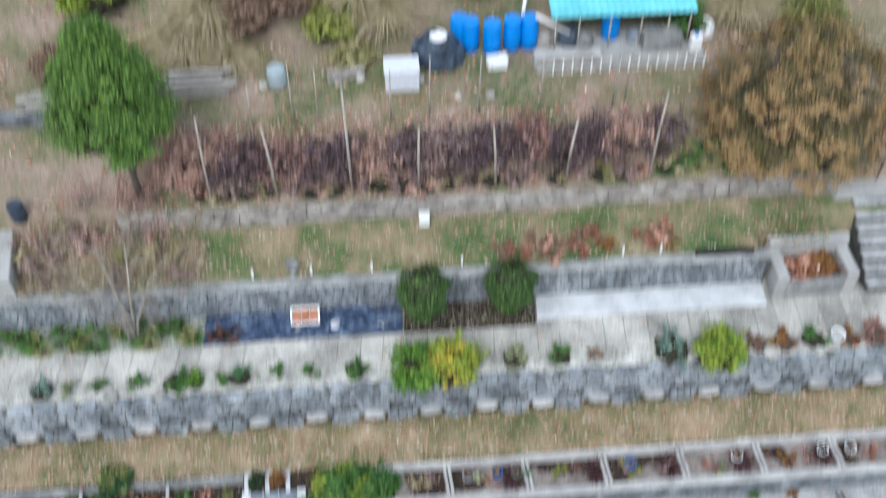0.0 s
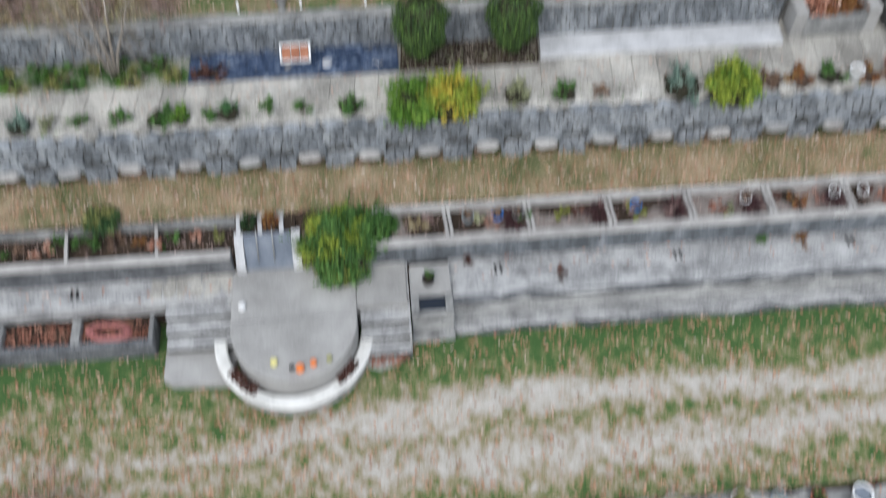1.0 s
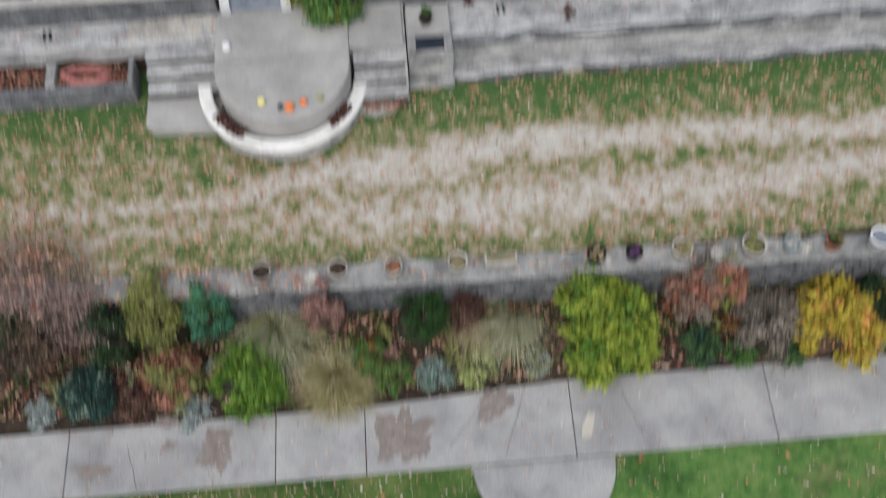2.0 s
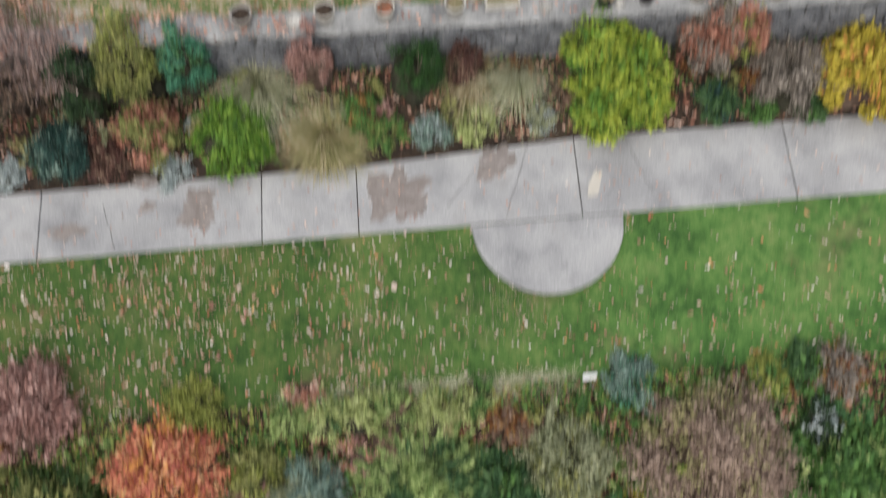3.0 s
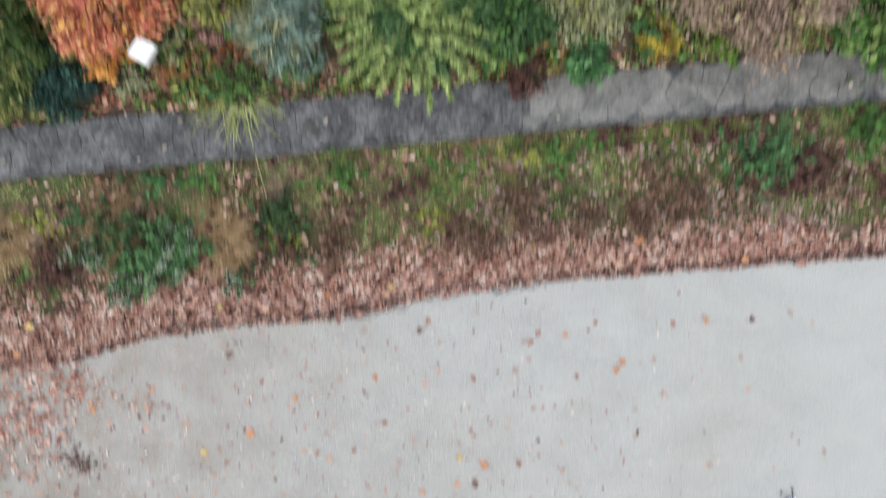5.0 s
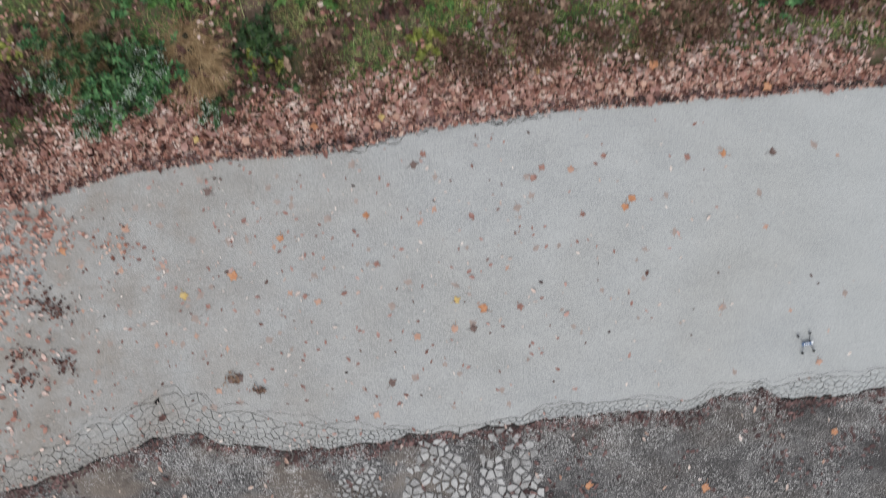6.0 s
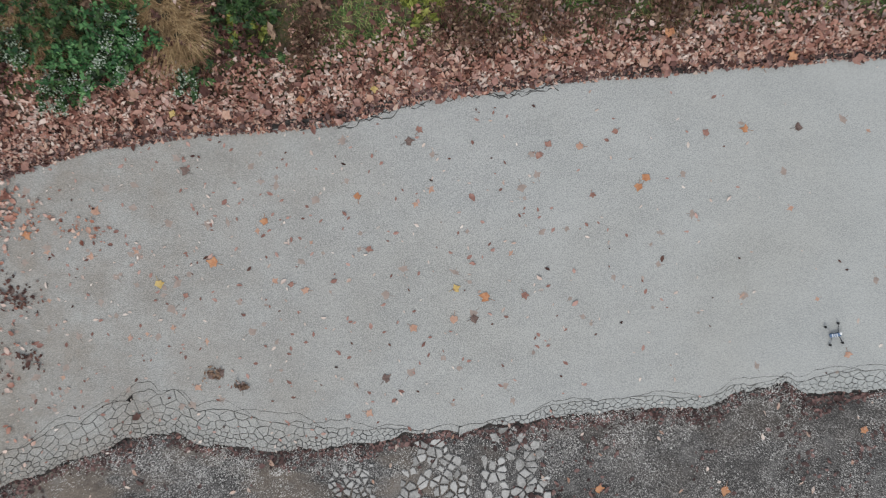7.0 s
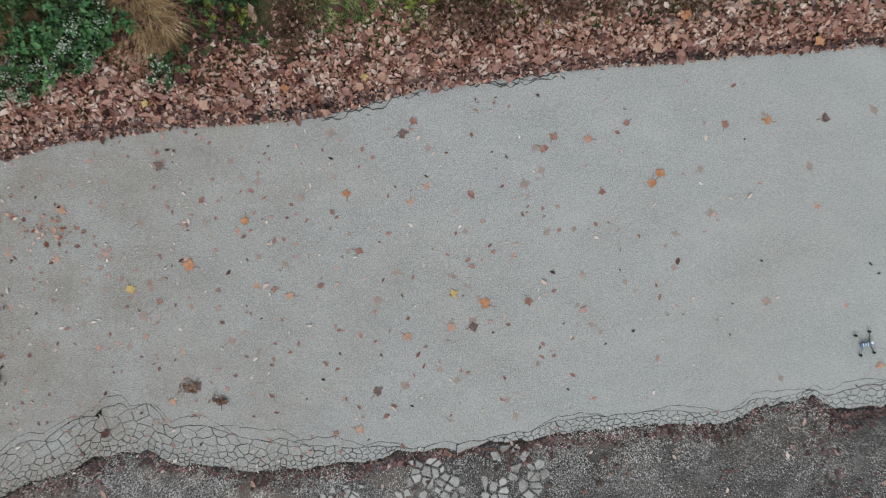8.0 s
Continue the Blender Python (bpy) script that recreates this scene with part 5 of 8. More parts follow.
for k in range(40):
    u, v = -8.0 + 16.0 * (k + rf.uniform(0, 1)) / 40, rf.uniform(2.35, 3.6)
    weed_patch(u, v, ground_height(v), rf.uniform(0.3, 0.6), rf.uniform(0.2, 0.4), rf.uniform(0.12, 0.3), [L_GREEN, L_DARKLITTER, L_BROWN, L_EMERALD, L_MOUND, L_GREEN, L_BROWN][rf.integers(0, 7)], "low weeds on the leafy verge", 16, 0.07)
for u, v, r, h in [(-5.05, 3.1, 0.4, 0.38), (-4.95, 2.85, 0.3, 0.36), (-3.38, 2.75, 0.32, 0.38), (-3.25, 2.5, 0.28, 0.34), (-3.45, 2.95, 0.2, 0.3), (-6.6, 2.9, 0.4, 0.4)]:
    grass_clump(u, v, ground_height(v), r, h, L_RUST, "dry golden grass tussock on the verge", 480, 0.9, "dry_grass_tussock", 0.0045, (0.05, -0.5), 0.6, 0.8)

for u, v, r, h in ((0.7, 2.15, 0.4, 0.22), (1.45, 2.3, 0.45, 0.24), (3.0, 2.25, 0.4, 0.22), (0.2, 2.3, 0.5, 0.4), (1.1, 2.7, 0.5, 0.4), (3.7, 2.5, 0.55, 0.45), (2.2, 2.4, 0.4, 0.35), (-1.6, 2.3, 0.45, 0.4)):
    bare_bush(u, v, ground_height(v), r, h, "reddish brown dead stalks on the verge", 60, 0.007, "dead_stalks", L_BROWN, 130, M_REDTWIG)

# ---- planting: bed under the drive wall ----
B2 = [(-6.5, 12.55, 0.66, 0.9, L_DARK, "dark green dense shrub under the wall", 0.053, None), (-5.62, 12.8, 0.72, 1.1, L_OLIVE, "olive yellow shrub against the wall", 0.05, L_MOUND), (-4.6, 12.75, 0.54, 1.1, L_JADE, "jade green dwarf conifer", 0.05, L_EMERALD),
      (-5.4, 12.0, 0.66, 0.75, L_OLIVE, "red-brown and olive leafy shrub by the path", 0.06, L_TERRA), (-6.95, 11.8, 0.62, 0.5, L_TEAL, "dark teal low shrub by the path", 0.05, L_BLUE), (-6.1, 11.65, 0.48, 0.35, L_DARKLITTER, "withered dark brown clump by the path", 0.045, L_BROWN),
      (-3.85, 11.85, 0.82, 0.65, L_BRIGHT, "bright green mounded shrub by the path", 0.07, None), (-2.42, 12.75, 0.52, 0.9, L_PINKISH, "pinkish red fading shrub under the wall", 0.05, None), (-0.6, 12.41, 0.62, 0.8, L_BALL, "clipped dark green ball shrub", 0.03, None),
      (-0.3, 11.65, 0.42, 0.4, L_BLUE, "grey-blue small shrub by the path", 0.041, L_SILVER), (0.3, 12.55, 0.42, 0.5, L_DARKLITTER, "brown withered perennial clump", 0.045, L_BROWN), (2.75, 12.6, 0.72, 0.8, L_YELLOWGREEN, "yellow-green shrub against the drive wall", 0.09, L_BRIGHT), (3.4, 12.35, 0.72, 1.15, L_YELLOWGREEN, "large yellow-green feathery shrub", 0.09, L_BRIGHT), (2.9, 11.85, 0.72, 0.75, L_YELLOWGREEN, "yellow-green shrub spilling over the path", 0.09, L_BRIGHT), (3.5, 11.85, 0.6, 0.75, L_YELLOWGREEN, "yellow-green shoots over the path edge", 0.09, L_BRIGHT),
      (4.75, 12.55, 0.7, 0.9, L_GREYBROWN, "tan and russet autumn shrub", 0.06, L_TERRA), (5.25, 12.6, 0.6, 0.95, L_TERRA, "russet and olive autumn shrub", 0.06, L_MOUND), (4.95, 11.8, 0.48, 0.4, L_DEEP, "low blue-green clump by the path", 0.05, L_TEAL), (6.3, 12.1, 0.8, 0.75, L_GREYBROWN, "grey-brown twiggy shrub by the path", 0.05, None),
      (7.6, 12.05, 0.95, 0.95, L_YELLOW, "golden yellow autumn shrub", 0.095, L_AMBER), (8.5, 12.4, 0.55, 0.8, L_DARK, "dark green shrub against the wall", 0.045, None), (-5.0, 11.36, 0.42, 0.14, L_SILVER, "silvery low edging plant", 0.038, None),
      (-7.9, 11.55, 0.36, 0.2, L_SILVER, "silvery low edging plant", 0.038, None), (-1.15, 12.1, 0.25, 0.3, L_PINKISH, "small pink flowering plant", 0.038, None), (-1.6, 12.2, 0.42, 0.4, L_GREEN, "small green clump under the wall", 0.05, L_RED), (-1.1, 11.7, 0.4, 0.35, L_GREEN, "small speckled green clump by the path", 0.05, L_OLIVE),
      (0.55, 11.75, 0.45, 0.35, L_EDGE, "yellow-green grassy clump by the path", 0.053, None), (-4.65, 12.15, 0.16, 0.3, L_SILVER, "small white flowering clump under the wall", 0.04, None), (1.75, 11.75, 0.35, 0.3, L_GREY, "small grey-pink clump by the path", 0.038, L_SILVER), (-8.3, 12.6, 0.6, 0.8, L_DARK, "dark green dense shrub under the wall", 0.053, None), (5.8, 11.62, 0.35, 0.25, L_GREEN, "low green growth along the path", 0.05, None), (6.7, 11.6, 0.4, 0.25, L_DEEP, "low green growth along the path", 0.05, L_GREEN)]
for u, v, r, h, leaves, label, size, second in B2:
    v += 0.24 if v > 12.4 else 0.0
    shrub(u, v, ground_height(v), r, h * (2.0 if v > 12.4 else 1.15), leaves, label, size=size, mat2=second, share=0.75 if second is L_TERRA else 0.12 if second is L_AMBER else 0.3, clumps=62 if leaves is L_BRIGHT else 0, n=7000 if leaves is L_BRIGHT else 0)
for k in range(34):
    u, v = -8.6 + 17.6 * (k + rf.uniform(0, 1)) / 34, rf.uniform(11.65, 12.95)
    shrub(u, v, ground_height(v), rf.uniform(0.22, 0.36), rf.uniform(0.2, 0.45), [L_GREEN, L_OLIVE, L_BROWN, L_DARK, L_GREY, L_RED, L_TANGREEN][rf.integers(0, 7)], "small mixed perennial under the wall", "perennial", 0.05, n=380, clumps=9, category="plant")
grass_clump(-3.45, 12.85, 2.05, 0.55, 0.95, L_PALEGRASS, "grey-green ornamental grass tuft", 700)
grass_clump(-2.2, 11.85, 1.93, 0.75, 0.55, L_TANGREEN, "tan and green fountain grass beside the path", 1300)
grass_clump(-2.3, 11.9, 1.93, 0.72, 0.48, L_STRAW, "outer dry blades of the fountain grass", 900)
grass_clump(1.3, 12.75, 2.0, 0.32, 1.1, L_PALEGRASS, "tall pale ornamental grass arching over", 560, 0.6, lean=(-0.05, -0.4), mess=0.16)
grass_clump(0.5, 12.85, 2.05, 0.3, 0.8, L_STRAW, "pale dry ornamental grass", 500, 0.7)
bare_bush(-7.6, 12.75, 2.1, 1.0, 1.9, "bare grey-brown thicket beside the wall", 100, 0.009, leaves=L_BROWN, count=900)
bare_bush(-8.6, 12.4, 2.05, 1.0, 1.9, "bare grey-brown thicket beside the wall", 90, 0.009, leaves=L_BROWN, count=900)
for u, v, z, r, h in ((-7.3, 13.3, 3.2, 0.9, 0.9), (-8.2, 13.4, 3.2, 1.1, 1.1), (-7.0, 12.9, 2.6, 0.8, 1.2), (-9.2, 13.6, 3.3, 1.0, 1.0)):
    bare_bush(u, v, z, r, h, "bare pinkish brown twiggy shrub on the coping", 50, 0.006, leaves=L_TWIGLEAF, count=1100, mat=M_PALETWIG)
bare_bush(-8.0, 13.9, 3.3, 1.3, 1.1, "bare pinkish brown twiggy shrub at the drive edge", 45, 0.008, leaves=L_LITTER, count=1500)

# ---- the terrace: steps between white cheeks, pedestal, lower planters ----
M_BLUEGREY = surface("blue_grey_boards", three((0.12, 0.14, 0.17), (0.2, 0.23, 0.28), (0.3, 0.33, 0.38)), 2, 20, 0.7, 0.3, 0.3)
M_DARKHOLE = plain("dark_still_water", (0.012, 0.018, 0.03), 0.15)
M_TERRACOTTA = surface("terracotta", three((0.16, 0.06, 0.035), (0.32, 0.13, 0.075), (0.45, 0.22, 0.14)), 4, 30, 0.8)
M_BLUE = plain("blue_plastic", (0.012, 0.2, 0.62), 0.4, 0, 0.25)
M_TARP = surface("blue_tarpaulin", three((0.012, 0.02, 0.042), (0.04, 0.065, 0.125), (0.22, 0.27, 0.36)), 5.0, 16, 0.5, 0.4, 0.5)
M_NAVY = surface("navy_tarpaulin", three((0.012, 0.016, 0.024), (0.035, 0.05, 0.075), (0.08, 0.105, 0.14)), 2.5, 16, 0.45, 0.3, 0.5)
M_TEAL = surface("turquoise_sheet_roof", three((0.1, 0.36, 0.4), (0.14, 0.48, 0.54), (0.2, 0.56, 0.6)), 1.5, 14, 0.5, 0.2, 0.2)
M_WOOD = surface("weathered_wood", three((0.12, 0.108, 0.096), (0.29, 0.265, 0.24), (0.48, 0.455, 0.42)), 3, 26, 0.9, 0.4, 0.5, (1, 6, 6))
M_POLE = surface("pale_wooden_pole", three((0.16, 0.13, 0.1), (0.34, 0.3, 0.26), (0.5, 0.46, 0.42)), 5, 30, 0.9)
M_METAL = plain("grey_metal", (0.35, 0.36, 0.37), 0.45, 0.7)
M_BLACK = plain("black_paint", (0.012, 0.012, 0.014), 0.5)
M_WHITEPLASTIC = plain("white_plastic", (0.74, 0.75, 0.76), 0.5, 0, 0.08)
M_ZINC = plain("galvanised_steel", (0.34, 0.4, 0.43), 0.5, 0.3)
M_PINKROPE = plain("faded_pink_hose", (0.5, 0.2, 0.19), 0.6)
M_SUMMER = plain("orange_plastic", (0.75, 0.2, 0.04), 0.5)
M_LEMON = plain("pale_yellow_plastic", (0.72, 0.66, 0.25), 0.5)
M_PURPLE = plain("purple_flowers", (0.14, 0.06, 0.2), 0.7)

stair = holder("garden_stair", at(-3.98, 19.3, 4.76), TURN)
tagged(stair, "short stair of blue-grey steps between white cheek walls", "stair", kind="structure")
for k in range(4):
    part("step", box_bm(0, -0.39 + 0.11 * k, 0.09 + 0.18 * k - 0.06, 1.02, 0.13, 0.3, 0, 0.01), M_BLUEGREY, stair)
part("planting_soil", box_bm(0, 0.3, 0.5, 1.2, 0.5, 0.3, 0, 0), M_SOIL, stair)
for x in (-0.62, -0.16, 0.3):
    part("divider", box_bm(x, 0.24, 0.62, 0.1, 0.56, 0.2, 4, 0.015), M_BLEACHED, stair)
part("head_beam", box_bm(-0.16, 0.52, 0.64, 1.05, 0.1, 0.16, 0, 0.015), M_RIM, stair)
for x in (-0.62, 0.6):
    bm = bmesh.new()
    prof = [(-0.52, -0.1), (0.06, -0.1), (0.06, 0.7), (-0.1, 0.66), (-0.52, 0.22)]
    f = bm.faces.new([bm.verts.new((x - 0.09, y, z)) for y, z in prof])
    g = bmesh.ops.extrude_face_region(bm, geom=[f])
    bmesh.ops.translate(bm, verts=[q for q in g["geom"] if isinstance(q, bmesh.types.BMVert)], vec=(0.19, 0, 0))
    bmesh.ops.recalc_face_normals(bm, faces=bm.faces)
    part("cheek_wall", bm, M_BLEACHED, stair)
for x in (-0.22, 0.12):
    part("handrail", tube([(x, -0.44, 0.28), (x, -0.08, 0.82), (x, 0.02, 0.86)], 0.018, 8), M_METAL, stair)

ped = holder("stone_basin", at(-0.42, 17.8, 3.86), TURN)
tagged(ped, "square concrete basin with dark water and pale rim", "basin")
part("body", box_bm(0, 0.2, 0.38, 0.9, 1.26, 1.0, 0, 0.02), M_WALK, ped)
part("raised_back", box_bm(0, 0.44, 0.93, 0.86, 0.78, 0.12, 0, 0.02), M_PATIO, ped)
for x, y, sx, sy in ((-0.36, -0.17, 0.16, 0.52), (0.36, -0.17, 0.16, 0.52), (0, -0.39, 0.56, 0.08)):
    part("rim", box_bm(x, y, 0.92, sx, sy, 0.11, 0, 0.015), M_CAP, ped)
part("water", box_bm(0, -0.15, 0.886, 0.56, 0.4, 0.012, 0, 0), M_DARKHOLE, ped)
part("foot_slab", box_bm(0, -0.48, 0.05, 0.94, 0.14, 0.3, 0, 0.02), M_WALK, ped)


def pot(u, v, z, r, h, material, soil, label, plant=None, size=0.05, name="flower_pot", ph=0.2, turn=0.0):
    top = holder(name, at(u, v, z), turn)
    part("body", lathe([(r * 0.72, 0), (r * 0.78, 0.01), (r * 0.98, h * 0.86), (r * 1.06, h * 0.88), (r * 1.06, h), (r * 0.92, h), (r * 0.88, h * 0.82)], 22), material, top)
    part("soil", lathe([(0.001, h * 0.8), (r * 0.89, h * 0.82), (r * 0.5, h * 0.85), (0.001, h * 0.86)], 16), soil, top)
    if plant:
        rng = np.random.default_rng(int(abs(u * 313 + v * 71)) + 1)
        vv, ff, _, _ = crown(rng, r * 0.95, ph, 260, size, 0.4, 6)
        tagged(part("plant", np_mesh("plant", vv + np.array([0, 0, h * 0.8]), ff), plant, top), kind="stuff")
    return tagged(top, label, "flower pot", "pots along the drive wall" if 12.9 < v < 14 else "")


pot(-0.5, 18.14, 4.86, 0.13, 0.16, M_BLACK, M_SOIL, "small dark pot with a leafy plant", L_GREEN, 0.09, ph=0.3)
M_ASHRING = surface("bleached_clay", three((0.26, 0.24, 0.21), (0.42, 0.4, 0.36), (0.56, 0.54, 0.5)), 5, 30)
for u, v, r, mat, soil, label, plant in [(-3.55, 13.4, 0.2, M_WOOD, M_SOIL, "weathered grey pot with bare soil", None), (-2.11, 13.38, 0.2, M_ASHRING, M_SOIL, "pale clay pot with dark wet soil", None),
                                        (-1.07, 13.36, 0.185, M_ASHRING, M_TERRACOTTA, "pale clay pot with reddish soil", L_BROWN), (0.15, 13.38, 0.2, M_ASHRING, M_DRYGRASS, "bleached clay pot with pale soil", None),
                                        (2.78, 13.36, 0.19, M_BLACK, M_SOIL, "black plastic pot with straw grass", L_STRAW), (3.51, 13.38, 0.17, M_BLACK, M_SOIL, "dark pot with fading purple flowers", M_PURPLE),
                                        (4.42, 13.38, 0.21, M_ASHRING, M_DRYGRASS, "pale round clay pot with dry grass", L_TANGREEN), (5.8, 13.36, 0.25, M_ASHRING, M_DRYGRASS, "wide tan bowl with dry grass", L_OLIVE),
                                        (6.55, 13.38, 0.17, M_ZINC, M_WHITEGRAVEL, "blue-grey pot with pale stones", L_SILVER), (7.35, 13.35, 0.17, M_TERRACOTTA, M_SOIL, "small pot with green leaves", L_GREEN),
                                        (8.24, 13.36, 0.22, M_WHITEPLASTIC, M_BLUEGREY, "white rimmed pot with grey soil", None)]:
    pot(u, v - SKEW * (u + 3.0), 3.4, r * 0.92, 0.3 if r > 0.18 else 0.26, mat, soil, label, plant)


tub = holder("planting_tray", at(0.98, 13.4, 3.4), TURN)
part("tray", box_bm(0, 0, 0.06, 0.62, 0.22, 0.12, 0, 0.02), M_ASHRING, tub)
part("soil", box_bm(0, 0, 0.124, 0.54, 0.15, 0.012, 0, 0), M_DRYGRASS, tub)
tagged(tub, "long bleached tray with dry soil on the coping", "planter tray")


def stone(u, v, z, r, label, mat, name="boulder", flat=0.6):
    rng = np.random.default_rng(int(abs(u * 91 + v * 37)) + 2)
    bm = bmesh.new()
    bmesh.ops.create_icosphere(bm, subdivisions=2, radius=r)
    for w in bm.verts:
        w.co *= 1 + 0.22 * noise.noise(w.co * 3 / r * 0.4 + Vector(rng.normal(size=3)))
        w.co.z = max(w.co.z * flat, -r * 0.3)
    bmesh.ops.translate(bm, verts=bm.verts, vec=at(u, v, z + r * 0.25))
    return tagged(part(name, bm, mat), label, "stone")


for u, v, r in ((-2.64, 13.36, 0.17), (5.13, 13.34, 0.17), (1.75, 13.36, 0.12), (3.05, 13.32, 0.1), (6.85, 13.36, 0.14)):
    stone(u, v - SKEW * (u + 3.0), 3.4, r, "pale round field stone on the wall coping", M_WHITEGRAVEL)

for k, u in enumerate((-6.42, -8.05, -9.7, -11.4)):
    w = 1.55
    lp = holder("lower_planter", at(u - w / 2, 17.8, 3.86), TURN)
    tagged(lp, "low grey concrete planter filled with brown leaves", "planter", "lower planters")
    part("front_wall", box_bm(0, -0.34, 0.22, w + 0.08, 0.14, 0.62, 0, 0.015), M_STONE, lp)
    part("soil", box_bm(0, 0.02, 0.15, w - 0.05, 0.6, 0.5, 0, 0), M_SOIL, lp)
    for x in (-w / 2, w / 2):
        part("side_wall", box_bm(x, 0.0, 0.25, 0.1, 0.56, 0.68, 0, 0.015), M_CAP, lp)
hose = bmesh.new()
for k in range(5):
    r = 0.3 - 0.035 * (k % 3)
    add_tube(hose, [(0.48 * r / 0.3 * math.cos(t) + 0.12, 0.19 * r / 0.3 * math.sin(t), 0.04 * k) for t in np.linspace(0, 6.25, 26)], 0.02, 6)
coil = part("garden_hose", hose, M_PINKROPE)
coil.matrix_world = Matrix.Translation(at(-7.45, 17.78, 4.28))
tagged(coil, "coil of faded pink garden hose in the planter", "hose")

for u, v, m, s, label in ((-3.63, 16.5, M_LEMON, 0.085, "small pale yellow gourd on the terrace"), (-3.08, 16.32, M_SUMMER, 0.1, "small orange pumpkin on the terrace"), (-2.82, 16.42, M_SUMMER, 0.08, "little orange gourd on the terrace"), (-2.5, 16.5, L_OLIVE, 0.07, "little greenish gourd on the terrace"), (-3.26, 16.36, M_BLACK, 0.06, "small dark stone on the terrace"), (-4.45, 17.9, M_WHITEPLASTIC, 0.09, "small white bowl on the terrace")):
    bm = lathe([(0.001, 0), (s * 0.7, 0.0), (s, s * 0.55), (s * 0.8, s * 1.05), (s * 0.25, s * 1.15), (0.001, s * 1.1)], 14)
    ob = part("gourd" if "gourd" in label or "pumpkin" in label else "bowl", bm, m)
    ob.location = at(u, v, 4.76)
    tagged(ob, label, "gourd" if "gourd" in label or "pumpkin" in label else "ornament")

# floor drains in the walkway
for u, v in ((1.02, 18.45), (5.0, 18.49), (8.9, 18.53), (-8.11, 18.55)):
    g = holder("floor_grate", at(u, v, 4.732), TURN)
    for x in (-0.06, 0.06):
        part("bar", box_bm(x, 0, 0.006, 0.05, 0.24, 0.012, 6, 0.003), M_BLACK, g)
    tagged(g, "small dark twin floor grate in the walkway", "grate", "walkway grates")

# plants in the upper planters
rp = np.random.default_rng(21)
for k in range(11):
    u = -0.6 + k * 1.1 + rp.uniform(-0.1, 0.1)
    m = [L_TWIGLEAF, L_DARKLITTER, L_MAUVE, L_DARKLITTER, L_GREY, L_BANK, L_GREEN][rp.integers(0, 7)]
    shrub(u, 19.34 + rp.uniform(-0.2, 0.2), 5.28, rp.uniform(0.13, 0.26), rp.uniform(0.14, 0.34), m, "small fading plant in the long planter", "bedding_plant", 0.06, n=180, clumps=5, category="plant")
for k in range(14):
    u = -5.1 - k * 0.42 + rp.uniform(-0.1, 0.1)
    m = [L_RED, L_GREEN, L_BROWN, L_LITTER, L_OLIVE][rp.integers(0, 5)]
    shrub(u, 19.3 + rp.uniform(-0.15, 0.2), 5.28, rp.uniform(0.14, 0.25), rp.uniform(0.12, 0.3), m, "small fading plant in the long planter", "bedding_plant", 0.06, n=180, clumps=5, category="plant")
for k, (red, tan, low) in enumerate(((0.0, 0.7, L_STRAW), (0.42, 0.85, L_SALMON), (0.3, 1.1, L_MOUND), (0.4, 1.25, L_MOUND), (0.5, 1.2, L_TERRA), (0.35, 1.2, L_RED), (0.4, 1.0, L_TERRA))):
    edge = -0.01 + 1.776 * k
    if red:
        grass_clump(edge - red, 19.36, 5.29, 0.26, 0.34, L_WINE, "dark wine-red spiky plant in the long planter", 150, 0.5, "bedding_plant", 0.018)
    shrub(edge - tan, 19.32, 5.28, 0.24, 0.2, low, "fading low plant in the long planter", "bedding_plant", 0.05, n=220, clumps=6, category="plant")
for u, m in ((1.0, M_BLUE), (0.35, M_ZINC), (1.45, M_METAL), (4.05, M_BLUE), (6.5, M_WHITEPLASTIC), (8.5, M_WHITEPLASTIC), (9.15, M_WHITEPLASTIC)):
    pot(u, 19.4, 5.28, 0.13, 0.2, m, M_SOIL, "small pot standing in the long planter", L_BROWN if u < 8 else None, name="small_pot")
shrub(-2.45, 19.2, 5.0, 1.0, 0.75, L_GREEN, "sprawling yellow-green shrub over the planter wall", size=0.08, n=4200, clumps=30, mat2=L_YELLOWGREEN, share=0.5)
shrub(-1.6, 19.35, 5.1, 0.5, 0.6, L_GREEN, "upright green shrub in the planter", size=0.1)
shrub(-2.35, 18.75, 4.76, 0.68, 0.5, L_GREEN, "green foliage tumbling onto the terrace", size=0.08, mat2=L_MOUND, share=0.5)
shrub(-7.55, 19.8, 5.5, 0.42, 0.35, L_DEEP, "green shrub growing behind the planter", size=0.07, mat2=L_OLIVE, share=0.6)
shrub(-4.38, 19.6, 5.4, 0.22, 0.35, L_DARK, "dark green plant at the stair head", size=0.06)
shrub(-3.92, 19.6, 5.4, 0.2, 0.3, L_RED, "red-brown plant at the stair head", size=0.06)
for u, v, m in ((2.35, 18.2, L_DARKLITTER), (6.9, 18.75, L_GREEN), (7.8, 18.6, L_RED), (0.35, 18.75, L_DARKLITTER)):
    shrub(u, v, 4.73, 0.17, 0.12, m, "tuft of weeds in a walkway joint", "weed_tuft", 0.06, n=120, clumps=4, category="weeds")

# ---- upper path and its wall ----
upath = holder("upper_path", at(0, 22.1, 7.06))
tagged(upath, "pale flagstone path along the upper terrace", "path", kind="structure")
u = -14.0
rq = np.random.default_rng(31)
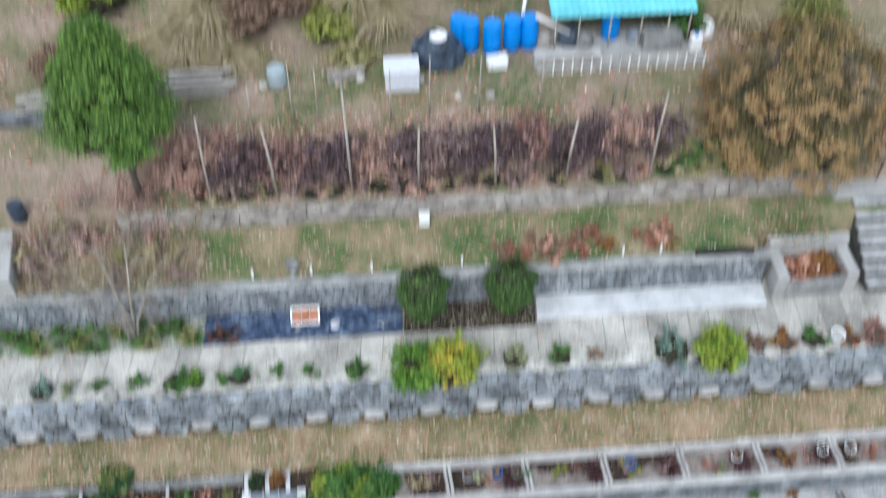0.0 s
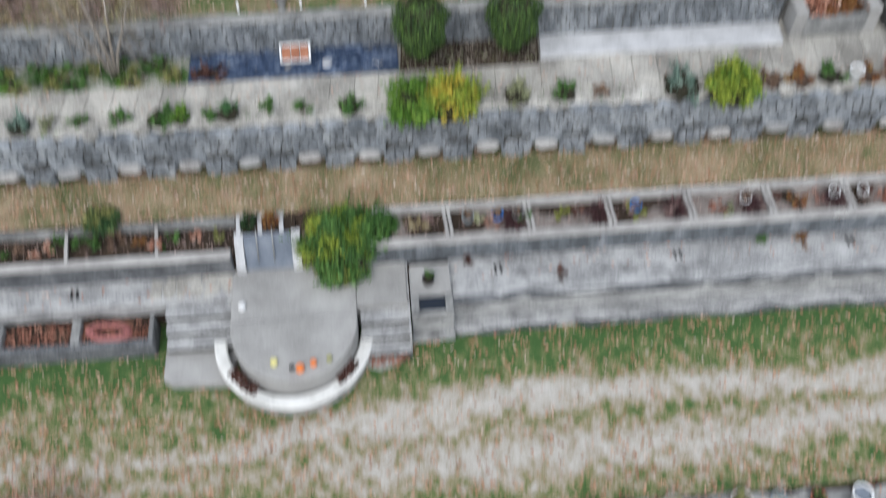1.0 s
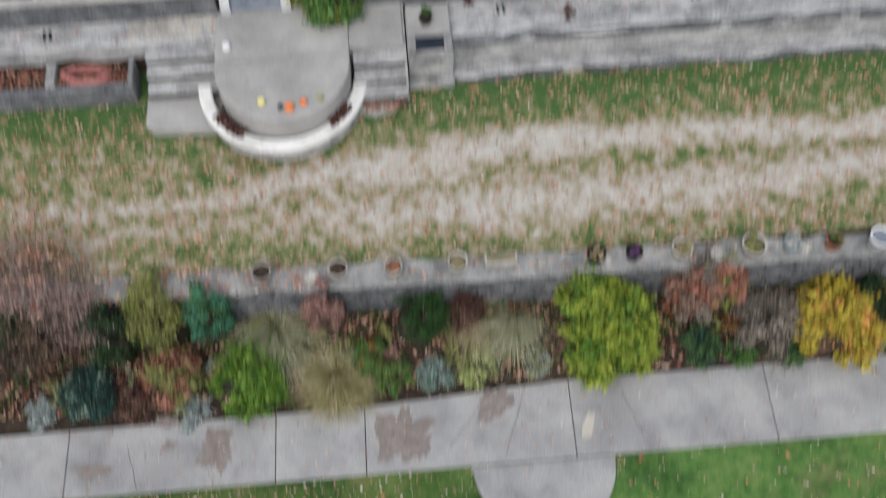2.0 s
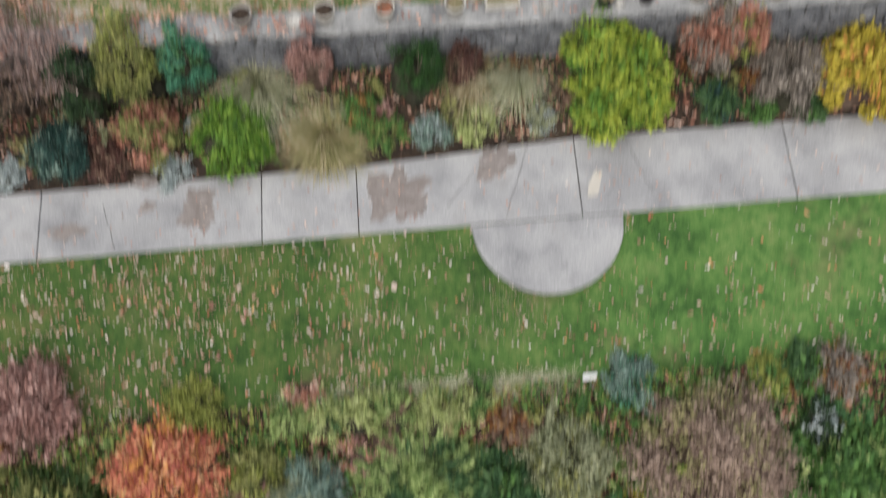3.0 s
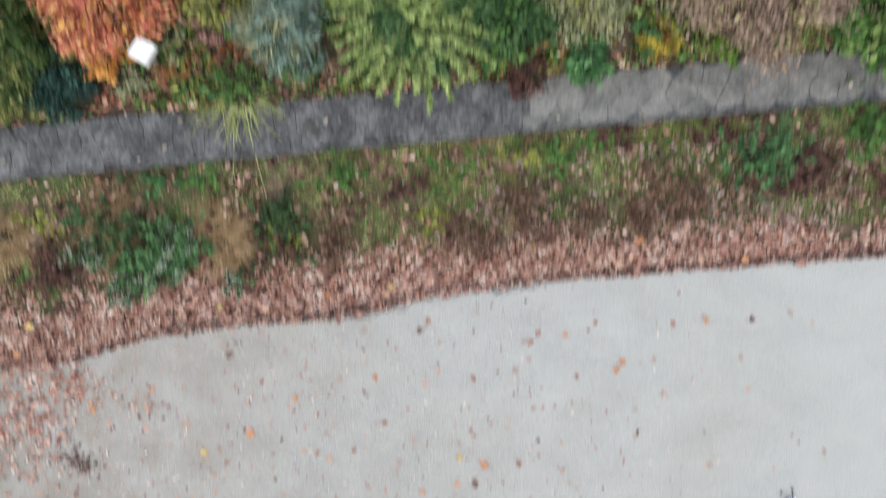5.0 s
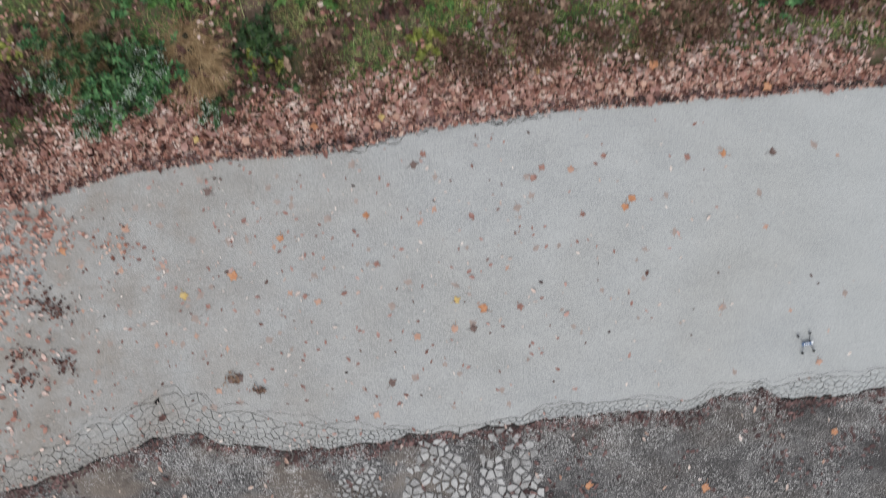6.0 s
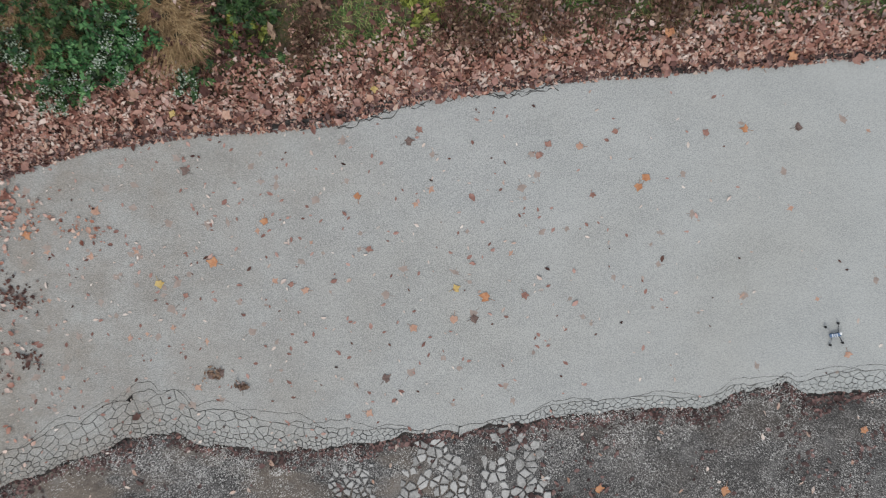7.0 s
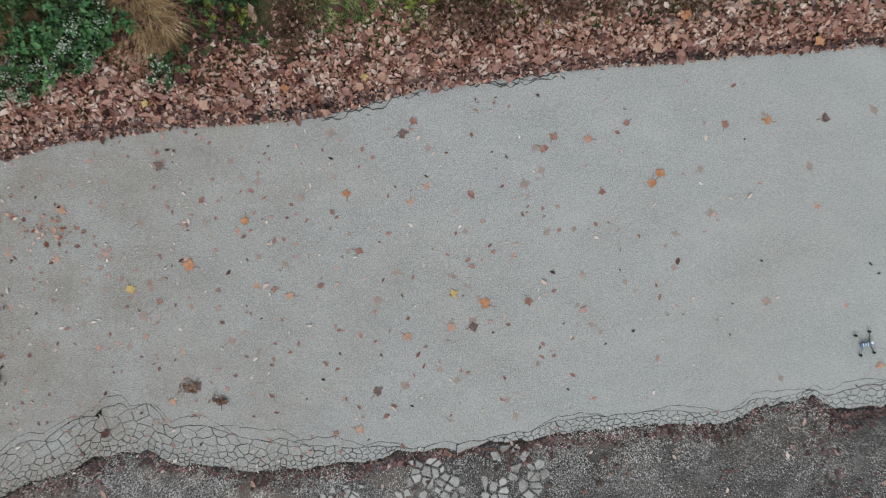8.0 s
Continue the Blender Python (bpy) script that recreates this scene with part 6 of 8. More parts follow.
while u < 12.5:
    w = 0.52 + rq.uniform(-0.04, 0.04)
    lo, hi = 21.5 + rq.uniform(-0.04, 0.02), 22.28 if u < 2 else 22.8
    o = upath.location
    out = [at(u + 0.004, lo), at(u + w - 0.004, lo), at(u + w - 0.004, hi), at(u + 0.004, hi)]
    part("flagstone", slab_bm([(p.x - o.x, p.y - o.y) for p in out], 0.03 + rq.uniform(0, 0.008), -0.03, 0.006), M_UPPATH, upath)
    u += w
slab = part("pale_slab", run_box(1.97, 7.45, 22.42, 23.12, 7.0, 7.16, 0.02, 0.004, 41), M_BLEACHED)
tagged(slab, "long pale concrete slab at the wall foot", "slab", kind="structure")
soil_bed = part("evergreen_bed", run_box(-1.15, 1.93, 22.3, 23.12, 6.95, 7.12, 0.03, 0.01, 43), M_SOIL)
tagged(soil_bed, "bare dark soil bed under the clipped evergreens", "garden bed", kind="structure")
pond = holder("lined_bed", at(-3.5, 22.72, 7.06), TURN)
tagged(pond, "shallow bed lined with crumpled blue tarpaulin", "garden bed")
bm = bmesh.new()
bmesh.ops.create_grid(bm, x_segments=60, y_segments=8, size=0.5)
for w in bm.verts:
    w.co = Vector((w.co.x * 4.6, w.co.y * 0.82, 0.08 + 0.12 * noise.fractal(Vector((w.co.x * 14, w.co.y * 3, 0)), 1, 2, 4)))
r_ = bmesh.ops.extrude_face_region(bm, geom=bm.faces[:])
bmesh.ops.translate(bm, verts=[q for q in r_["geom"] if isinstance(q, bmesh.types.BMVert)], vec=(0, 0, -0.1))
bmesh.ops.recalc_face_normals(bm, faces=bm.faces)
part("tarpaulin", bm, M_TARP, pond)
for y in (-0.41, 0.41):
    part("rolled_edge", tube([(-2.3 + 0.23 * k, y + 0.02 * noise.noise(Vector((k * 0.9, y, 0))), 0.1 + 0.03 * noise.noise(Vector((k * 0.7, y, 3)))) for k in range(21)], 0.03, 6), M_TARP, pond)
tray = holder("clay_tray", at(-3.45, 22.8, 7.34), TURN)
tray.rotation_euler = (radians(38), 0, radians(TURN))
tagged(tray, "white rimmed tray with reddish clay tiles leaning on the wall", "tray")
part("bed", box_bm(0, 0, 0, 0.66, 0.36, 0.04, 0, 0.01), M_WHITEPLASTIC, tray)
for x, y, sx, sy in ((-0.32, 0, 0.04, 0.4), (0.32, 0, 0.04, 0.4), (0, 0.18, 0.68, 0.04), (0, -0.18, 0.68, 0.04)):
    part("rim", box_bm(x, y, 0.05, sx, sy, 0.09, 0, 0.01), M_WHITEPLASTIC, tray)
for x in (-0.22, 0, 0.22):
    part("tile", box_bm(x * 0.9, 0, 0.04, 0.18, 0.3, 0.05, 0, 0.01), M_TERRACOTTA, tray)


L_THUJA = leaf_set("evergreen_scales", (0.022, 0.055, 0.01), (0.08, 0.155, 0.028), (0.17, 0.28, 0.06))


def cedar(u, v, z, r, h, label):
    """A clipped evergreen, broad above and narrow at the foot."""
    rng = np.random.default_rng(int(abs(u * 41)) + 8)
    top = holder("clipped_evergreen", at(u, v, z))
    n = 4200
    t, a = rng.uniform(0, 1, n) ** 0.8, rng.uniform(0, 2 * math.pi, n)
    rad = r * np.interp(t, [0, 0.15, 0.45, 0.75, 0.92, 1], [0.16, 0.45, 0.85, 1.0, 0.8, 0.15]) * rng.uniform(0.8, 1.05, n)
    rad *= 1 + 0.12 * np.sin(a * 5 + t * 9)
    p = np.stack([np.cos(a) * rad, np.sin(a) * rad, 0.2 + t * h], 1)
    nr = unit(np.stack([np.cos(a), np.sin(a), t * 0.9], 1) + 0.5 * rng.normal(size=(n, 3)))
    vv, ff = leaf_cards(p, nr, np.full(n, 0.085), 0.4, rng, np.tile([0, 0, 1.0], (n, 1)))
    part("foliage", np_mesh("foliage", vv, ff), L_CEDAR, top)
    vv, ff = leaf_cards(p[:700] * np.array([1.03, 1.03, 1.01]), nr[:700], np.full(700, 0.08), 0.4, rng, np.tile([0, 0, 1.0], (700, 1)))
    tagged(part("lighter_tip", np_mesh("lighter_tip", vv, ff), L_THUJA, top), kind="stuff")
    # dark core: shade inside the clipped crown is put into its colour
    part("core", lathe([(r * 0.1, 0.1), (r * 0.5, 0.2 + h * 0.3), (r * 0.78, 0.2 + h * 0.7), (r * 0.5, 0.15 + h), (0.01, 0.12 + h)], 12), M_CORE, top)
    part("trunk", tube([(0, 0, -0.05), (0.01, 0, 0.3), (0, 0, 0.6)], (0.05, 0.04, 0.03), 8), M_BARK, top)
    return tagged(top, label, "evergreen")


cedar(-0.68, 22.55, 7.06, 0.6, 1.5, "dark green clipped evergreen before the wall")
cedar(1.32, 22.62, 7.06, 0.58, 1.45, "dark green clipped evergreen beside the pale slab")


def bare_tree(u, v, z, r, h, label, trunks=6, twigs=150):
    """Several slender trunks that fan out into a wide haze of fine bare twigs."""
    rng = np.random.default_rng(int(abs(u * 37)) + 2)
    top = holder("bare_tree", at(u, v, z))
    ends = []
    for k in range(trunks):
        a = 2 * math.pi * k / trunks + rng.normal() * 0.3
        way = Vector((math.cos(a), math.sin(a), 0))
        pts = [Vector((0, 0, -0.05)) + way * 0.04, way * r * 0.16 + Vector((0, 0, h * 0.28)), way * r * 0.42 + Vector((0, 0, h * 0.62)), way * r * 0.6 + Vector((0, 0, h * 0.9))]
        part("trunk", tube(pts, (0.04, 0.033, 0.02, 0.008), 7), M_POLE, top)
        ends += [(pts[1].lerp(pts[2], s), way) for s in (0.2, 0.5, 0.8, 1.0)] + [(pts[2].lerp(pts[3], s), way) for s in (0.35, 0.7, 1.0)]
    bm = bmesh.new()
    for k in range(twigs):
        p, way = ends[rng.integers(0, len(ends))]
        e = p + Vector(rng.normal(size=3)) * r * 0.3 + way * r * 0.28 + Vector((0, 0, h * 0.06))
        e.z = min(max(e.z, h * 0.3), h * 1.05)
        add_tube(bm, (p, p.lerp(e, 0.5) + Vector(rng.normal(size=3)) * 0.04, e), (0.008, 0.005, 0.002), 3)
        q = p.lerp(e, 0.6)
        add_tube(bm, (q, q + Vector(rng.normal(size=3)) * r * 0.14), (0.004, 0.002), 3)
    tagged(part("twig", bm, M_POLE, top), kind="stuff")
    return tagged(top, label, "tree")


bare_tree(-7.4, 22.72, 7.06, 1.5, 2.5, "pale bare tree with several slender trunks before the wall")
litter_strip = [(-10.6 + 0.2 * k, 22.42 + 0.13 * (k * 5 % 6)) for k in range(24)]
for k, (u, v) in enumerate(litter_strip):
    grass_clump(u, v, 7.06, 0.3, 0.16, (L_GREEN, L_BRIGHT, L_TANGREEN, L_GREEN)[k % 4], "low green grass tuft at the wall foot", 130, 0.8, "grass_tuft", 0.014)
for k in range(16):
    shrub(-10.5 + k * 0.29 + rq.uniform(-0.1, 0.1), 22.72 + rq.uniform(-0.25, 0.25), 7.06, rq.uniform(0.16, 0.26), rq.uniform(0.12, 0.25), L_GREEN if k % 3 else L_OLIVE, "low green tuft at the wall foot", "grass_tuft", 0.07, n=160, clumps=5, category="weeds")
EDGE = [(-9.12, 0.32, 0.4, L_BLUE), (-7.9, 0.2, 0.25, L_GREEN), (-7.0, 0.26, 0.35, L_GREEN), (-6.2, 0.35, 0.3, L_GREEN), (-5.75, 0.3, 0.25, L_BRIGHT), (-5.15, 0.2, 0.2, L_GREEN), (-4.75, 0.3, 0.35, L_EMERALD), (-3.9, 0.22, 0.4, L_GREEN), (-3.2, 0.24, 0.25, L_GREEN),
        (-2.2, 0.3, 0.35, L_GREEN), (1.4, 0.36, 0.4, L_GREY), (2.45, 0.3, 0.35, L_GREEN), (5.0, 0.55, 0.35, L_BLUE), (7.0, 0.3, 0.3, L_BROWN), (7.6, 0.35, 0.3, L_RED), (8.3, 0.35, 0.35, L_GREEN), (9.1, 0.3, 0.3, L_RED), (3.2, 0.2, 0.2, L_BROWN), (-8.5, 0.25, 0.25, L_GREY), (9.8, 0.4, 0.4, L_PINKISH)]
for u, r, h, m in EDGE:
    shrub(u, 21.3, 7.04, r, h, m, "small rockery plant on the white gravel", "rockery_plant", 0.06, n=420, clumps=8, category="plant")
shrub(-0.85, 21.15, 7.0, 0.62, 0.75, L_BRIGHT, "fresh green shrub at the wall edge", size=0.09)
shrub(-0.05, 21.15, 7.0, 0.68, 0.8, L_YELLOWGREEN, "yellowing shrub at the wall edge", size=0.09, mat2=L_YELLOW)
shrub(6.05, 21.1, 7.0, 0.66, 0.75, L_YELLOWGREEN, "rounded yellow-green shrub at the wall edge", size=0.08, mat2=L_BRIGHT)
pot(8.8, 21.25, 7.04, 0.16, 0.32, M_WHITEPLASTIC, M_WHITEGRAVEL, "white plastic bucket among the plants", name="bucket")
for u, v, r in ((-6.5, 21.08, 0.16), (-7.6, 21.05, 0.2), (0.4, 21.05, 0.13), (2.2, 21.05, 0.14), (5.3, 21.1, 0.2), (7.3, 21.1, 0.22), (8.4, 21.05, 0.18), (-3.0, 21.05, 0.13), (4.4, 21.1, 0.12)):
    stone(u, v, 7.0, r, "pale flat rockery stone on the gravel", M_WHITEGRAVEL)

# raised bed and steps at the east end
rb = holder("raised_bed", at(8.57, 23.13, 7.06), TURN)
tagged(rb, "square grey stone raised bed full of brown leaves", "raised bed")
for x, y, sx, sy, h in ((-0.84, -0.02, 0.28, 0.92, 0.72), (0.84, -0.02, 0.28, 0.92, 0.72), (0, -0.4, 1.4, 0.2, 0.5), (0, 0.5, 1.96, 0.22, 1.0)):
    part("wall", box_bm(x, y, h / 2, sx, sy, h, 0, 0.025), M_PATIO if h > 0.6 else M_CAP, rb)
part("soil", box_bm(0, 0.04, 0.2, 1.4, 0.7, 0.4, 0, 0), M_SOIL, rb)
shrub(8.75, 23.15, 7.44, 0.5, 0.3, L_RED, "heap of rust-brown leaves in the raised bed", "leaf_heap", 0.1, category="leaves", n=900)
shrub(8.25, 23.15, 7.44, 0.45, 0.28, L_LITTER, "heap of brown leaves in the raised bed", "leaf_heap", 0.1, category="leaves", n=500)
flight("steps_upper", 9.7, 11.3, 24.6, 8.4, 7, "broad worn concrete steps up to the next terrace")
lt = part("landing_upper", slab_bm([tuple(at(a, b).xy) for a, b in ((9.3, 24.55), (11.6, 24.55), (11.6, 26.2), (8.9, 25.6))], 8.62, 8.1, 0.02), M_PATIO)
tagged(lt, "grey concrete landing above the steps", "landing", kind="structure")
rail = holder("handrail", at(10.35, 24.9, 8.6), TURN)
tagged(rail, "black metal handrail beside the steps", "handrail")
for k in range(5):
    part("post", tube([(0, 0.35 * k, 0), (0, 0.35 * k, 0.95)], 0.022, 6), M_BLACK, rail)
part("top_rail", tube([(0, -0.1, 0.95), (0, 1.5, 0.95)], 0.028, 6), M_BLACK, rail)
part("middle_rail", tube([(0, -0.05, 0.5), (0, 1.45, 0.5)], 0.018, 6), M_BLACK, rail)
beam = part("timber_beam", box_bm(0, 0, 0.06, 1.4, 0.1, 0.12, 0, 0.01), M_BLACK)
beam.matrix_world = Matrix.Translation(at(6.4, 23.3, 8.05)) @ Matrix.Rotation(radians(TURN), 4, "Z")
tagged(beam, "dark timber beam lying on the wall", "beam")
cab = holder("black_bin", at(9.05, 25.2, 8.45), TURN)
part("body", box_bm(0, 0, 0.35, 0.42, 0.4, 0.7, 0, 0.03), M_BLACK, cab)
part("lid", box_bm(0, 0, 0.73, 0.46, 0.44, 0.06, 0, 0.02), M_BLACK, cab)
tagged(cab, "black plastic bin at the wall end", "bin")

# ---- scraps and rubble ----
for u, v, r in ((-2.75, 22.62, 0.12), (-1.7, 22.5, 0.09)):
    ob = stone(u, v, 7.12, r, "crumpled white scrap on the blue tarpaulin", M_BLEACHED, "plastic_scrap", 0.35)
    ob["category"] = "scrap"
for u in (-5.5, -5.2):
    shrub(u, 22.5, 7.08, 0.3, 0.1, L_DARKLITTER, "heap of rusty brown leaves on the tarpaulin", "leaf_heap", 0.09, n=260, clumps=7, category="leaf heap")

# ---- upper lawn and vine row ----
wb = holder("white_box", at(-0.7, 24.6, 8.34), TURN)
part("body", box_bm(0, 0, 0.13, 0.24, 0.2, 0.26, 0, 0.01), M_WHITEPLASTIC, wb)
part("lid", box_bm(0, 0, 0.275, 0.26, 0.22, 0.03, 0, 0.008), M_WHITEPLASTIC, wb)
tagged(wb, "small white box against the rubble wall", "box")
urn = holder("stone_urn", at(-3.72, 23.5, 8.02))
part("foot", lathe([(0.09, 0), (0.09, 0.04), (0.04, 0.09), (0.04, 0.16)], 14), M_CAP, urn)
part("bowl", lathe([(0.04, 0.15), (0.1, 0.2), (0.16, 0.34), (0.17, 0.37), (0.14, 0.37), (0.08, 0.26), (0.001, 0.25)], 16), M_CAP, urn)
tagged(urn, "small grey stone urn on the wall edge", "urn")
for u in (-4.65, -3.3, -1.9, 0.2, 4.0, 4.9):
    st = part("marker_stake", box_bm(0, 0, 0.11, 0.05, 0.03, 0.3, 0, 0.004), M_WHITEPLASTIC)
    st.location = at(u, 23.48, 8.02)
    tagged(st, "short white marker stake on the lawn edge", "stake", "lawn stakes")
for u, v, r, m in ((1.1, 23.75, 0.35, L_BROWN), (1.85, 23.8, 0.4, L_BROWN), (2.55, 23.75, 0.4, L_BROWN), (3.15, 23.95, 0.38, L_BROWN), (4.8, 23.9, 0.35, L_BROWN), (1.5, 23.72, 0.4, L_TERRA), (2.2, 23.68, 0.45, L_LITTER), (2.9, 23.7, 0.42, L_TERRA), (3.5, 23.85, 0.36, L_RED), (3.4, 24.15, 0.3, L_TERRA), (4.55, 23.8, 0.34, L_TERRA), (5.0, 24.05, 0.36, L_LITTER), (5.1, 23.75, 0.3, L_RED)):
    shrub(u, v, ground_height(v), r, 0.14, m, "patch of russet dying perennials on the lawn", "perennial_patch", 0.07, n=330, clumps=7, category="plant", core=False)
for k in range(5):
    u = -10.4 + 0.9 * k
    shrub(u, 24.5 + rq.uniform(-0.7, 0.2), 8.3, rq.uniform(0.25, 0.5), rq.uniform(0.2, 0.45), [L_STRAW, L_TWIGLEAF, L_BANK, L_TANGREEN][k % 4], "dry overgrown weeds on the terrace", "weed_clump", 0.08, n=380, clumps=7, category="weeds", core=False)


L_PURPLE = leaf_set("withered_purple_leaves", (0.022, 0.013, 0.02), (0.07, 0.045, 0.055), (0.3, 0.21, 0.215))


def pole(u, v, z, h, lean, r, label, mat):
    p = part("vine_pole", tube([(0, 0, -0.1), (lean * 0.3, 0.01, h * 0.5), (lean, 0, h)], (r, r * 0.9, r * 0.7), 8), mat)
    p.location = at(u, v, z)
    return tagged(p, label, "pole", "vine poles")


for u, h, lean in ((-5.7, 2.6, 0.1), (-4.15, 2.3, -0.1), (-2.4, 3.2, 0.0), (-0.83, 2.0, 0.05), (1.0, 1.9, -0.1), (2.68, 2.0, 0.12), (4.7, 2.6, 0.05)):
    pole(u, 25.08, 8.93, h, lean, 0.035, "tall pale wooden vine pole", M_POLE)
for u, h in ((-4.9, 1.4), (-3.3, 1.6), (-1.55, 1.5), (0.6, 1.8), (2.1, 1.6), (3.9, 2.0), (4.2, 2.2), (-3.9, 1.9), (-0.6, 1.8)):
    pole(u, 26.9, 9.65, h, 0.04, 0.022, "thin weathered vine pole", M_WOOD if u > 0 else M_POLE)
for k in range(15):
    u = -5.6 + 0.75 * k
    bare_bush(u, 25.75 + 0.1 * math.sin(k * 2.1), 9.2, 0.85, 0.72 + 0.035 * k, "tangled vine with withered dark purple leaves", 34, 0.011, "grape_vine", [L_PURPLE, L_PURPLE, L_PINKISH, L_PURPLE, L_PURPLE, L_SALMON, L_PURPLE, L_MAUVE][k % 8], 1150, leaf=0.085)
for k in range(13):
    bare_bush(-5.3 + 0.77 * k, 25.4 + 0.08 * math.sin(k * 1.7), 9.0, 0.6, 0.7, "low vine shoots with withered pinkish leaves", 22, 0.01, "grape_vine", [L_MAUVE, L_PURPLE, L_TWIGLEAF][k % 3], 420)
for u, v, h in ((-6.6, 25.6, 0.8), (-6.2, 26.2, 0.7), (-8.6, 25.2, 0.6), (-9.6, 24.9, 0.6), (-7.6, 25.1, 0.7), (-7.0, 25.2, 0.6)):
    bare_bush(u, v, ground_height(v), 0.75, h, "dry pinkish thicket on the terrace edge", 22, 0.009, leaves=L_BANK if v > 25 else L_STRAW, count=320, mat=M_PALETWIG)
for k in range(8):
    u = -9.7 + 0.5 * k + 0.1 * math.sin(k * 5.0)
    bare_bush(u, 23.5 + 0.12 * math.sin(k * 2.3), 8.0, 0.55, 0.45, "dry brown twigs hanging over the wall edge", 16, 0.006, "dry_twigs", [L_STRAW, L_TWIGLEAF, L_TANGREEN][k % 3], 260, M_PALETWIG)
    bare_bush(u - 0.1, 24.75 + 0.15 * math.sin(k * 1.9), 8.4, 0.7, 0.5, "dry pinkish twigs on the terrace bank", 14, 0.007, "dry_twigs", [L_BANK, L_STRAW, L_TWIGLEAF][k % 3], 380, M_PALETWIG)
shrub(-6.35, 25.95, 9.3, 0.9, 0.75, L_SALMON, "heap of pinkish autumn leaves and twigs", size=0.08, core=False)
shrub(-5.6, 26.2, 9.4, 0.6, 0.5, L_SALMON, "low heap of pinkish autumn leaves", size=0.08, core=False)
for k in range(22):
    shrub(-6.0 + 0.53 * k, 25.2 + rq.uniform(-0.05, 0.15), 8.95, rq.uniform(0.2, 0.4), rq.uniform(0.2, 0.4), [L_BANK, L_STRAW, L_TWIGLEAF, L_TANGREEN, L_MAUVE][k % 5], "dry weeds along the vine row", "weed_clump", 0.08, n=300, clumps=6, category="weeds")


L_LARCH = leaf_set("larch_needles", (0.14, 0.085, 0.034), (0.32, 0.2, 0.088), (0.5, 0.35, 0.185))
# olive inner needles, darkened so their colour carries the shade of the gaps
L_LARCHIN = leaf_set("shaded_inner_larch_needles", (0.045, 0.04, 0.014), (0.13, 0.115, 0.035), (0.26, 0.2, 0.075))


def tree(u, v, z, r, h, base, leaves, label, n, size, aspect, cone, name="tree", core=True, spread=0.0, hang=False, mat2=None, sub=46, tufted=False):
    rng = np.random.default_rng(int(abs(u * 61 + v)) + 4)
    top = holder(name, at(u, v, z))
    bm = bmesh.new()
    add_tube(bm, [(0, 0, -0.15), (0.03, 0, base), (0.0, 0.03, base + h * 0.5), (0, 0, base + h * 0.9)], (0.09, 0.07, 0.045, 0.02), 9)
    tips = []
    for k in range(sub):
        t = (k + 0.5) / sub
        a = k * 2.39996 + rng.normal() * 0.5
        q = r * rng.uniform(0.86, 1.08) * (np.interp(t, [0, 0.1, 0.25, 0.6, 1], [0.8, 0.98, 1.0, 0.76, 0.14]) if cone else np.interp(t, [0, 0.2, 0.5, 0.8, 1], [0.8, 1.0, 1.0, 0.72, 0.12]))
        s = Vector((0, 0, base + h * t * 0.92))
        e = Vector((math.cos(a) * q, math.sin(a) * q, base + h * t + 0.12 * q - (0.25 * q if hang else 0)))
        add_tube(bm, (s, s.lerp(e, 0.5) + Vector((0, 0, 0.1)), e), (0.035, 0.02, 0.006), 5)
        tips.append((np.array(s), np.array(e), q))
    part("trunk", bm, M_BARK, top)
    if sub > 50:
        # dark core: shade behind the outer foliage is painted as its colour
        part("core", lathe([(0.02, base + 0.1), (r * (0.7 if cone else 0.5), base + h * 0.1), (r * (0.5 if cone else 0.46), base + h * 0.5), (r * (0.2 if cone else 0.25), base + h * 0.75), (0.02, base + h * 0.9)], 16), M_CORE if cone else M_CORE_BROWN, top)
    k = rng.integers(0, len(tips), n)
    A, B, Q = np.array([t[0] for t in tips])[k], np.array([t[1] for t in tips])[k], np.array([t[2] for t in tips])[k]
    s = rng.uniform(0.35 if sub < 50 else 0.55, 1.04, n)[:, None] ** 0.6
    p = A + (B - A) * s + rng.normal(size=(n, 3)) * (0.16 + 0.1 * Q if sub < 50 else 0.08 + 0.04 * Q)[:, None] * np.array([1, 1, 0.75])
    if tufted:
        d = unit(B - A)
        w = rng.uniform(0, 1, n)[:, None]
        p = B + d * 0.05 + np.array([0, 0, -0.34]) * w + 0.16 * np.sin(w * 4 + k[:, None]) * np.stack([-d[:, 1], d[:, 0], 0 * d[:, 0]], 1) + rng.normal(size=(n, 3)) * 0.055
        # the rest sit deeper; the larch's darker mat2 paints shade there
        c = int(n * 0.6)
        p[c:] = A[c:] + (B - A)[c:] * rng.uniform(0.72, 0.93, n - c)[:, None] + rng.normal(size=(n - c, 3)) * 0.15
    p[:, 2] = np.maximum(p[:, 2], base * 0.85)
    nr = unit((B - A) + np.array([0, 0, 0.6]) + 0.6 * rng.normal(size=(n, 3)))
    al = np.tile([0, 0, -1.0 if hang else 1.0], (n, 1))
    m = int(n * (0.6 if tufted else 0.75)) if mat2 else n
    if tufted:
        al = al + rng.normal(size=(n, 3))
    vv, ff = leaf_cards(p[:m], nr[:m], np.full(m, size), aspect, rng, al[:m])
    part("crown", np_mesh("crown", vv, ff), leaves, top)
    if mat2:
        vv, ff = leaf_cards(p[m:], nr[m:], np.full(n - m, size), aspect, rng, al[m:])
        part("second_leaves", np_mesh("second_leaves", vv, ff), mat2, top)
    return tagged(top, label, "tree")


tree(-7.36, 25.25, 9.0, 1.25, 3.0, 1.9, L_THUJA, "dense green conical evergreen tree", 30000, 0.1, 0.4, True, "evergreen_tree", mat2=L_BRIGHT, sub=190)
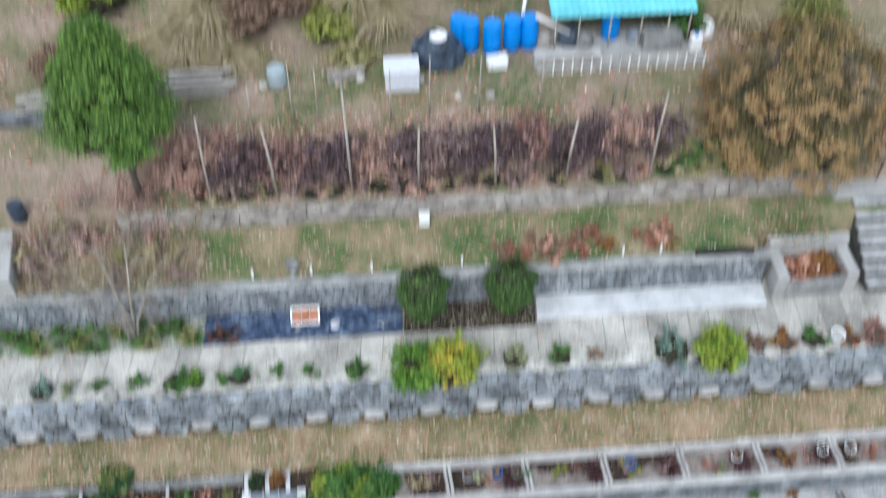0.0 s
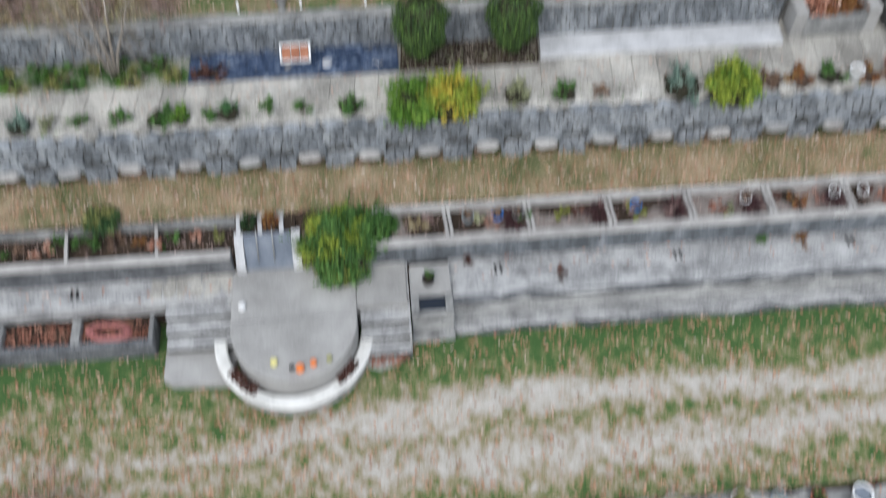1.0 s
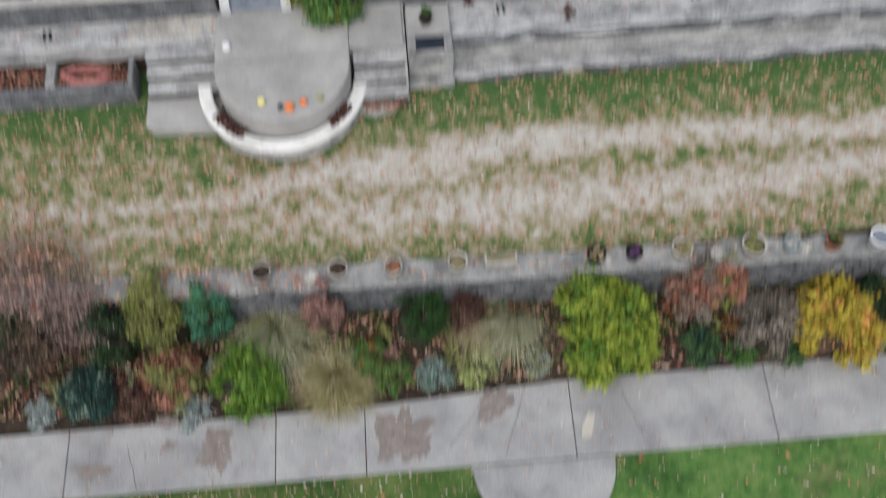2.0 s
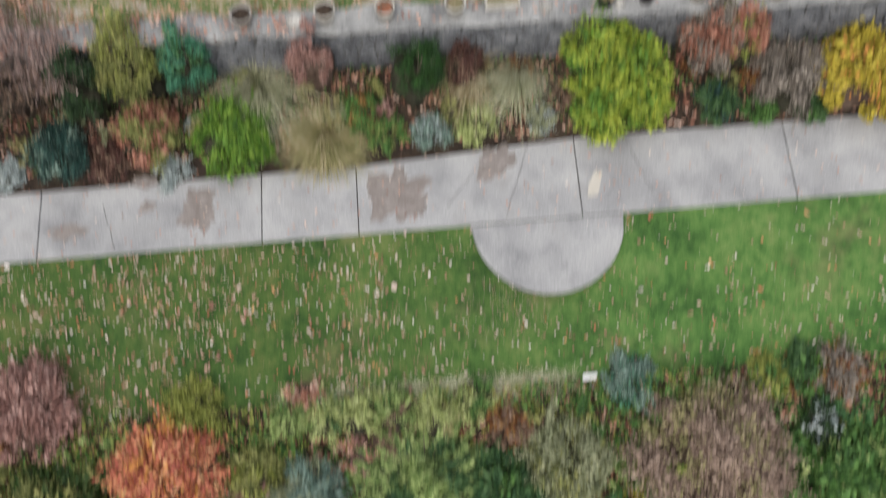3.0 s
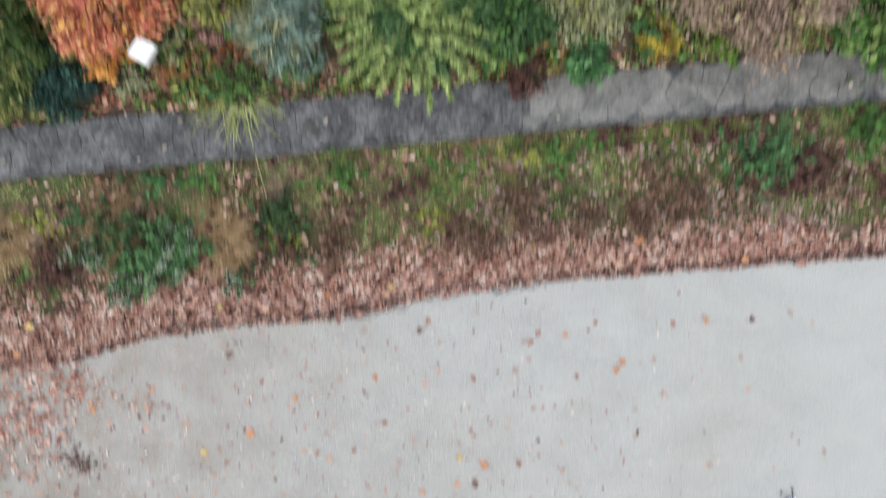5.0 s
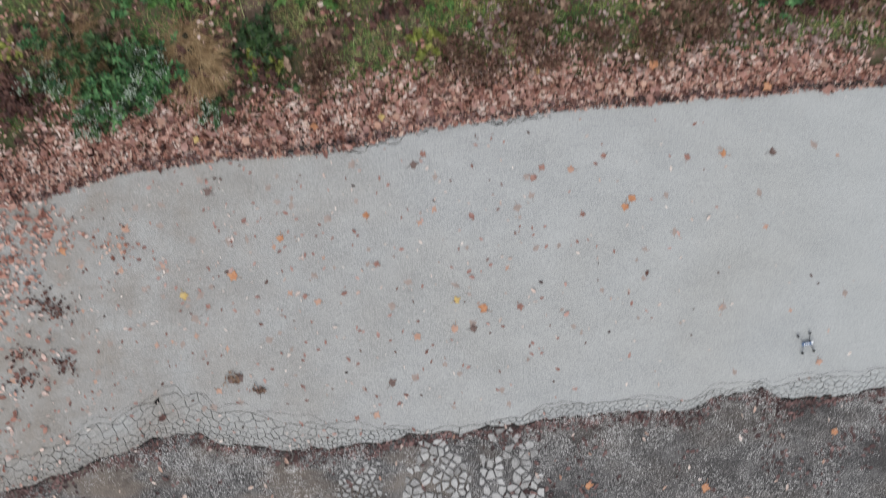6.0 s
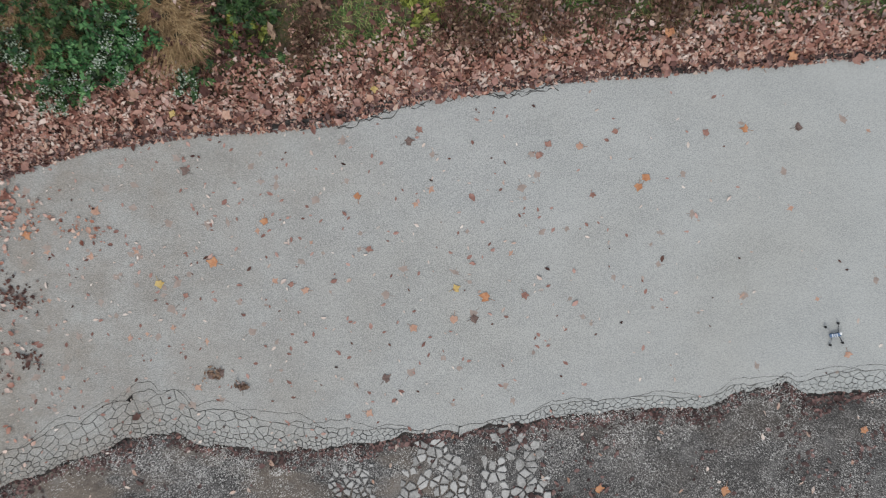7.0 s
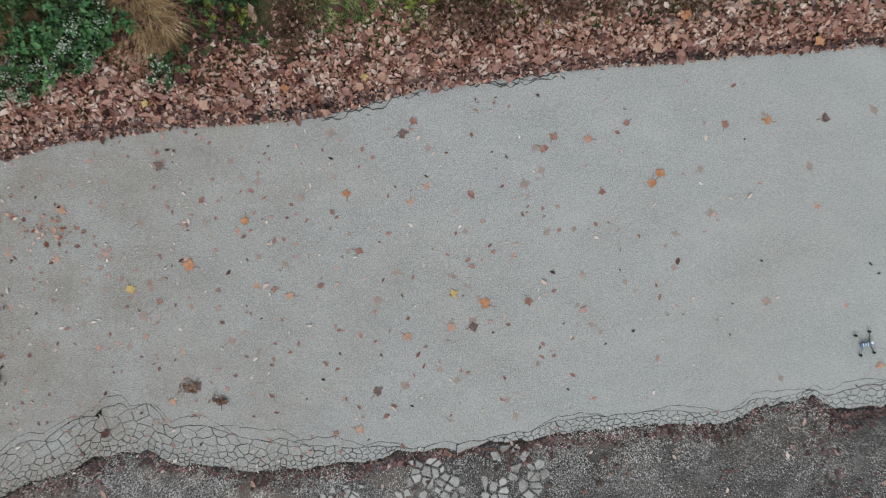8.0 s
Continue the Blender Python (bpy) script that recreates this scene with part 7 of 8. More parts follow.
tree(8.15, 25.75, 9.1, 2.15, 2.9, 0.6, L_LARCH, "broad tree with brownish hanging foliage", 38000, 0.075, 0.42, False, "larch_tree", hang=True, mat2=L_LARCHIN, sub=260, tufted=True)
for k in range(16):
    grass_clump(5.1 + 0.16 * k, 25.25 + 0.17 * (k * 3 % 5), ground_height(25.3 + 0.17 * (k * 3 % 5)), 0.3, 0.16, (L_GREEN, L_TANGREEN)[k % 2], "green grass tuft under the tree", 110, 0.8, "grass_tuft", 0.014)

# ---- top terrace: barrels, shed, stores ----


def barrel(u, v, z, r, h, mat, label, name="barrel"):
    top = holder(name, at(u, v, z))
    part("body", lathe([(r * 0.9, 0), (r * 0.97, 0.03), (r * 0.97, h * 0.3), (r, h * 0.33), (r * 0.97, h * 0.36), (r, h * 0.66), (r * 0.97, h * 0.7), (r * 0.95, h * 0.93), (r * 0.86, h * 0.98), (r * 0.86, h * 0.93), (0.001, h * 0.92)], 24), mat, top)
    part("rim", lathe([(r * 0.84, h * 0.955), (r * 0.93, h * 0.955), (r * 0.93, h), (r * 0.84, h)], 24), mat, top)
    return tagged(top, label, "barrel", "blue barrels" if mat is M_BLUE else "")


for u, v in ((0.12, 29.25), (0.4, 29.1), (0.96, 28.95), (1.48, 29.08), (1.92, 29.1)):
    barrel(u, v, ground_height(v), 0.235, 0.88, M_BLUE, "bright blue plastic rain barrel")
barrel(-4.4, 28.1, 10.0, 0.24, 0.5, M_ZINC, "pale blue-grey metal drum in the grass", "drum")
barrel(4.05, 29.3, 10.05, 0.24, 0.85, M_BLUE, "blue plastic barrel under the shed roof")
chest = holder("white_chest", at(-1.3, 27.9, 9.98), TURN)
M_CHEST = plain("off_white_paint", (0.55, 0.57, 0.62), 0.6)
part("body", box_bm(0, 0, 0.27, 0.84, 0.6, 0.54, 0, 0.02), M_CHEST, chest)
part("lid", box_bm(0, 0, 0.57, 0.88, 0.64, 0.07, 0, 0.02), M_CHEST, chest)
tagged(chest, "white chest standing on the grass", "chest")
heap = holder("covered_heap", at(-0.42, 28.75, 10.0))
bm = bmesh.new()
bmesh.ops.create_icosphere(bm, subdivisions=4, radius=1.0)
for w in bm.verts:
    w.co = Vector((w.co.x * 0.68, w.co.y * 0.5, max(-0.02, w.co.z * 0.78 + 0.1))) * (1 + 0.14 * noise.fractal(w.co * 2.4, 1, 2, 4))
part("tarpaulin", bm, M_NAVY, heap)
cov = part("white_lid", lathe([(0.001, 0.93), (0.2, 0.92), (0.24, 0.86), (0.2, 0.84)], 20), M_WHITEPLASTIC, heap)
cov.location = (0.02, -0.1, -0.02)
tagged(heap, "heap covered with dark navy tarpaulin and a white lid", "heap")
bx = holder("polystyrene_box", at(1.08, 28.4, 10.0), 12)
part("body", box_bm(0, 0, 0.1, 0.5, 0.3, 0.2, 0, 0.02), M_WHITEPLASTIC, bx)
part("lid", box_bm(0.02, 0.02, 0.22, 0.52, 0.32, 0.05, 4, 0.015), M_WHITEPLASTIC, bx)
tagged(bx, "small white polystyrene box on the ground", "box")


def plank_stack(u, v, z, length, label, n=5, turn=0.0):
    top = holder("plank_stack", at(u, v, z), TURN + turn)
    rng = np.random.default_rng(3)
    for k in range(n):
        part("plank", box_bm(rng.uniform(-0.2, 0.2), -0.26 + 0.25 * (k % 3) + rng.uniform(-0.03, 0.03), 0.06 + 0.13 * (k // 3), length * rng.uniform(0.75, 1.05), 0.13, 0.1, rng.uniform(-3, 3), 0.008), M_WOOD, top)
    return tagged(top, label, "timber")


plank_stack(-6.35, 28.1, 10.0, 1.9, "stack of weathered grey timber beams", 9)
plank_stack(-2.7, 28.5, 10.0, 0.85, "few weathered boards on the slope", 4, 14)
plank_stack(-9.4, 27.7, 9.9, 2.4, "stack of weathered grey timber beams", 9)
for u, v, r in ((-0.85, 28.0, 0.12), (-2.35, 28.15, 0.13), (-4.75, 28.05, 0.12), (0.9, 27.4, 0.12), (0.1, 27.4, 0.1), (-2.9, 28.0, 0.1)):
    stone(u, v, ground_height(v), r, "pale stone lying on the slope", M_WHITEGRAVEL)
curb = part("concrete_trough", box_bm(0, 0, 0.18, 1.7, 0.34, 0.42, 0, 0.02), M_RIM)
curb.matrix_world = Matrix.Translation(at(2.85, 28.3, 10.0)) @ Matrix.Rotation(radians(TURN), 4, "Z")
tagged(curb, "long pale concrete trough before the shed", "trough")
crate = holder("pale_crate", at(5.3, 28.75, 10.02), TURN)
for k in range(4):
    part("board", box_bm(0, -0.2, 0.08 + 0.13 * k, 1.0, 0.03, 0.12, 0, 0.005), M_CAP, crate)
part("body", box_bm(0, 0.04, 0.27, 0.98, 0.42, 0.54, 0, 0.01), M_CAP, crate)
tagged(crate, "pale boarded crate beside the shed", "crate")
jug = holder("white_canister", at(6.18, 28.6, 10.02), 8)
part("body", box_bm(0, 0, 0.24, 0.3, 0.24, 0.48, 0, 0.04), M_WHITEPLASTIC, jug)
part("cap", lathe([(0.05, 0.48), (0.05, 0.54), (0.001, 0.54)], 12), M_BLUE, jug)
tagged(jug, "white plastic canister on the ground", "canister")
fence = holder("low_fence", at(2.25, 27.95, 9.98), TURN)
tagged(fence, "low fence of slim pale posts along the terrace", "fence")
for k in range(18):
    part("post", box_bm(0.24 * k, 0, 0.18, 0.035, 0.035, 0.48, 0, 0.004), M_WHITE, fence)
part("rail", box_bm(2.05, 0.02, 0.36, 4.2, 0.03, 0.05, 0, 0.005), M_POLE, fence)
part("bottom_rail", box_bm(2.05, 0.02, 0.03, 4.2, 0.04, 0.08, 0, 0.005), M_WOOD, fence)

floor_slab = part("shed_floor", slab_bm([tuple(at(a, b).xy) for a, b in ((2.1, 28.05), (6.4, 28.1), (6.4, 30.6), (2.1, 30.6))], 10.11, 9.8, 0.02), M_PATIO)
tagged(floor_slab, "grey concrete floor under the open shed", "floor", kind="structure")
shed = holder("open_shed", at(4.2, 29.6, 10.05), TURN)
tagged(shed, "open lean-to shed with turquoise sheet roof on thin posts", "shed")
bm = bmesh.new()
nx = 42
rows = []
for y, z in ((-0.85, 1.08), (0.4, 1.4), (1.6, 1.7)):
    rows.append([(bm.verts.new((-1.85 + 3.7 * k / nx, y, z + 0.018 * math.cos(k * math.pi))), bm.verts.new((-1.85 + 3.7 * k / nx, y, z - 0.025 + 0.018 * math.cos(k * math.pi)))) for k in range(nx + 1)])
for a, b in zip(rows, rows[1:]):
    for k in range(nx):
        bm.faces.new((a[k][0], a[k + 1][0], b[k + 1][0], b[k][0]))
        bm.faces.new((a[k][1], b[k][1], b[k + 1][1], a[k + 1][1]))
for a in (rows[0], rows[-1]):
    for k in range(nx):
        bm.faces.new((a[k][0], a[k][1], a[k + 1][1], a[k + 1][0]))
bmesh.ops.recalc_face_normals(bm, faces=bm.faces)
part("roof", bm, M_TEAL, shed)
part("eave_beam", box_bm(0, -0.72, 1.04, 3.6, 0.06, 0.08, 0, 0.005), M_WOOD, shed)
for x in (-1.7, -1.1, -0.3, 0.5, 1.2, 1.75):
    part("post", tube([(x, -0.72, -0.1), (x, -0.72, 1.05)], 0.025, 7), M_POLE, shed)
for x in (-1.7, 0, 1.7):
    part("back_post", tube([(x, 1.45, -0.1), (x, 1.45, 1.66)], 0.03, 7), M_WOOD, shed)
part("back_wall", box_bm(0, 1.5, 0.8, 3.5, 0.04, 1.6, 0, 0.005), M_BLACK, shed)
part("strut", tube([(-2.2, -0.6, 1.0), (-1.2, -0.5, 0.3)], 0.05, 7), M_WHITE, shed)
for u, v, s, m, label in ((3.0, 29.2, 0.35, M_NAVY, "dark bag under the shed roof"), (3.35, 29.05, 0.28, M_CAP, "pale sack under the shed roof"), (4.7, 29.1, 0.26, M_BLUEGREY, "blue-grey bag under the shed roof"), (5.1, 29.2, 0.3, M_ZINC, "grey bundle under the shed roof"), (2.35, 29.2, 0.3, M_WOOD, "grey bundle beside the barrels")):
    ob = stone(u, v, 10.05, s, label, m, "sack", 1.1)
    ob["category"] = "sack"
pipe = part("white_pipe", tube([(0, 0, 0), (0.02, 0.1, 0.8), (0.1, 0.3, 1.6)], 0.05, 10), M_WHITEPLASTIC)
pipe.location = at(1.75, 29.45, 10.05)
tagged(pipe, "white plastic down pipe behind the barrels", "pipe")
sheet = stone(6.55, 29.3, 10.05, 0.3, "crumpled white plastic sheet in the bushes", M_WHITEPLASTIC, "plastic_sheet", 1.3)
sheet["category"] = "sheet"
shrub(6.0, 29.4, 10.05, 0.6, 1.1, L_GREEN, "green bush beside the shed")
barrel(-10.12, 25.0, 8.88, 0.19, 0.5, M_NAVY, "dark round bin at the path", "bin")
pave = part("side_path", slab_bm([tuple(at(a, b).xy) for a, b in ((-12.6, 23.3), (-9.95, 23.3), (-10.45, 25.3), (-12.6, 25.3))], 8.62, 8.0, 0.02), M_PATIO)
tagged(pave, "grey paved side path at the terrace end", "path", kind="structure")
wallx = part("wall_top_west", run_box(-30, -8.4, 27.2, 27.5, 9.6, 10.15, 0.05, 0.03, 51), M_STONE)
tagged(wallx, "crumbling grey stone wall on the top terrace", "stone wall", kind="structure")
for u, v, r, h, m, label in [(-9.2, 30.8, 1.1, 1.2, L_YELLOWGREEN, "yellow-green bush on the slope"), (-5.4, 30.2, 0.9, 0.9, L_BROWN, "brown withered thicket on the slope"), (-4.4, 30.6, 0.9, 0.8, L_BROWN, "brown withered thicket on the slope"), (-3.2, 30.0, 0.8, 0.5, L_MOUND, "dull green scrub on the slope"),
                          (-1.0, 31.0, 0.8, 0.6, L_RED, "russet scrub on the slope"), (-10.0, 29.0, 0.8, 0.6, L_BROWN, "brown scrub on the slope"), (9.4, 29.6, 0.9, 0.8, L_OLIVE, "olive scrub on the slope"), (-2.6, 28.9, 0.6, 0.3, L_TANGREEN, "dull green scrub behind the boards"), (0.6, 30.8, 0.7, 0.5, L_OLIVE, "olive scrub on the slope")]:
    shrub(u, v, ground_height(v), r, h, m, label, "bush", 0.1)
for u, v, r, h in ((-7.0, 30.0, 0.7, 0.9), (-8.0, 29.6, 0.6, 0.8), (-6.4, 30.6, 0.7, 0.9), (-1.9, 30.4, 0.6, 0.8), (-2.6, 31.0, 0.7, 0.8), (-5.9, 29.4, 0.7, 0.7), (7.6, 30.2, 0.8, 0.8)):
    grass_clump(u, v, ground_height(v), r, h, L_STRAW, "pale dry grass clump on the slope", 1100, 0.7, "dry_grass_clump", 0.012)

# ---- small things in the beds ----
cap = holder("garden_light", at(-4.08, 5.12, 0.76), -42)
part("post", tube([(0, 0, -0.05), (0, 0, 0.85)], 0.03, 8), M_METAL, cap)
part("lamp_body", box_bm(0, 0, 0.77, 0.2, 0.2, 0.1, 12, 0.01), M_METAL, cap)
part("white_cap", box_bm(0, 0, 0.9, 0.29, 0.29, 0.16, 12, 0.015), M_WHITEPLASTIC, cap)
tagged(cap, "garden light with a square white cap", "garden light")
lab = holder("plant_label", at(2.45, 6.85, 1.46), 5)
part("stake", box_bm(0, 0.02, 0.1, 0.02, 0.02, 0.28, 0, 0), M_METAL, lab)
pl_ = part("plate", box_bm(0, 0, 0.25, 0.25, 0.012, 0.11, 0, 0.004), M_WHITEPLASTIC, lab)
pl_.rotation_euler.x = radians(-35)
tagged(lab, "white plant label plate at the lawn edge", "plant label")

# ---- a small drone resting on the asphalt ----
M_DRONEBLUE = plain("blue_shell", (0.1, 0.16, 0.27), 0.4)
dr = holder("toy_drone", (5.21, -1.68, 0.0), 8, 0.82)
tagged(dr, "small blue and white drone with dark arms on the asphalt", "drone")
body = part("body", box_bm(0, 0, 0.05, 0.18, 0.06, 0.05, 0, 0.015), M_DRONEBLUE, dr)
part("white_nose", box_bm(0.085, 0.012, 0.055, 0.04, 0.045, 0.045, 0, 0.012), M_WHITEPLASTIC, dr)
for x in (-0.05, -0.015, 0.02):
    part("stripe", box_bm(x, 0, 0.077, 0.012, 0.05, 0.004, 0, 0), M_WHITEPLASTIC, dr)
for x, y, ex, ey in ((-0.06, 0.03, -0.14, 0.15), (0.05, 0.03, 0.07, 0.18), (-0.06, -0.03, -0.1, -0.15), (0.06, -0.03, 0.1, -0.14)):
    arm = part("arm", tube([(x, y, 0.05), (ex, ey, 0.06)], (0.007, 0.006), 6), M_METAL if x < 0 else M_BLACK, dr)
    part("motor", lathe([(0.018, 0.03), (0.02, 0.075), (0.012, 0.085), (0.001, 0.085)], 10), M_BLACK, arm).location = (ex, ey, 0)
    part("foot", lathe([(0.008, 0.0), (0.012, 0.03)], 8), M_BLACK, arm).location = (ex, ey, 0)

# ---- fallen leaves ----


def star_leaf(rng, r):
    """A lobed leaf, slightly curled."""
    pts = []
    for k in range(10):
        a = -math.pi / 2 + 2 * math.pi * k / 10 + rng.normal() * 0.12
        q = r * (0.35, 0.6, 0.55, 0.9, 0.66, 1.05, 0.64, 0.88, 0.55, 0.62)[k] * rng.uniform(0.7, 1.15)
        pts.append((math.cos(a) * q, math.sin(a) * q, 0.004 + rng.uniform(0, 0.16) * q))
    bm = bmesh.new()
    c = bm.verts.new((0, 0, 0.006))
    vs = [bm.verts.new(p) for p in pts]
    for k in range(10):
        bm.faces.new((c, vs[k], vs[(k + 1) % 10]))
    add_tube(bm, [(0, -r * 0.4, 0.005), (0.01, -r * 1.25, 0.012)], 0.003, 3)
    me = bpy.data.meshes.new("fallen_leaf")
    bm.to_mesh(me)
    bm.free()
    return me


L_O1 = surface("orange_leaf", three((0.28, 0.12, 0.06), (0.44, 0.21, 0.11), (0.55, 0.32, 0.19)), 9, 60)
L_Y1 = surface("yellow_leaf", three((0.36, 0.25, 0.08), (0.5, 0.36, 0.14), (0.6, 0.48, 0.24)), 9, 60)
L_R1 = surface("russet_leaf", three((0.16, 0.085, 0.07), (0.29, 0.155, 0.125), (0.38, 0.235, 0.19)), 9, 60)
L_P1 = surface("faded_pink_leaf", three((0.36, 0.2, 0.14), (0.45, 0.28, 0.21), (0.52, 0.36, 0.28)), 9, 60)
L_D1 = surface("wet_dark_leaf", three((0.07, 0.045, 0.04), (0.15, 0.105, 0.093), (0.24, 0.18, 0.16)), 9, 60)
KINDS = {"o": (L_O1, 0.095, "orange lobed maple leaf on the asphalt"), "y": (L_Y1, 0.1, "yellow lobed maple leaf on the asphalt"), "r": (L_R1, 0.07, "russet curled leaf on the asphalt"), "p": (L_P1, 0.085, "faded pinkish leaf on the asphalt"), "d": (L_D1, 0.09, "dark wet leaf on the asphalt")}
SPOTS = "o 2.63 .29;o -1.02 .17;o -2.23 -.13;o -2.89 -.67;y -3.61 -.93;o 4.02 1.01;o .64 -1.15;p .22 -1.42;p -.32 -1.54;r -1.18 -2.71;p -.91 -2.66;r -3.27 -1.1;o -5.31 -.3;p 5.4 -1.94;o 5.65 -2.97;o 3.81 -3.74;o 2.12 -3.72;d -2.95 -2.16;d -2.85 -2.1;d -2.55 -2.31;d -5.52 -1.01;d -5.42 -1.1;d -5.32 -1.89;d -5.89 -2;r 1.14 -1.12;r 1.32 .7;r 1.45 .83;r 3.5 .96;d 4.69 1.03;r 2.03 .18;p -4.42 0;p -1.7 -1.04;r -1.89 -.96;p -3.14 -2.3;d -.68 -2.21;d -.36 .88;d -3.23 .52;r -.22 1.03;o 2.72 .38;r 2.33 1;p 1.87 .81;d .47 -1.43;r -.89 -.51;y .24 -1.03;o 4.24 1.82"
rl = np.random.default_rng(8)
L_PRINT = surface("washed_out_leaf_print", three((0.24, 0.2, 0.18), (0.32, 0.26, 0.23), (0.37, 0.315, 0.285)), 9, 60)
prints = [star_leaf(rl, r) for r in (0.05, 0.06, 0.065, 0.075, 0.08, 0.095)]
for me in prints:
    for v in me.vertices:
        v.co.z = 0.0015 + 0.03 * max(0.0, v.co.z - 0.004)
for k in range(150):
    x, y = -6.2 + 12.0 * rl.uniform(0, 1) ** 1.6, rl.uniform(-2.6, 1.0)
    ob = part("faded_leaf", prints[k % 6], L_P1 if k % 6 == 1 else L_PRINT)
    ob.matrix_world = Matrix.Translation((x, y + 0.07 * x, 0.0)) @ Matrix.Rotation(rl.uniform(0, 6.28), 4, "Z") @ Matrix.Diagonal((rl.uniform(0.6, 1.2), rl.uniform(0.5, 1.1), 1, 1))
    tagged(ob, "pale washed-out leaf stuck flat to the asphalt", "leaf", "faded leaves on the road")
for spot in SPOTS.split(";"):
    kind, x, y = spot.split()
    mat, r, label = KINDS[kind]
    ob = part("fallen_leaf", star_leaf(rl, r * rl.uniform(0.75, 1.05)), mat)
    x, y = float(x), float(y)
    ob.matrix_world = Matrix.Translation((x, y, 0.002 if y > -2.85 + 0.087 * x else -0.05)) @ Matrix.Rotation(rl.uniform(0, 6.28), 4, "Z")
    tagged(ob, label, "leaf", "leaves on the road")


def litter(name, label, material, n, size, u0, u1, v0, v1, lift=0.02, dens=None, flat=0.35, aspect=0.5, height=None, seed=0):
    """Leaves lying over a stretch of ground; dens(u, v) thins them."""
    rng = np.random.default_rng(seed + n)
    u, v = rng.uniform(u0, u1, n), rng.uniform(v0, v1, n)
    if dens:
        keep = rng.uniform(0, 1, n) < np.array([dens(a, b) for a, b in zip(u, v)])
        u, v = u[keep], v[keep]
    n = len(u)
    z = np.array([ground_height(b) for b in v]) if height is None else np.full(n, height)
    if height is None:
        z += np.array([max(0.0, 0.05 * noise.fractal(at(a, b, ground_height(b)) * 0.9, 1.0, 2.0, 4)) for a, b in zip(u, v)])
    p = np.stack([u, v + SLOPE * u, z + lift * rng.uniform(0.3, 1.2, n)], 1)
    nr = unit(np.array([0, 0, 1.0]) + flat * rng.normal(size=(n, 3)))
    vv, ff = (leaf_ovals if v1 < 10 and size > 0.04 else leaf_cards)(p, nr, np.full(n, size), aspect, rng)
    return tagged(part(name, np_mesh(name, vv, ff), material), label, "leaf litter", kind="stuff")


def patchy(scale, lo, hi, off=0.0):
    return lambda u, v: float(np.clip((noise.fractal(Vector((u * scale, v * scale, off)), 1, 2, 4) + 0.6 - lo) / (hi - lo), 0, 1))


def bank(u, v):
    """Leaves lie deep along the road edge and thin out up the verge."""
    edge = np.interp(u, [q[0] for q in ROAD_UP], [q[1] for q in ROAD_UP]) - SLOPE * u
    d = v - edge
    w = np.interp(u, [-6, 0, 1.5, 3.5, 6], [0.95, 0.68, 0.58, 0.52, 0.38]) * (1 + 0.7 * noise.noise(Vector((u * 0.9, 2.0, 0))) + 0.4 * noise.noise(Vector((u * 2.7, v * 2, 7))))
    return float(np.clip(1.3 - max(0.0, d - 0.08) / w, 0.0, 1.0)) if d > -0.05 else 0.0


def brink(u, v):
    d = v - np.interp(u, [q[0] for q in ROAD_UP], [q[1] for q in ROAD_UP]) + SLOPE * u
    return 0.95 if -0.05 < d < 0.1 + 0.06 * noise.noise(Vector((u * 2.0, 1.0, 0))) else 0.0


litter("leaf_bank", "deep bank of pinkish brown fallen leaves by the road", L_BANK, 110000, 0.06, -12, 12, 0.6, 3.2, 0.06, bank, 0.6, 0.5)
litter("verge_scatter", "faded leaves strewn up the verge", L_TWIGLEAF, 2600, 0.06, 0.5, 7.0, 1.9, 3.4, 0.07, patchy(0.8, 0.25, 0.9, 44), 0.6, 0.5)
litter("bed_red_leaves", "dark red leaves under the autumn shrub", L_TERRA, 900, 0.075, -5.6, -2.6, 4.62, 5.6, 0.08, patchy(1.0, 0.0, 0.8, 12), 0.7, 0.6)
litter("dark_leaf_bank", "dark wet leaves within the leaf bank", L_DARKLITTER, 6000, 0.08, -9, 9, 0.6, 3.2, 0.06, bank, 0.6, 0.6)
litter("wet_brink_leaves", "dark wet leaves along the asphalt edge", L_CRUMB, 26000, 0.05, -9, 9, 0.2, 1.9, 0.09, brink, 0.5, 0.6)
for k in range(150):
    u, v = rl.uniform(-7.5, 8.0), rl.uniform(0.7, 2.9)
    if bank(u, v) > 0.35:
        kind = "oyprrppr"[k % 8]
        ob = part("fallen_leaf", star_leaf(rl, rl.uniform(0.06, 0.1)), KINDS[kind][0])
        ob.matrix_world = Matrix.Translation(at(u, v, max(0.0, ground_height(v)) + 0.1)) @ Matrix.Rotation(rl.uniform(0, 6.28), 4, "Z") @ Matrix.Rotation(rl.uniform(-0.5, 0.5), 4, "X")
        tagged(ob, KINDS[kind][2].replace("on the asphalt", "on the leaf bank"), "leaf", "large leaves on the leaf bank")
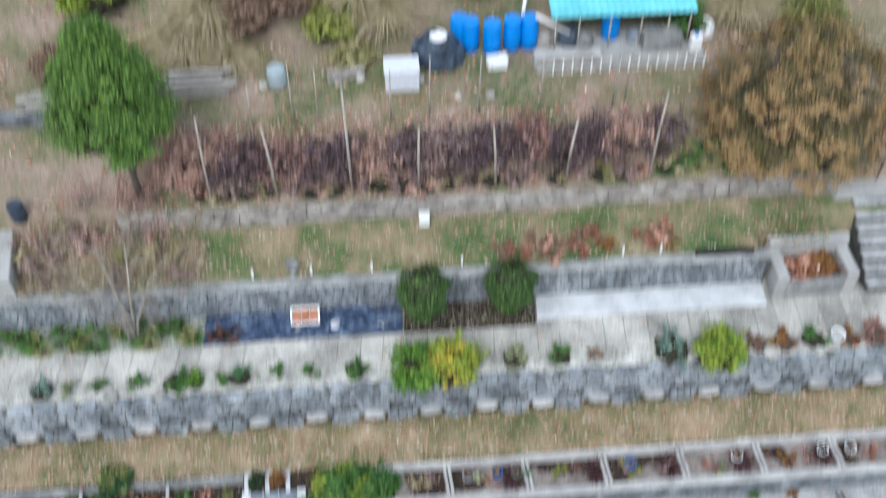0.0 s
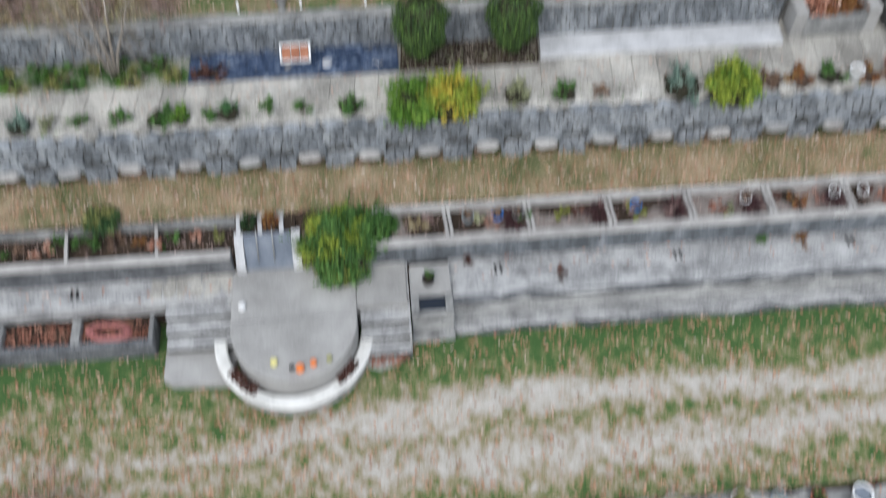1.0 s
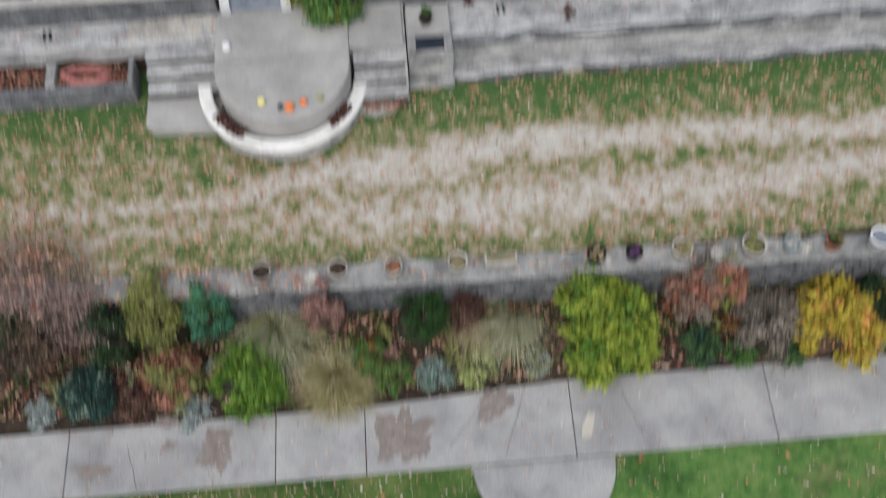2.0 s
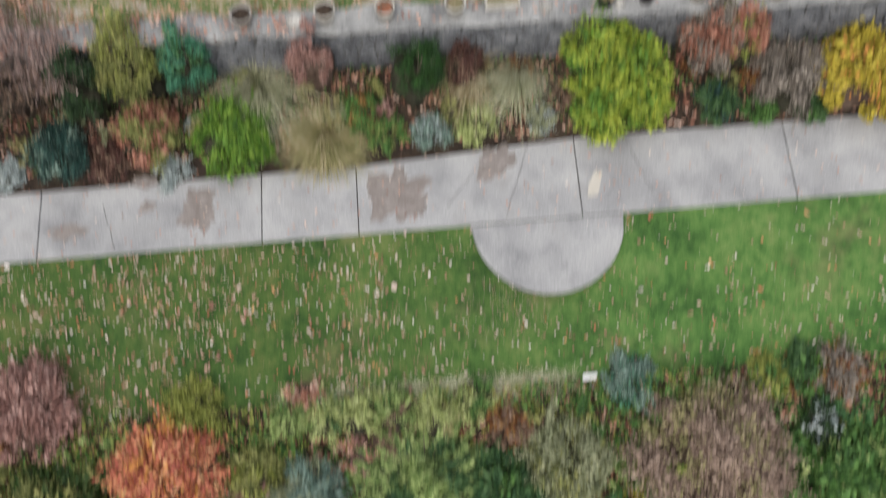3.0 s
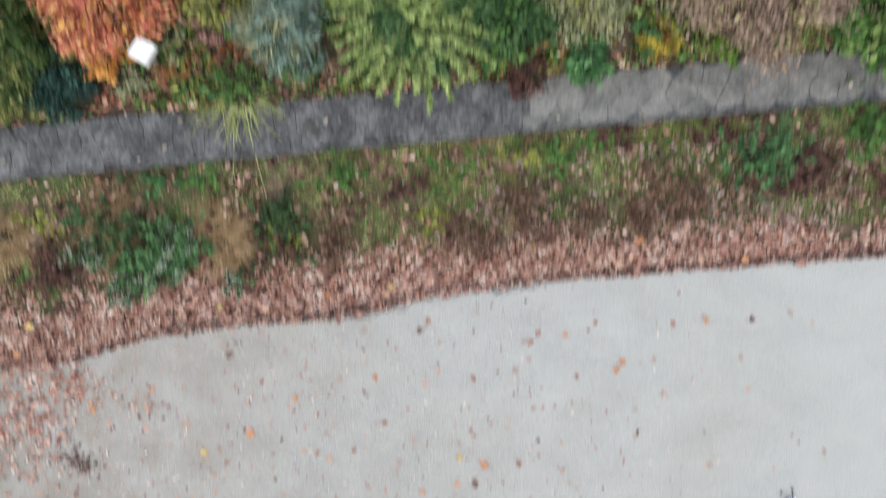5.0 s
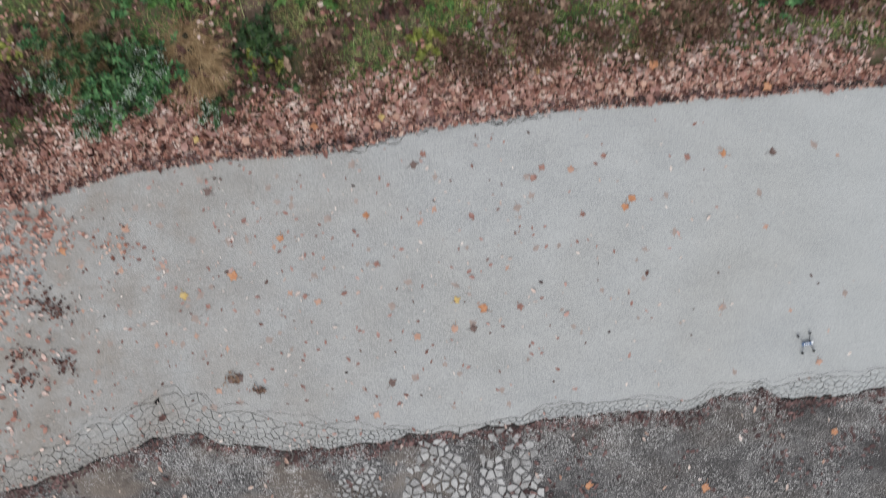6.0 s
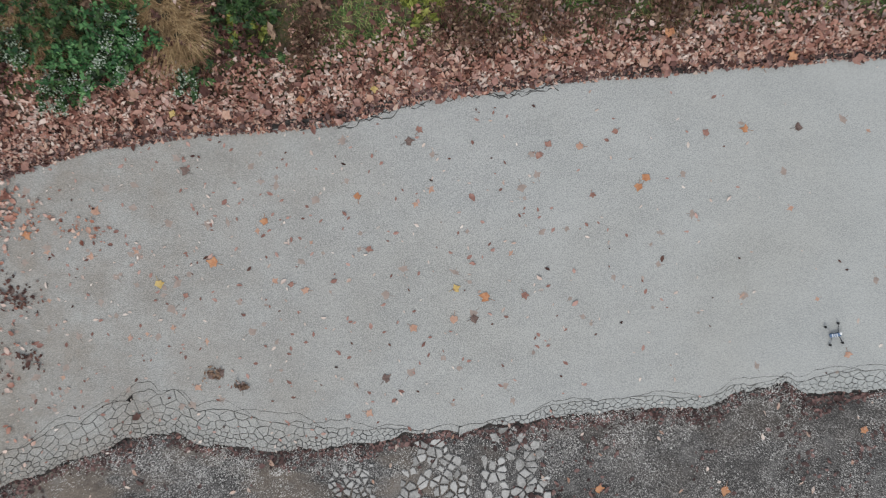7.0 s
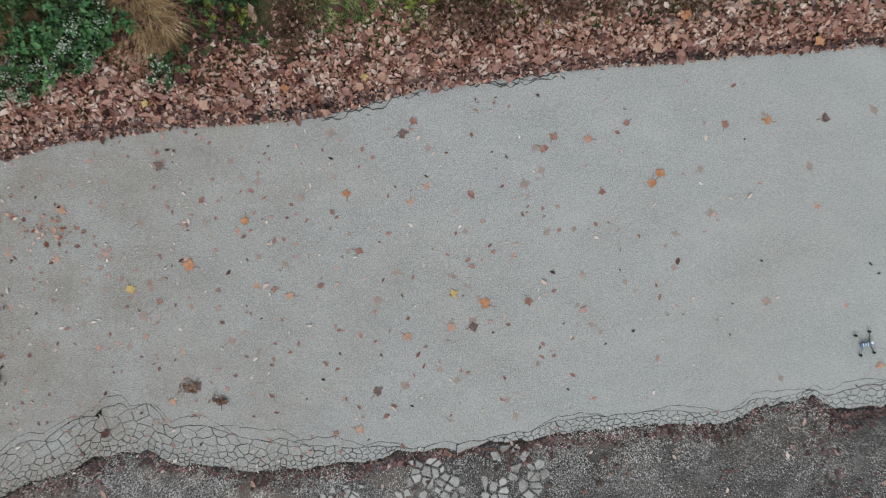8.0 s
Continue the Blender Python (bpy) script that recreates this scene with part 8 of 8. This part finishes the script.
for k, (x, y, q, n) in enumerate(((-5.55, -1.0, 0.17, 60), (-5.4, -1.15, 0.12, 40), (-5.35, -1.88, 0.12, 45), (-5.85, -2.1, 0.14, 45), (-5.9, -1.75, 0.1, 30), (-2.92, -2.13, 0.07, 40), (-2.55, -2.3, 0.05, 28), (-4.6, -0.25, 0.2, 30), (-5.3, -0.1, 0.3, 50))):
    p = np.stack([x + rl.normal(size=n) * q, y + rl.normal(size=n) * q * 0.6, 0.006 + 0.03 * rl.uniform(0, 1, n)], 1)
    vv, ff = leaf_ovals(p, np.array([0, 0, 1.0]) + 0.4 * rl.normal(size=(n, 3)), np.full(n, 0.045), 0.6, rl)
    tagged(part("leaf_clot", np_mesh("leaf_clot", vv, ff), L_DARKLITTER if k < 5 else L_BROWN if k < 7 else L_LITTER), "clot of wet leaves stuck together on the asphalt", "leaf litter", kind="stuff")
litter("pale_leaf_bank", "pale dry leaves scattered over the leaf bank", L_PALE, 22000, 0.055, -12, 12, 0.6, 3.6, 0.075, bank, 0.5, 0.45)
litter("verge_leaves", "brown leaves scattered over the weedy verge", L_BANK, 4200, 0.065, -12, 12, 1.8, 3.7, 0.06, patchy(1.1, 0.35, 0.95), 0.6, 0.6)
litter("dark_verge_leaves", "dark wet leaves under the wall", L_DARKLITTER, 3200, 0.08, -9, 9, 1.9, 3.72, 0.05, patchy(0.9, 0.4, 0.75, 3), 0.6, 0.6)
litter("bed_leaves", "brown leaves lying between the shrubs", L_LITTER, 7000, 0.085, -9, 9, 4.5, 7.0, 0.07, patchy(1.3, 0.1, 0.7, 5), 0.6, 0.6)
litter("bed_dark_leaves", "dark leaves lying between the shrubs", L_DARKLITTER, 4000, 0.1, -9, 9, 4.5, 7.0, 0.04, None, 0.6, 0.6)
litter("bed_green", "small green weeds between the shrubs", L_GREEN, 20000, 0.07, -9, 9, 4.5, 7.0, 0.2, patchy(0.9, 0.1, 0.65, 8), 1.0, 0.5)
litter("bed_olive", "olive ground cover between the shrubs", L_MOUND, 14000, 0.06, -9, 9, 4.5, 7.0, 0.2, patchy(0.7, 0.3, 0.7, 28), 1.0, 0.5)
litter("lawn_leaves", "pale tan leaves scattered on the lawn", L_BLEACHED, 780, 0.052, -9.5, 9.5, 7.0, 9.8, 0.05, lambda u, v: 0.9 if u < 1 else 0.4, 0.4, 0.72)
litter("lawn_brown_leaves", "brown leaves scattered on the lawn", L_BANK, 6000, 0.05, -9.5, 9.5, 7.0, 9.8, 0.04, lambda u, v: (1.0 if u < -1 else 0.4) * patchy(0.5, -0.2, 0.9, 2)(u, v) * (1.0 if v < 8.6 or u < -3 else 0.6), 0.5, 0.6)
litter("lawn_worn_patch", "brown leaf crumbs on a worn patch of lawn", L_HEDGE, 900, 0.035, 0.2, 2.2, 7.5, 9.1, 0.03, lambda u, v: float(np.clip(1.0 - math.hypot((u - 1.2) / 1.0, (v - 8.3) / 0.8), 0, 1)), 0.5, 0.6)
litter("bed_two_leaves", "brown leaves under the wall shrubs", L_LITTER, 3500, 0.095, -9, 9.5, 11.5, 13.1, 0.05, None, 0.6, 0.6)
litter("bed_two_green", "small green weeds under the wall shrubs", L_GREEN, 5000, 0.075, -9, 9.5, 11.5, 13.1, 0.15, patchy(1.0, 0.2, 0.8, 4), 1.0, 0.5)
litter("drive_leaves", "orange and tan leaves strewn over the drive", L_DRIVELEAF, 6500, 0.08, -11, 11, 13.6, 17.4, 0.02, lambda u, v: (0.9 if (v > 16.3 or u < -2.5 or v < 14.2) else 0.4) * patchy(0.9, -0.2, 0.9, 61)(u, v), 0.4, 0.75)
litter("drive_pale_leaves", "pale leaves strewn over the drive", L_PALE, 900, 0.075, -11, 11, 13.6, 17.4, 0.02, None, 0.4, 0.6)
litter("strip_leaves", "tan leaves strewn on the grass strip", L_PALE, 1500, 0.085, -12, 12, 19.8, 20.75, 0.03, None, 0.5, 0.5)
litter("planter_leaves", "faded leaves lying in the planters", L_TWIGLEAF, 1300, 0.065, -12, 12, 18.98, 19.64, 0.04, lambda u, v: 0.0 if -4.6 < u < -3.4 else 0.9, 0.5, 0.6)
litter("lower_planter_leaves", "orange leaves filling the lower planters", L_TERRA, 900, 0.085, -12, -6.45, 17.5, 18.08, 0.05, None, 0.5, 0.6, height=4.26)
litter("upper_lawn_leaves", "tan leaves strewn on the upper lawn", L_BANK, 1700, 0.075, -11, 9, 23.42, 24.7, 0.03, None, 0.5, 0.6)
litter("slope_leaves", "russet leaves covering the slope", L_LITTER, 5000, 0.11, -12, 11, 25.1, 31, 0.05, patchy(0.6, 0.2, 0.9, 6), 0.6, 0.6)
litter("evergreen_bed_leaves", "grey-brown leaves on the soil under the evergreens", L_GREYBROWN, 520, 0.07, -1.1, 1.9, 22.32, 23.1, 0.02, None, 0.5, 0.6, height=7.12)
litter("evergreen_bed_weeds", "small green weeds under the evergreens", L_GREY, 260, 0.07, -1.1, 1.9, 22.32, 23.1, 0.05, patchy(1.4, 0.2, 0.8, 9), 1.0, 0.5, height=7.12)
litter("white_bed_weeds", "small weeds in the white gravel", L_GREEN, 900, 0.06, -12, 11, 21.05, 21.5, 0.08, patchy(1.0, 0.4, 0.9, 4), 1.0, 0.5)
litter("lawn_orange_leaves", "orange leaves scattered on the lawn", L_ORANGE, 620, 0.055, -9.5, 9.5, 7.0, 9.8, 0.04, lambda u, v: 0.9 if u < -1 else 0.4, 0.5, 0.6)
litter("bank_red_leaves", "larger reddish leaves on top of the leaf bank", L_PINKISH, 2600, 0.08, -9, 9, 0.6, 3.2, 0.09, bank, 0.5, 0.65)
litter("strip_brown_leaves", "orange-tan leaves strewn on the grass strip", L_DRIVELEAF, 2600, 0.075, -12, 12, 19.8, 20.78, 0.03, None, 0.5, 0.5)
litter("vine_leaves", "pinkish leaves lying under the vines", L_BANK, 7000, 0.09, -8, 5.2, 25.0, 27.0, 0.05, patchy(0.7, 0.1, 0.7, 21), 0.6, 0.6)
litter("path_pale_leaves", "pale leaves lying on the path", L_PALE, 170, 0.07, -9, 9, 9.9, 11.4, 0.01, None, 0.3, 0.5, height=1.915)
litter("path_dark_leaves", "brown leaves lying on the path", L_LITTER, 120, 0.06, -9, 9, 9.9, 11.3, 0.01, None, 0.3, 0.6, height=1.915)
litter("landing_leaves", "orange leaves lying on the landing", L_TERRA, 200, 0.09, -1.95, -0.9, 16.7, 17.2, 0.02, None, 0.4, 0.6, height=3.975)
litter("walk_leaves", "brown leaves lying on the walkway", L_LITTER, 160, 0.08, -11, 11, 18.25, 18.85, 0.01, lambda u, v: 0.0 if -4.7 < u < 0.05 else 1.0, 0.3, 0.6, height=4.735)
litter("wall_top_leaves", "faded leaves lying on the stone wall", L_GREYBROWN, 130, 0.075, -9, 9, 3.78, 4.5, 0.02, patchy(0.9, 0.4, 0.9, 31), 0.4, 0.6, height=0.575)
litter("coping_leaves", "leaves gathered on the wall coping", L_LITTER, 1500, 0.085, -11, 10, 13.1, 13.7, 0.02, lambda u, v: 0.9 if u < -2.5 else 0.25, 0.4, 0.6, height=3.405)
litter("upper_path_leaves", "tan leaves lying on the flagstones", L_PALE, 220, 0.08, -11, 11, 21.5, 22.3, 0.01, None, 0.3, 0.6, height=7.1)
litter("shoulder_brink_leaves", "russet leaf crumbs gathered along the broken edge", L_CRUMB, 18000, 0.045, -7, 8, -3.8, -2.6, 0.01, lambda u, v: float(np.clip(1 - abs(v + SLOPE * u - np.interp(u, *LOW) + 0.1) / (0.16 + 0.2 * noise.noise(Vector((u * 1.3, 0, 4)))), 0, 1)) if noise.noise(Vector((u * 1.3, 0, 4))) > -0.7 else 0.0, 0.3, 0.7, height=-0.055)
litter("road_leaves", "small pale leaves on the asphalt", L_BLEACHED, 700, 0.05, -6.5, 7.5, -3.0, 1.5, 0.012, lambda u, v: float(np.clip(0.6 - u * 0.09, 0.12, 1)), 0.25, 0.42, height=0.0)
litter("road_dark_leaves", "small russet leaves on the asphalt", L_DARKLITTER, 110, 0.05, -6.5, 7.5, -2.9, 1.4, 0.012, lambda u, v: float(np.clip(0.5 - u * 0.08, 0.12, 1)), 0.25, 0.5, height=0.0)
litter("road_faded_leaves", "faded pink leaves stuck to the asphalt", L_PINKISH, 620, 0.058, -6.5, 4.0, -2.9, 1.3, 0.005, lambda u, v: float(np.clip(0.6 - u * 0.12, 0.1, 1)), 0.1, 0.5, height=0.0)
litter("west_leaf_pile", "heap of fallen leaves at the road end", L_BANK, 10000, 0.068, -12.0, -4.6, -3.2, 1.2, 0.03, lambda u, v: float(np.clip((-5.25 - u + 0.5 * noise.noise(Vector((v * 1.3, 0, 0)))) * 1.6, 0, 0.95) * np.clip((v + 0.9) * 1.5, 0.12, 1)), 0.4, 0.6, height=0.0)
litter("shoulder_leaves", "leaves on the crumbled old asphalt", L_PALE, 130, 0.075, -7, 8, -5.2, -3.0, 0.01, None, 0.3, 0.45, height=-0.055)
litter("shoulder_dark_leaves", "dark rotting leaves on the crumbled shoulder", L_CRUMB, 2600, 0.06, -7, 8, -4.8, -2.7, 0.01, patchy(1.2, 0.62, 0.95, 9), 0.3, 0.6, height=-0.055)
litter("terrace_leaves", "dark leaves gathered behind the curved bench", L_DARKLITTER, 1, 0.1, -4.2, -3.9, 15.9, 16.2, 0.02, None, 0.5, 0.6, height=4.3)
for a0, a1 in ((1.2, 1.36), (1.74, 1.86)):
    rng = np.random.default_rng(6)
    t, r = rng.uniform(a0, a1, 200) * math.pi, rng.uniform(1.36, 1.6, 200)
    p = np.stack([-3.38 + r * np.cos(t), 17.42 - 0.3 + r * np.sin(t), 4.27 + 0.05 * rng.uniform(0, 1, 200)], 1)
    vv, ff = leaf_cards(p, unit(np.array([0, 0, 1.0]) + 0.6 * rng.normal(size=(200, 3))), np.full(200, 0.1), 0.6, rng)
    tagged(part("bench_leaves", np_mesh("bench_leaves", vv, ff), L_DARKLITTER), "dark wet leaves gathered on the curved bench", "leaf litter", kind="stuff")


def tufts(name, label, material, n, h, w, u0, u1, v0, v1, dens=None, seed=1):
    rng = np.random.default_rng(seed)
    u, v = rng.uniform(u0, u1, n), rng.uniform(v0, v1, n)
    if dens:
        keep = rng.uniform(0, 1, n) < np.array([dens(a, b) for a, b in zip(u, v)])
        u, v = u[keep], v[keep]
    n = len(u)
    z = np.array([ground_height(b) + 0.05 * noise.fractal(at(a, b, ground_height(b)) * 0.9, 1.0, 2.0, 4) for a, b in zip(u, v)])
    roots = np.stack([u, v + SLOPE * u, z - 0.01], 1)
    ways = unit(rng.normal(size=(n, 3)) * 0.7 + np.array([0, 0, 1.0]))
    vv, ff = blades(roots, ways, np.full(n, h), w, 0.5, rng, 2)
    return tagged(part(name, np_mesh(name, vv, ff), material), label, "grass", kind="stuff")


G_LAWN = leaf_set("lawn_blades", (0.02, 0.06, 0.012), (0.06, 0.14, 0.032), (0.16, 0.22, 0.07))
tufts("lawn_grass", "short green grass of the lawn", lawn("mown_blades", True), 42000, 0.06, 0.005, -9.5, 9.5, 7.0, 9.85)
tufts("lawn_fringe", "pale uncut grass fringe along the bed", L_PALEGRASS, 5200, 0.22, 0.005, -2.8, 2.2, 6.9, 7.12, None, 19)
tufts("drive_grass", "green grass along the drive", G_LAWN, 16000, 0.06, 0.006, -11, 11, 16.0, 17.4, patchy(0.7, 0.1, 0.6, 3), 2)
tufts("drive_thin_grass", "thin olive grass over the gravel", L_OLIVE, 16000, 0.05, 0.006, -11, 11, 13.6, 16.6, patchy(1.4, 0.45, 0.8, 5), 12)
tufts("strip_grass", "dry tan grass of the strip", L_STRAW, 16000, 0.09, 0.006, -12, 12, 19.8, 20.8, None, 3)
tufts("strip_green_grass", "green grass within the dry strip", G_LAWN, 24000, 0.09, 0.007, -12, 12, 19.85, 20.8, lambda u, v: max(patchy(0.6, 0.3, 0.75, 33)(u, v), patchy(0.9, 0.0, 0.6, 34)(u, v) if v > 20.5 else 0.0), 13)
tufts("upper_grass", "patchy green grass of the upper lawn", G_LAWN, 16000, 0.07, 0.007, -7, 9, 23.42, 24.7, patchy(0.5, 0.35, 0.75, 1), 4)
tufts("upper_dry_grass", "dry grass of the upper lawn", L_STRAW, 12000, 0.08, 0.007, -12, 9, 23.42, 24.7, patchy(0.5, 0.2, 0.9, 7), 5)
tufts("terrace_grass", "dry tangled grass on the west terrace", L_PALE, 7000, 0.2, 0.007, -10.6, -5.8, 23.45, 24.85, patchy(0.7, 0.1, 0.8, 51), 17)
tufts("terrace_green_grass", "olive grass on the west terrace", L_TANGREEN, 5000, 0.14, 0.007, -10.6, -5.8, 23.45, 24.85, patchy(0.8, 0.3, 0.8, 52), 18)
tufts("slope_grass", "dry rough grass on the slope", L_TANGREEN, 26000, 0.16, 0.01, -13, 12, 26.3, 32, patchy(0.5, 0.15, 0.7, 7), 6)
tufts("top_green_grass", "green grass of the top terrace", G_LAWN, 16000, 0.12, 0.01, -10, 3, 26.8, 28.6, patchy(0.5, 0.2, 0.7, 17), 16)
tufts("slope_straw", "straw coloured grass on the slope", L_STRAW, 12000, 0.16, 0.01, -13, 12, 25.1, 32, patchy(0.6, 0.3, 0.8, 2), 7)
tufts("verge_grass", "rough green grass on the verge", L_GREEN, 30000, 0.14, 0.006, -9, 9, 1.9, 3.72, patchy(0.8, 0.2, 0.65, 11), 8)
tufts("verge_olive_grass", "pale olive grass on the verge", L_EDGE, 26000, 0.13, 0.0055, -9, 9, 2.1, 3.7, lambda u, v: max(patchy(0.55, 0.5, 0.85, 41)(u, v), 0.85 * math.exp(-((u - 0.6) / 1.3) ** 2 - ((v - 3.2) / 0.5) ** 2)), 14)
tufts("verge_dry_grass", "brown dry grass on the verge", L_RUST, 9000, 0.16, 0.005, -9, 9, 1.9, 3.72, patchy(0.7, 0.35, 0.8, 15), 9)
tufts("verge_green_grass", "short olive green grass below the stone wall", L_MOUND, 7000, 0.1, 0.006, -1.5, 4.6, 2.75, 3.72, lambda u, v: patchy(0.6, 0.1, 0.7, 33)(u, v) * (1.0 if v > 3.1 else 0.5), 14)
tufts("verge_east_grass", "pale worn grass at the east of the verge", L_TANGREEN, 3500, 0.08, 0.006, 4.6, 9.0, 2.0, 2.7, patchy(0.8, 0.1, 0.7, 35), 15)
tufts("path_side_grass", "green grass along the upper wall foot", G_LAWN, 6000, 0.1, 0.007, -12, -5.8, 22.3, 23.1, None, 10)

M_PLATE = surface("bleached_asphalt_plate", three((0.2, 0.197, 0.19), (0.36, 0.355, 0.345), (0.48, 0.475, 0.465)), 3, 40, 0.95, 0.6, 0.4, obj=0.4)
# ---- broken plates of old asphalt on the shoulder ----
for k, (x0, x1, y0, y1, size) in enumerate(((-1.5, -0.75, -4.3, -3.35, 0.085), (-0.55, 0.45, -4.7, -3.02, 0.115), (0.55, 1.5, -4.7, -2.86, 0.125))):
    plate = holder("broken_asphalt", (x0, y0, -0.055))
    tagged(plate, "patch of old asphalt broken into pale plates", "asphalt", kind="structure")
    rng = np.random.default_rng(60 + k)
    for poly in cells(x1 - x0, y1 - y0, size, rng, 0.52, 1.0):
        c = poly.mean(0) / np.array([x1 - x0, y1 - y0]) - 0.5
        out = (c[0] ** 2 + c[1] ** 2) ** 0.5 / (0.52 + 0.16 * noise.noise(Vector((c[0] * 5, c[1] * 5, k * 3.0))))
        if out > 1.0 or rng.uniform() < 0.14 + 0.35 * max(0.0, out - 0.6):
            continue
        part("plate", piece_mesh("plate", poly, lambda a, b, d: (a, b, d), rng.uniform(0.008, 0.026), 0.016, rng), M_PLATE, plate)
M_GRIT = leaf_set("pale_grit", (0.3, 0.29, 0.28), (0.56, 0.55, 0.53), (0.8, 0.79, 0.77))
litter("shoulder_grit", "pale grit on the crumbled shoulder", M_GRIT, 200000, 0.013, -7, 8, -5.2, -2.6, 0.008, lambda u, v: patchy(0.8, 0.2, 0.9, 12)(u, v) * patchy(3.0, 0.25, 0.8, 3)(u, v) * float(np.clip(1.4 - (np.interp(u, *LOW) - v - SLOPE * u) / 0.6, 0.3, 1)), 0.3, 0.8, height=-0.05)

# ---- stones of the walls, pieces of the road edge ----
broken_crust()
stonework(wall_c2, "paving_stone", -6.5, -4.7, 0.62, 0.28, lambda u, s, d: at(u, 18.24 + s, 4.718 + d), M_UPPATH, 79, 0.008, 0.02, stretch=1.2, jitter=0.45)
stonework(wall_a, "slab", -14, 1.2, 0.76, 0.14, lambda u, s, d: at(u, 3.75 + s + 0.025 * noise.noise(Vector((u * 1.3, 0, 0))), 0.505 + d), M_SLATE, 71, 0.0022, 0.022, near=(-7.5, 7.5), limit=200, stretch=2.0, jitter=0.5, worn=0.02)
stonework(wall_a, "slab", 1.2, 14, 0.76, 0.3, lambda u, s, d: at(u, 3.75 + s + 0.025 * noise.noise(Vector((u * 1.3, 0, 0))), 0.505 + d), M_FLAG, 70, 0.0025, 0.022, near=(-7.5, 7.5), limit=95, stretch=1.6, jitter=0.3, worn=0.02)
stonework(wall_a, "face_stone", -14, 14, 0.5, 0.17, lambda u, s, d: at(u, 3.76 - d, 0.05 + s), M_SLATE, 72, 0.006, 0.04, limit=200, stretch=1.8)
stonework(wall_b, "stone", -13, 13, 1.2, 0.2, lambda u, s, d: at(u, 13.17 - SKEW * (u + 3.0) - d, 2.1 + s), M_STONE, 73, 0.012, 0.06, near=(-4, 9), limit=290, stretch=1.6)
stonework(wall_e, "stone", -13, 7.45, 0.92, 0.2, lambda u, s, d: at(u, 23.15 - d, 7.07 + s), M_STONE_BLUE, 74, 0.011, 0.05, limit=290, stretch=1.0)
stonework(wall_f, "stone", -7.9, 9, 0.46, 0.24, lambda u, s, d: at(u, 24.87 - d, 8.38 + s), M_RUBBLE, 75, 0.006, 0.08, limit=220, stretch=1.5, jitter=0.46)
stonework(wall_f, "top_stone", -7.9, 9, 0.2, 0.2, lambda u, s, d: at(u, 24.84 + s, 8.82 + d), M_RUBBLE, 76, 0.006, 0.07, limit=120, stretch=1.6)
stonework(wall_d, "coping_stone", -14, 13, 0.28, 0.28, lambda u, s, d: at(u, 20.8 + s, 6.97 + d), M_STONE_BLUE, 77, 0.01, 0.05, limit=120, stretch=1.7)
stonework(wall_d, "stone", -14, 13, 0.62, 0.24, lambda u, s, d: at(u, 20.87 - d, 6.36 + s), M_STONE_BLUE, 78, 0.01, 0.06, limit=160, stretch=0.8)
for k in range(-11, 10):
    u = -0.5 + 1.29 * k
    stonework(wall_d, "pier_stone", u + 0.3, u + 0.98, 0.52, 0.26, lambda a, s, d: at(a, 20.77 - d, 5.8 + s), M_STONE_BLUE, 90 + k, 0.01, 0.06, limit=300, stretch=0.7)
    sill = bmesh.new()
    bmesh.ops.create_icosphere(sill, subdivisions=2, radius=1.0)
    for w in sill.verts:
        w.co = Vector((np.sign(w.co.x) * abs(w.co.x) ** 0.6 * 0.25, w.co.y * 0.11, np.sign(w.co.z) * abs(w.co.z) ** 0.7 * (0.15 if w.co.z > 0 else 0.06))) * (1 + 0.22 * noise.noise(w.co * 2.3 + Vector((k * 3.1, 0, 0))))
    back = part("niche_back", box_bm(0, 0, 0, 0.7, 0.1, 0.36, 0, 0.02), M_STONE_BLUE, wall_d)
    back.matrix_world = Matrix.Translation(at(u, 20.83, 6.27)) @ Matrix.Rotation(radians(TURN), 4, "Z")
    ob = part("pale_sill", sill, M_RIM if k % 3 else M_SLAB, wall_d)
    ob.matrix_world = Matrix.Translation(at(u, 20.72, 6.16 + 0.03 * math.sin(k * 2.3))) @ Matrix.Rotation(radians(TURN + 5 * math.sin(k * 1.7)), 4, "Z") @ Matrix.Rotation(radians(-24), 4, "X")
    litter_box = part("niche_soil", box_bm(0, 0, 0, 0.6, 0.16, 0.3, 0, 0.02), M_VERGE, wall_d)
    litter_box.matrix_world = Matrix.Translation(at(u, 20.82, 5.98)) @ Matrix.Rotation(radians(TURN), 4, "Z")
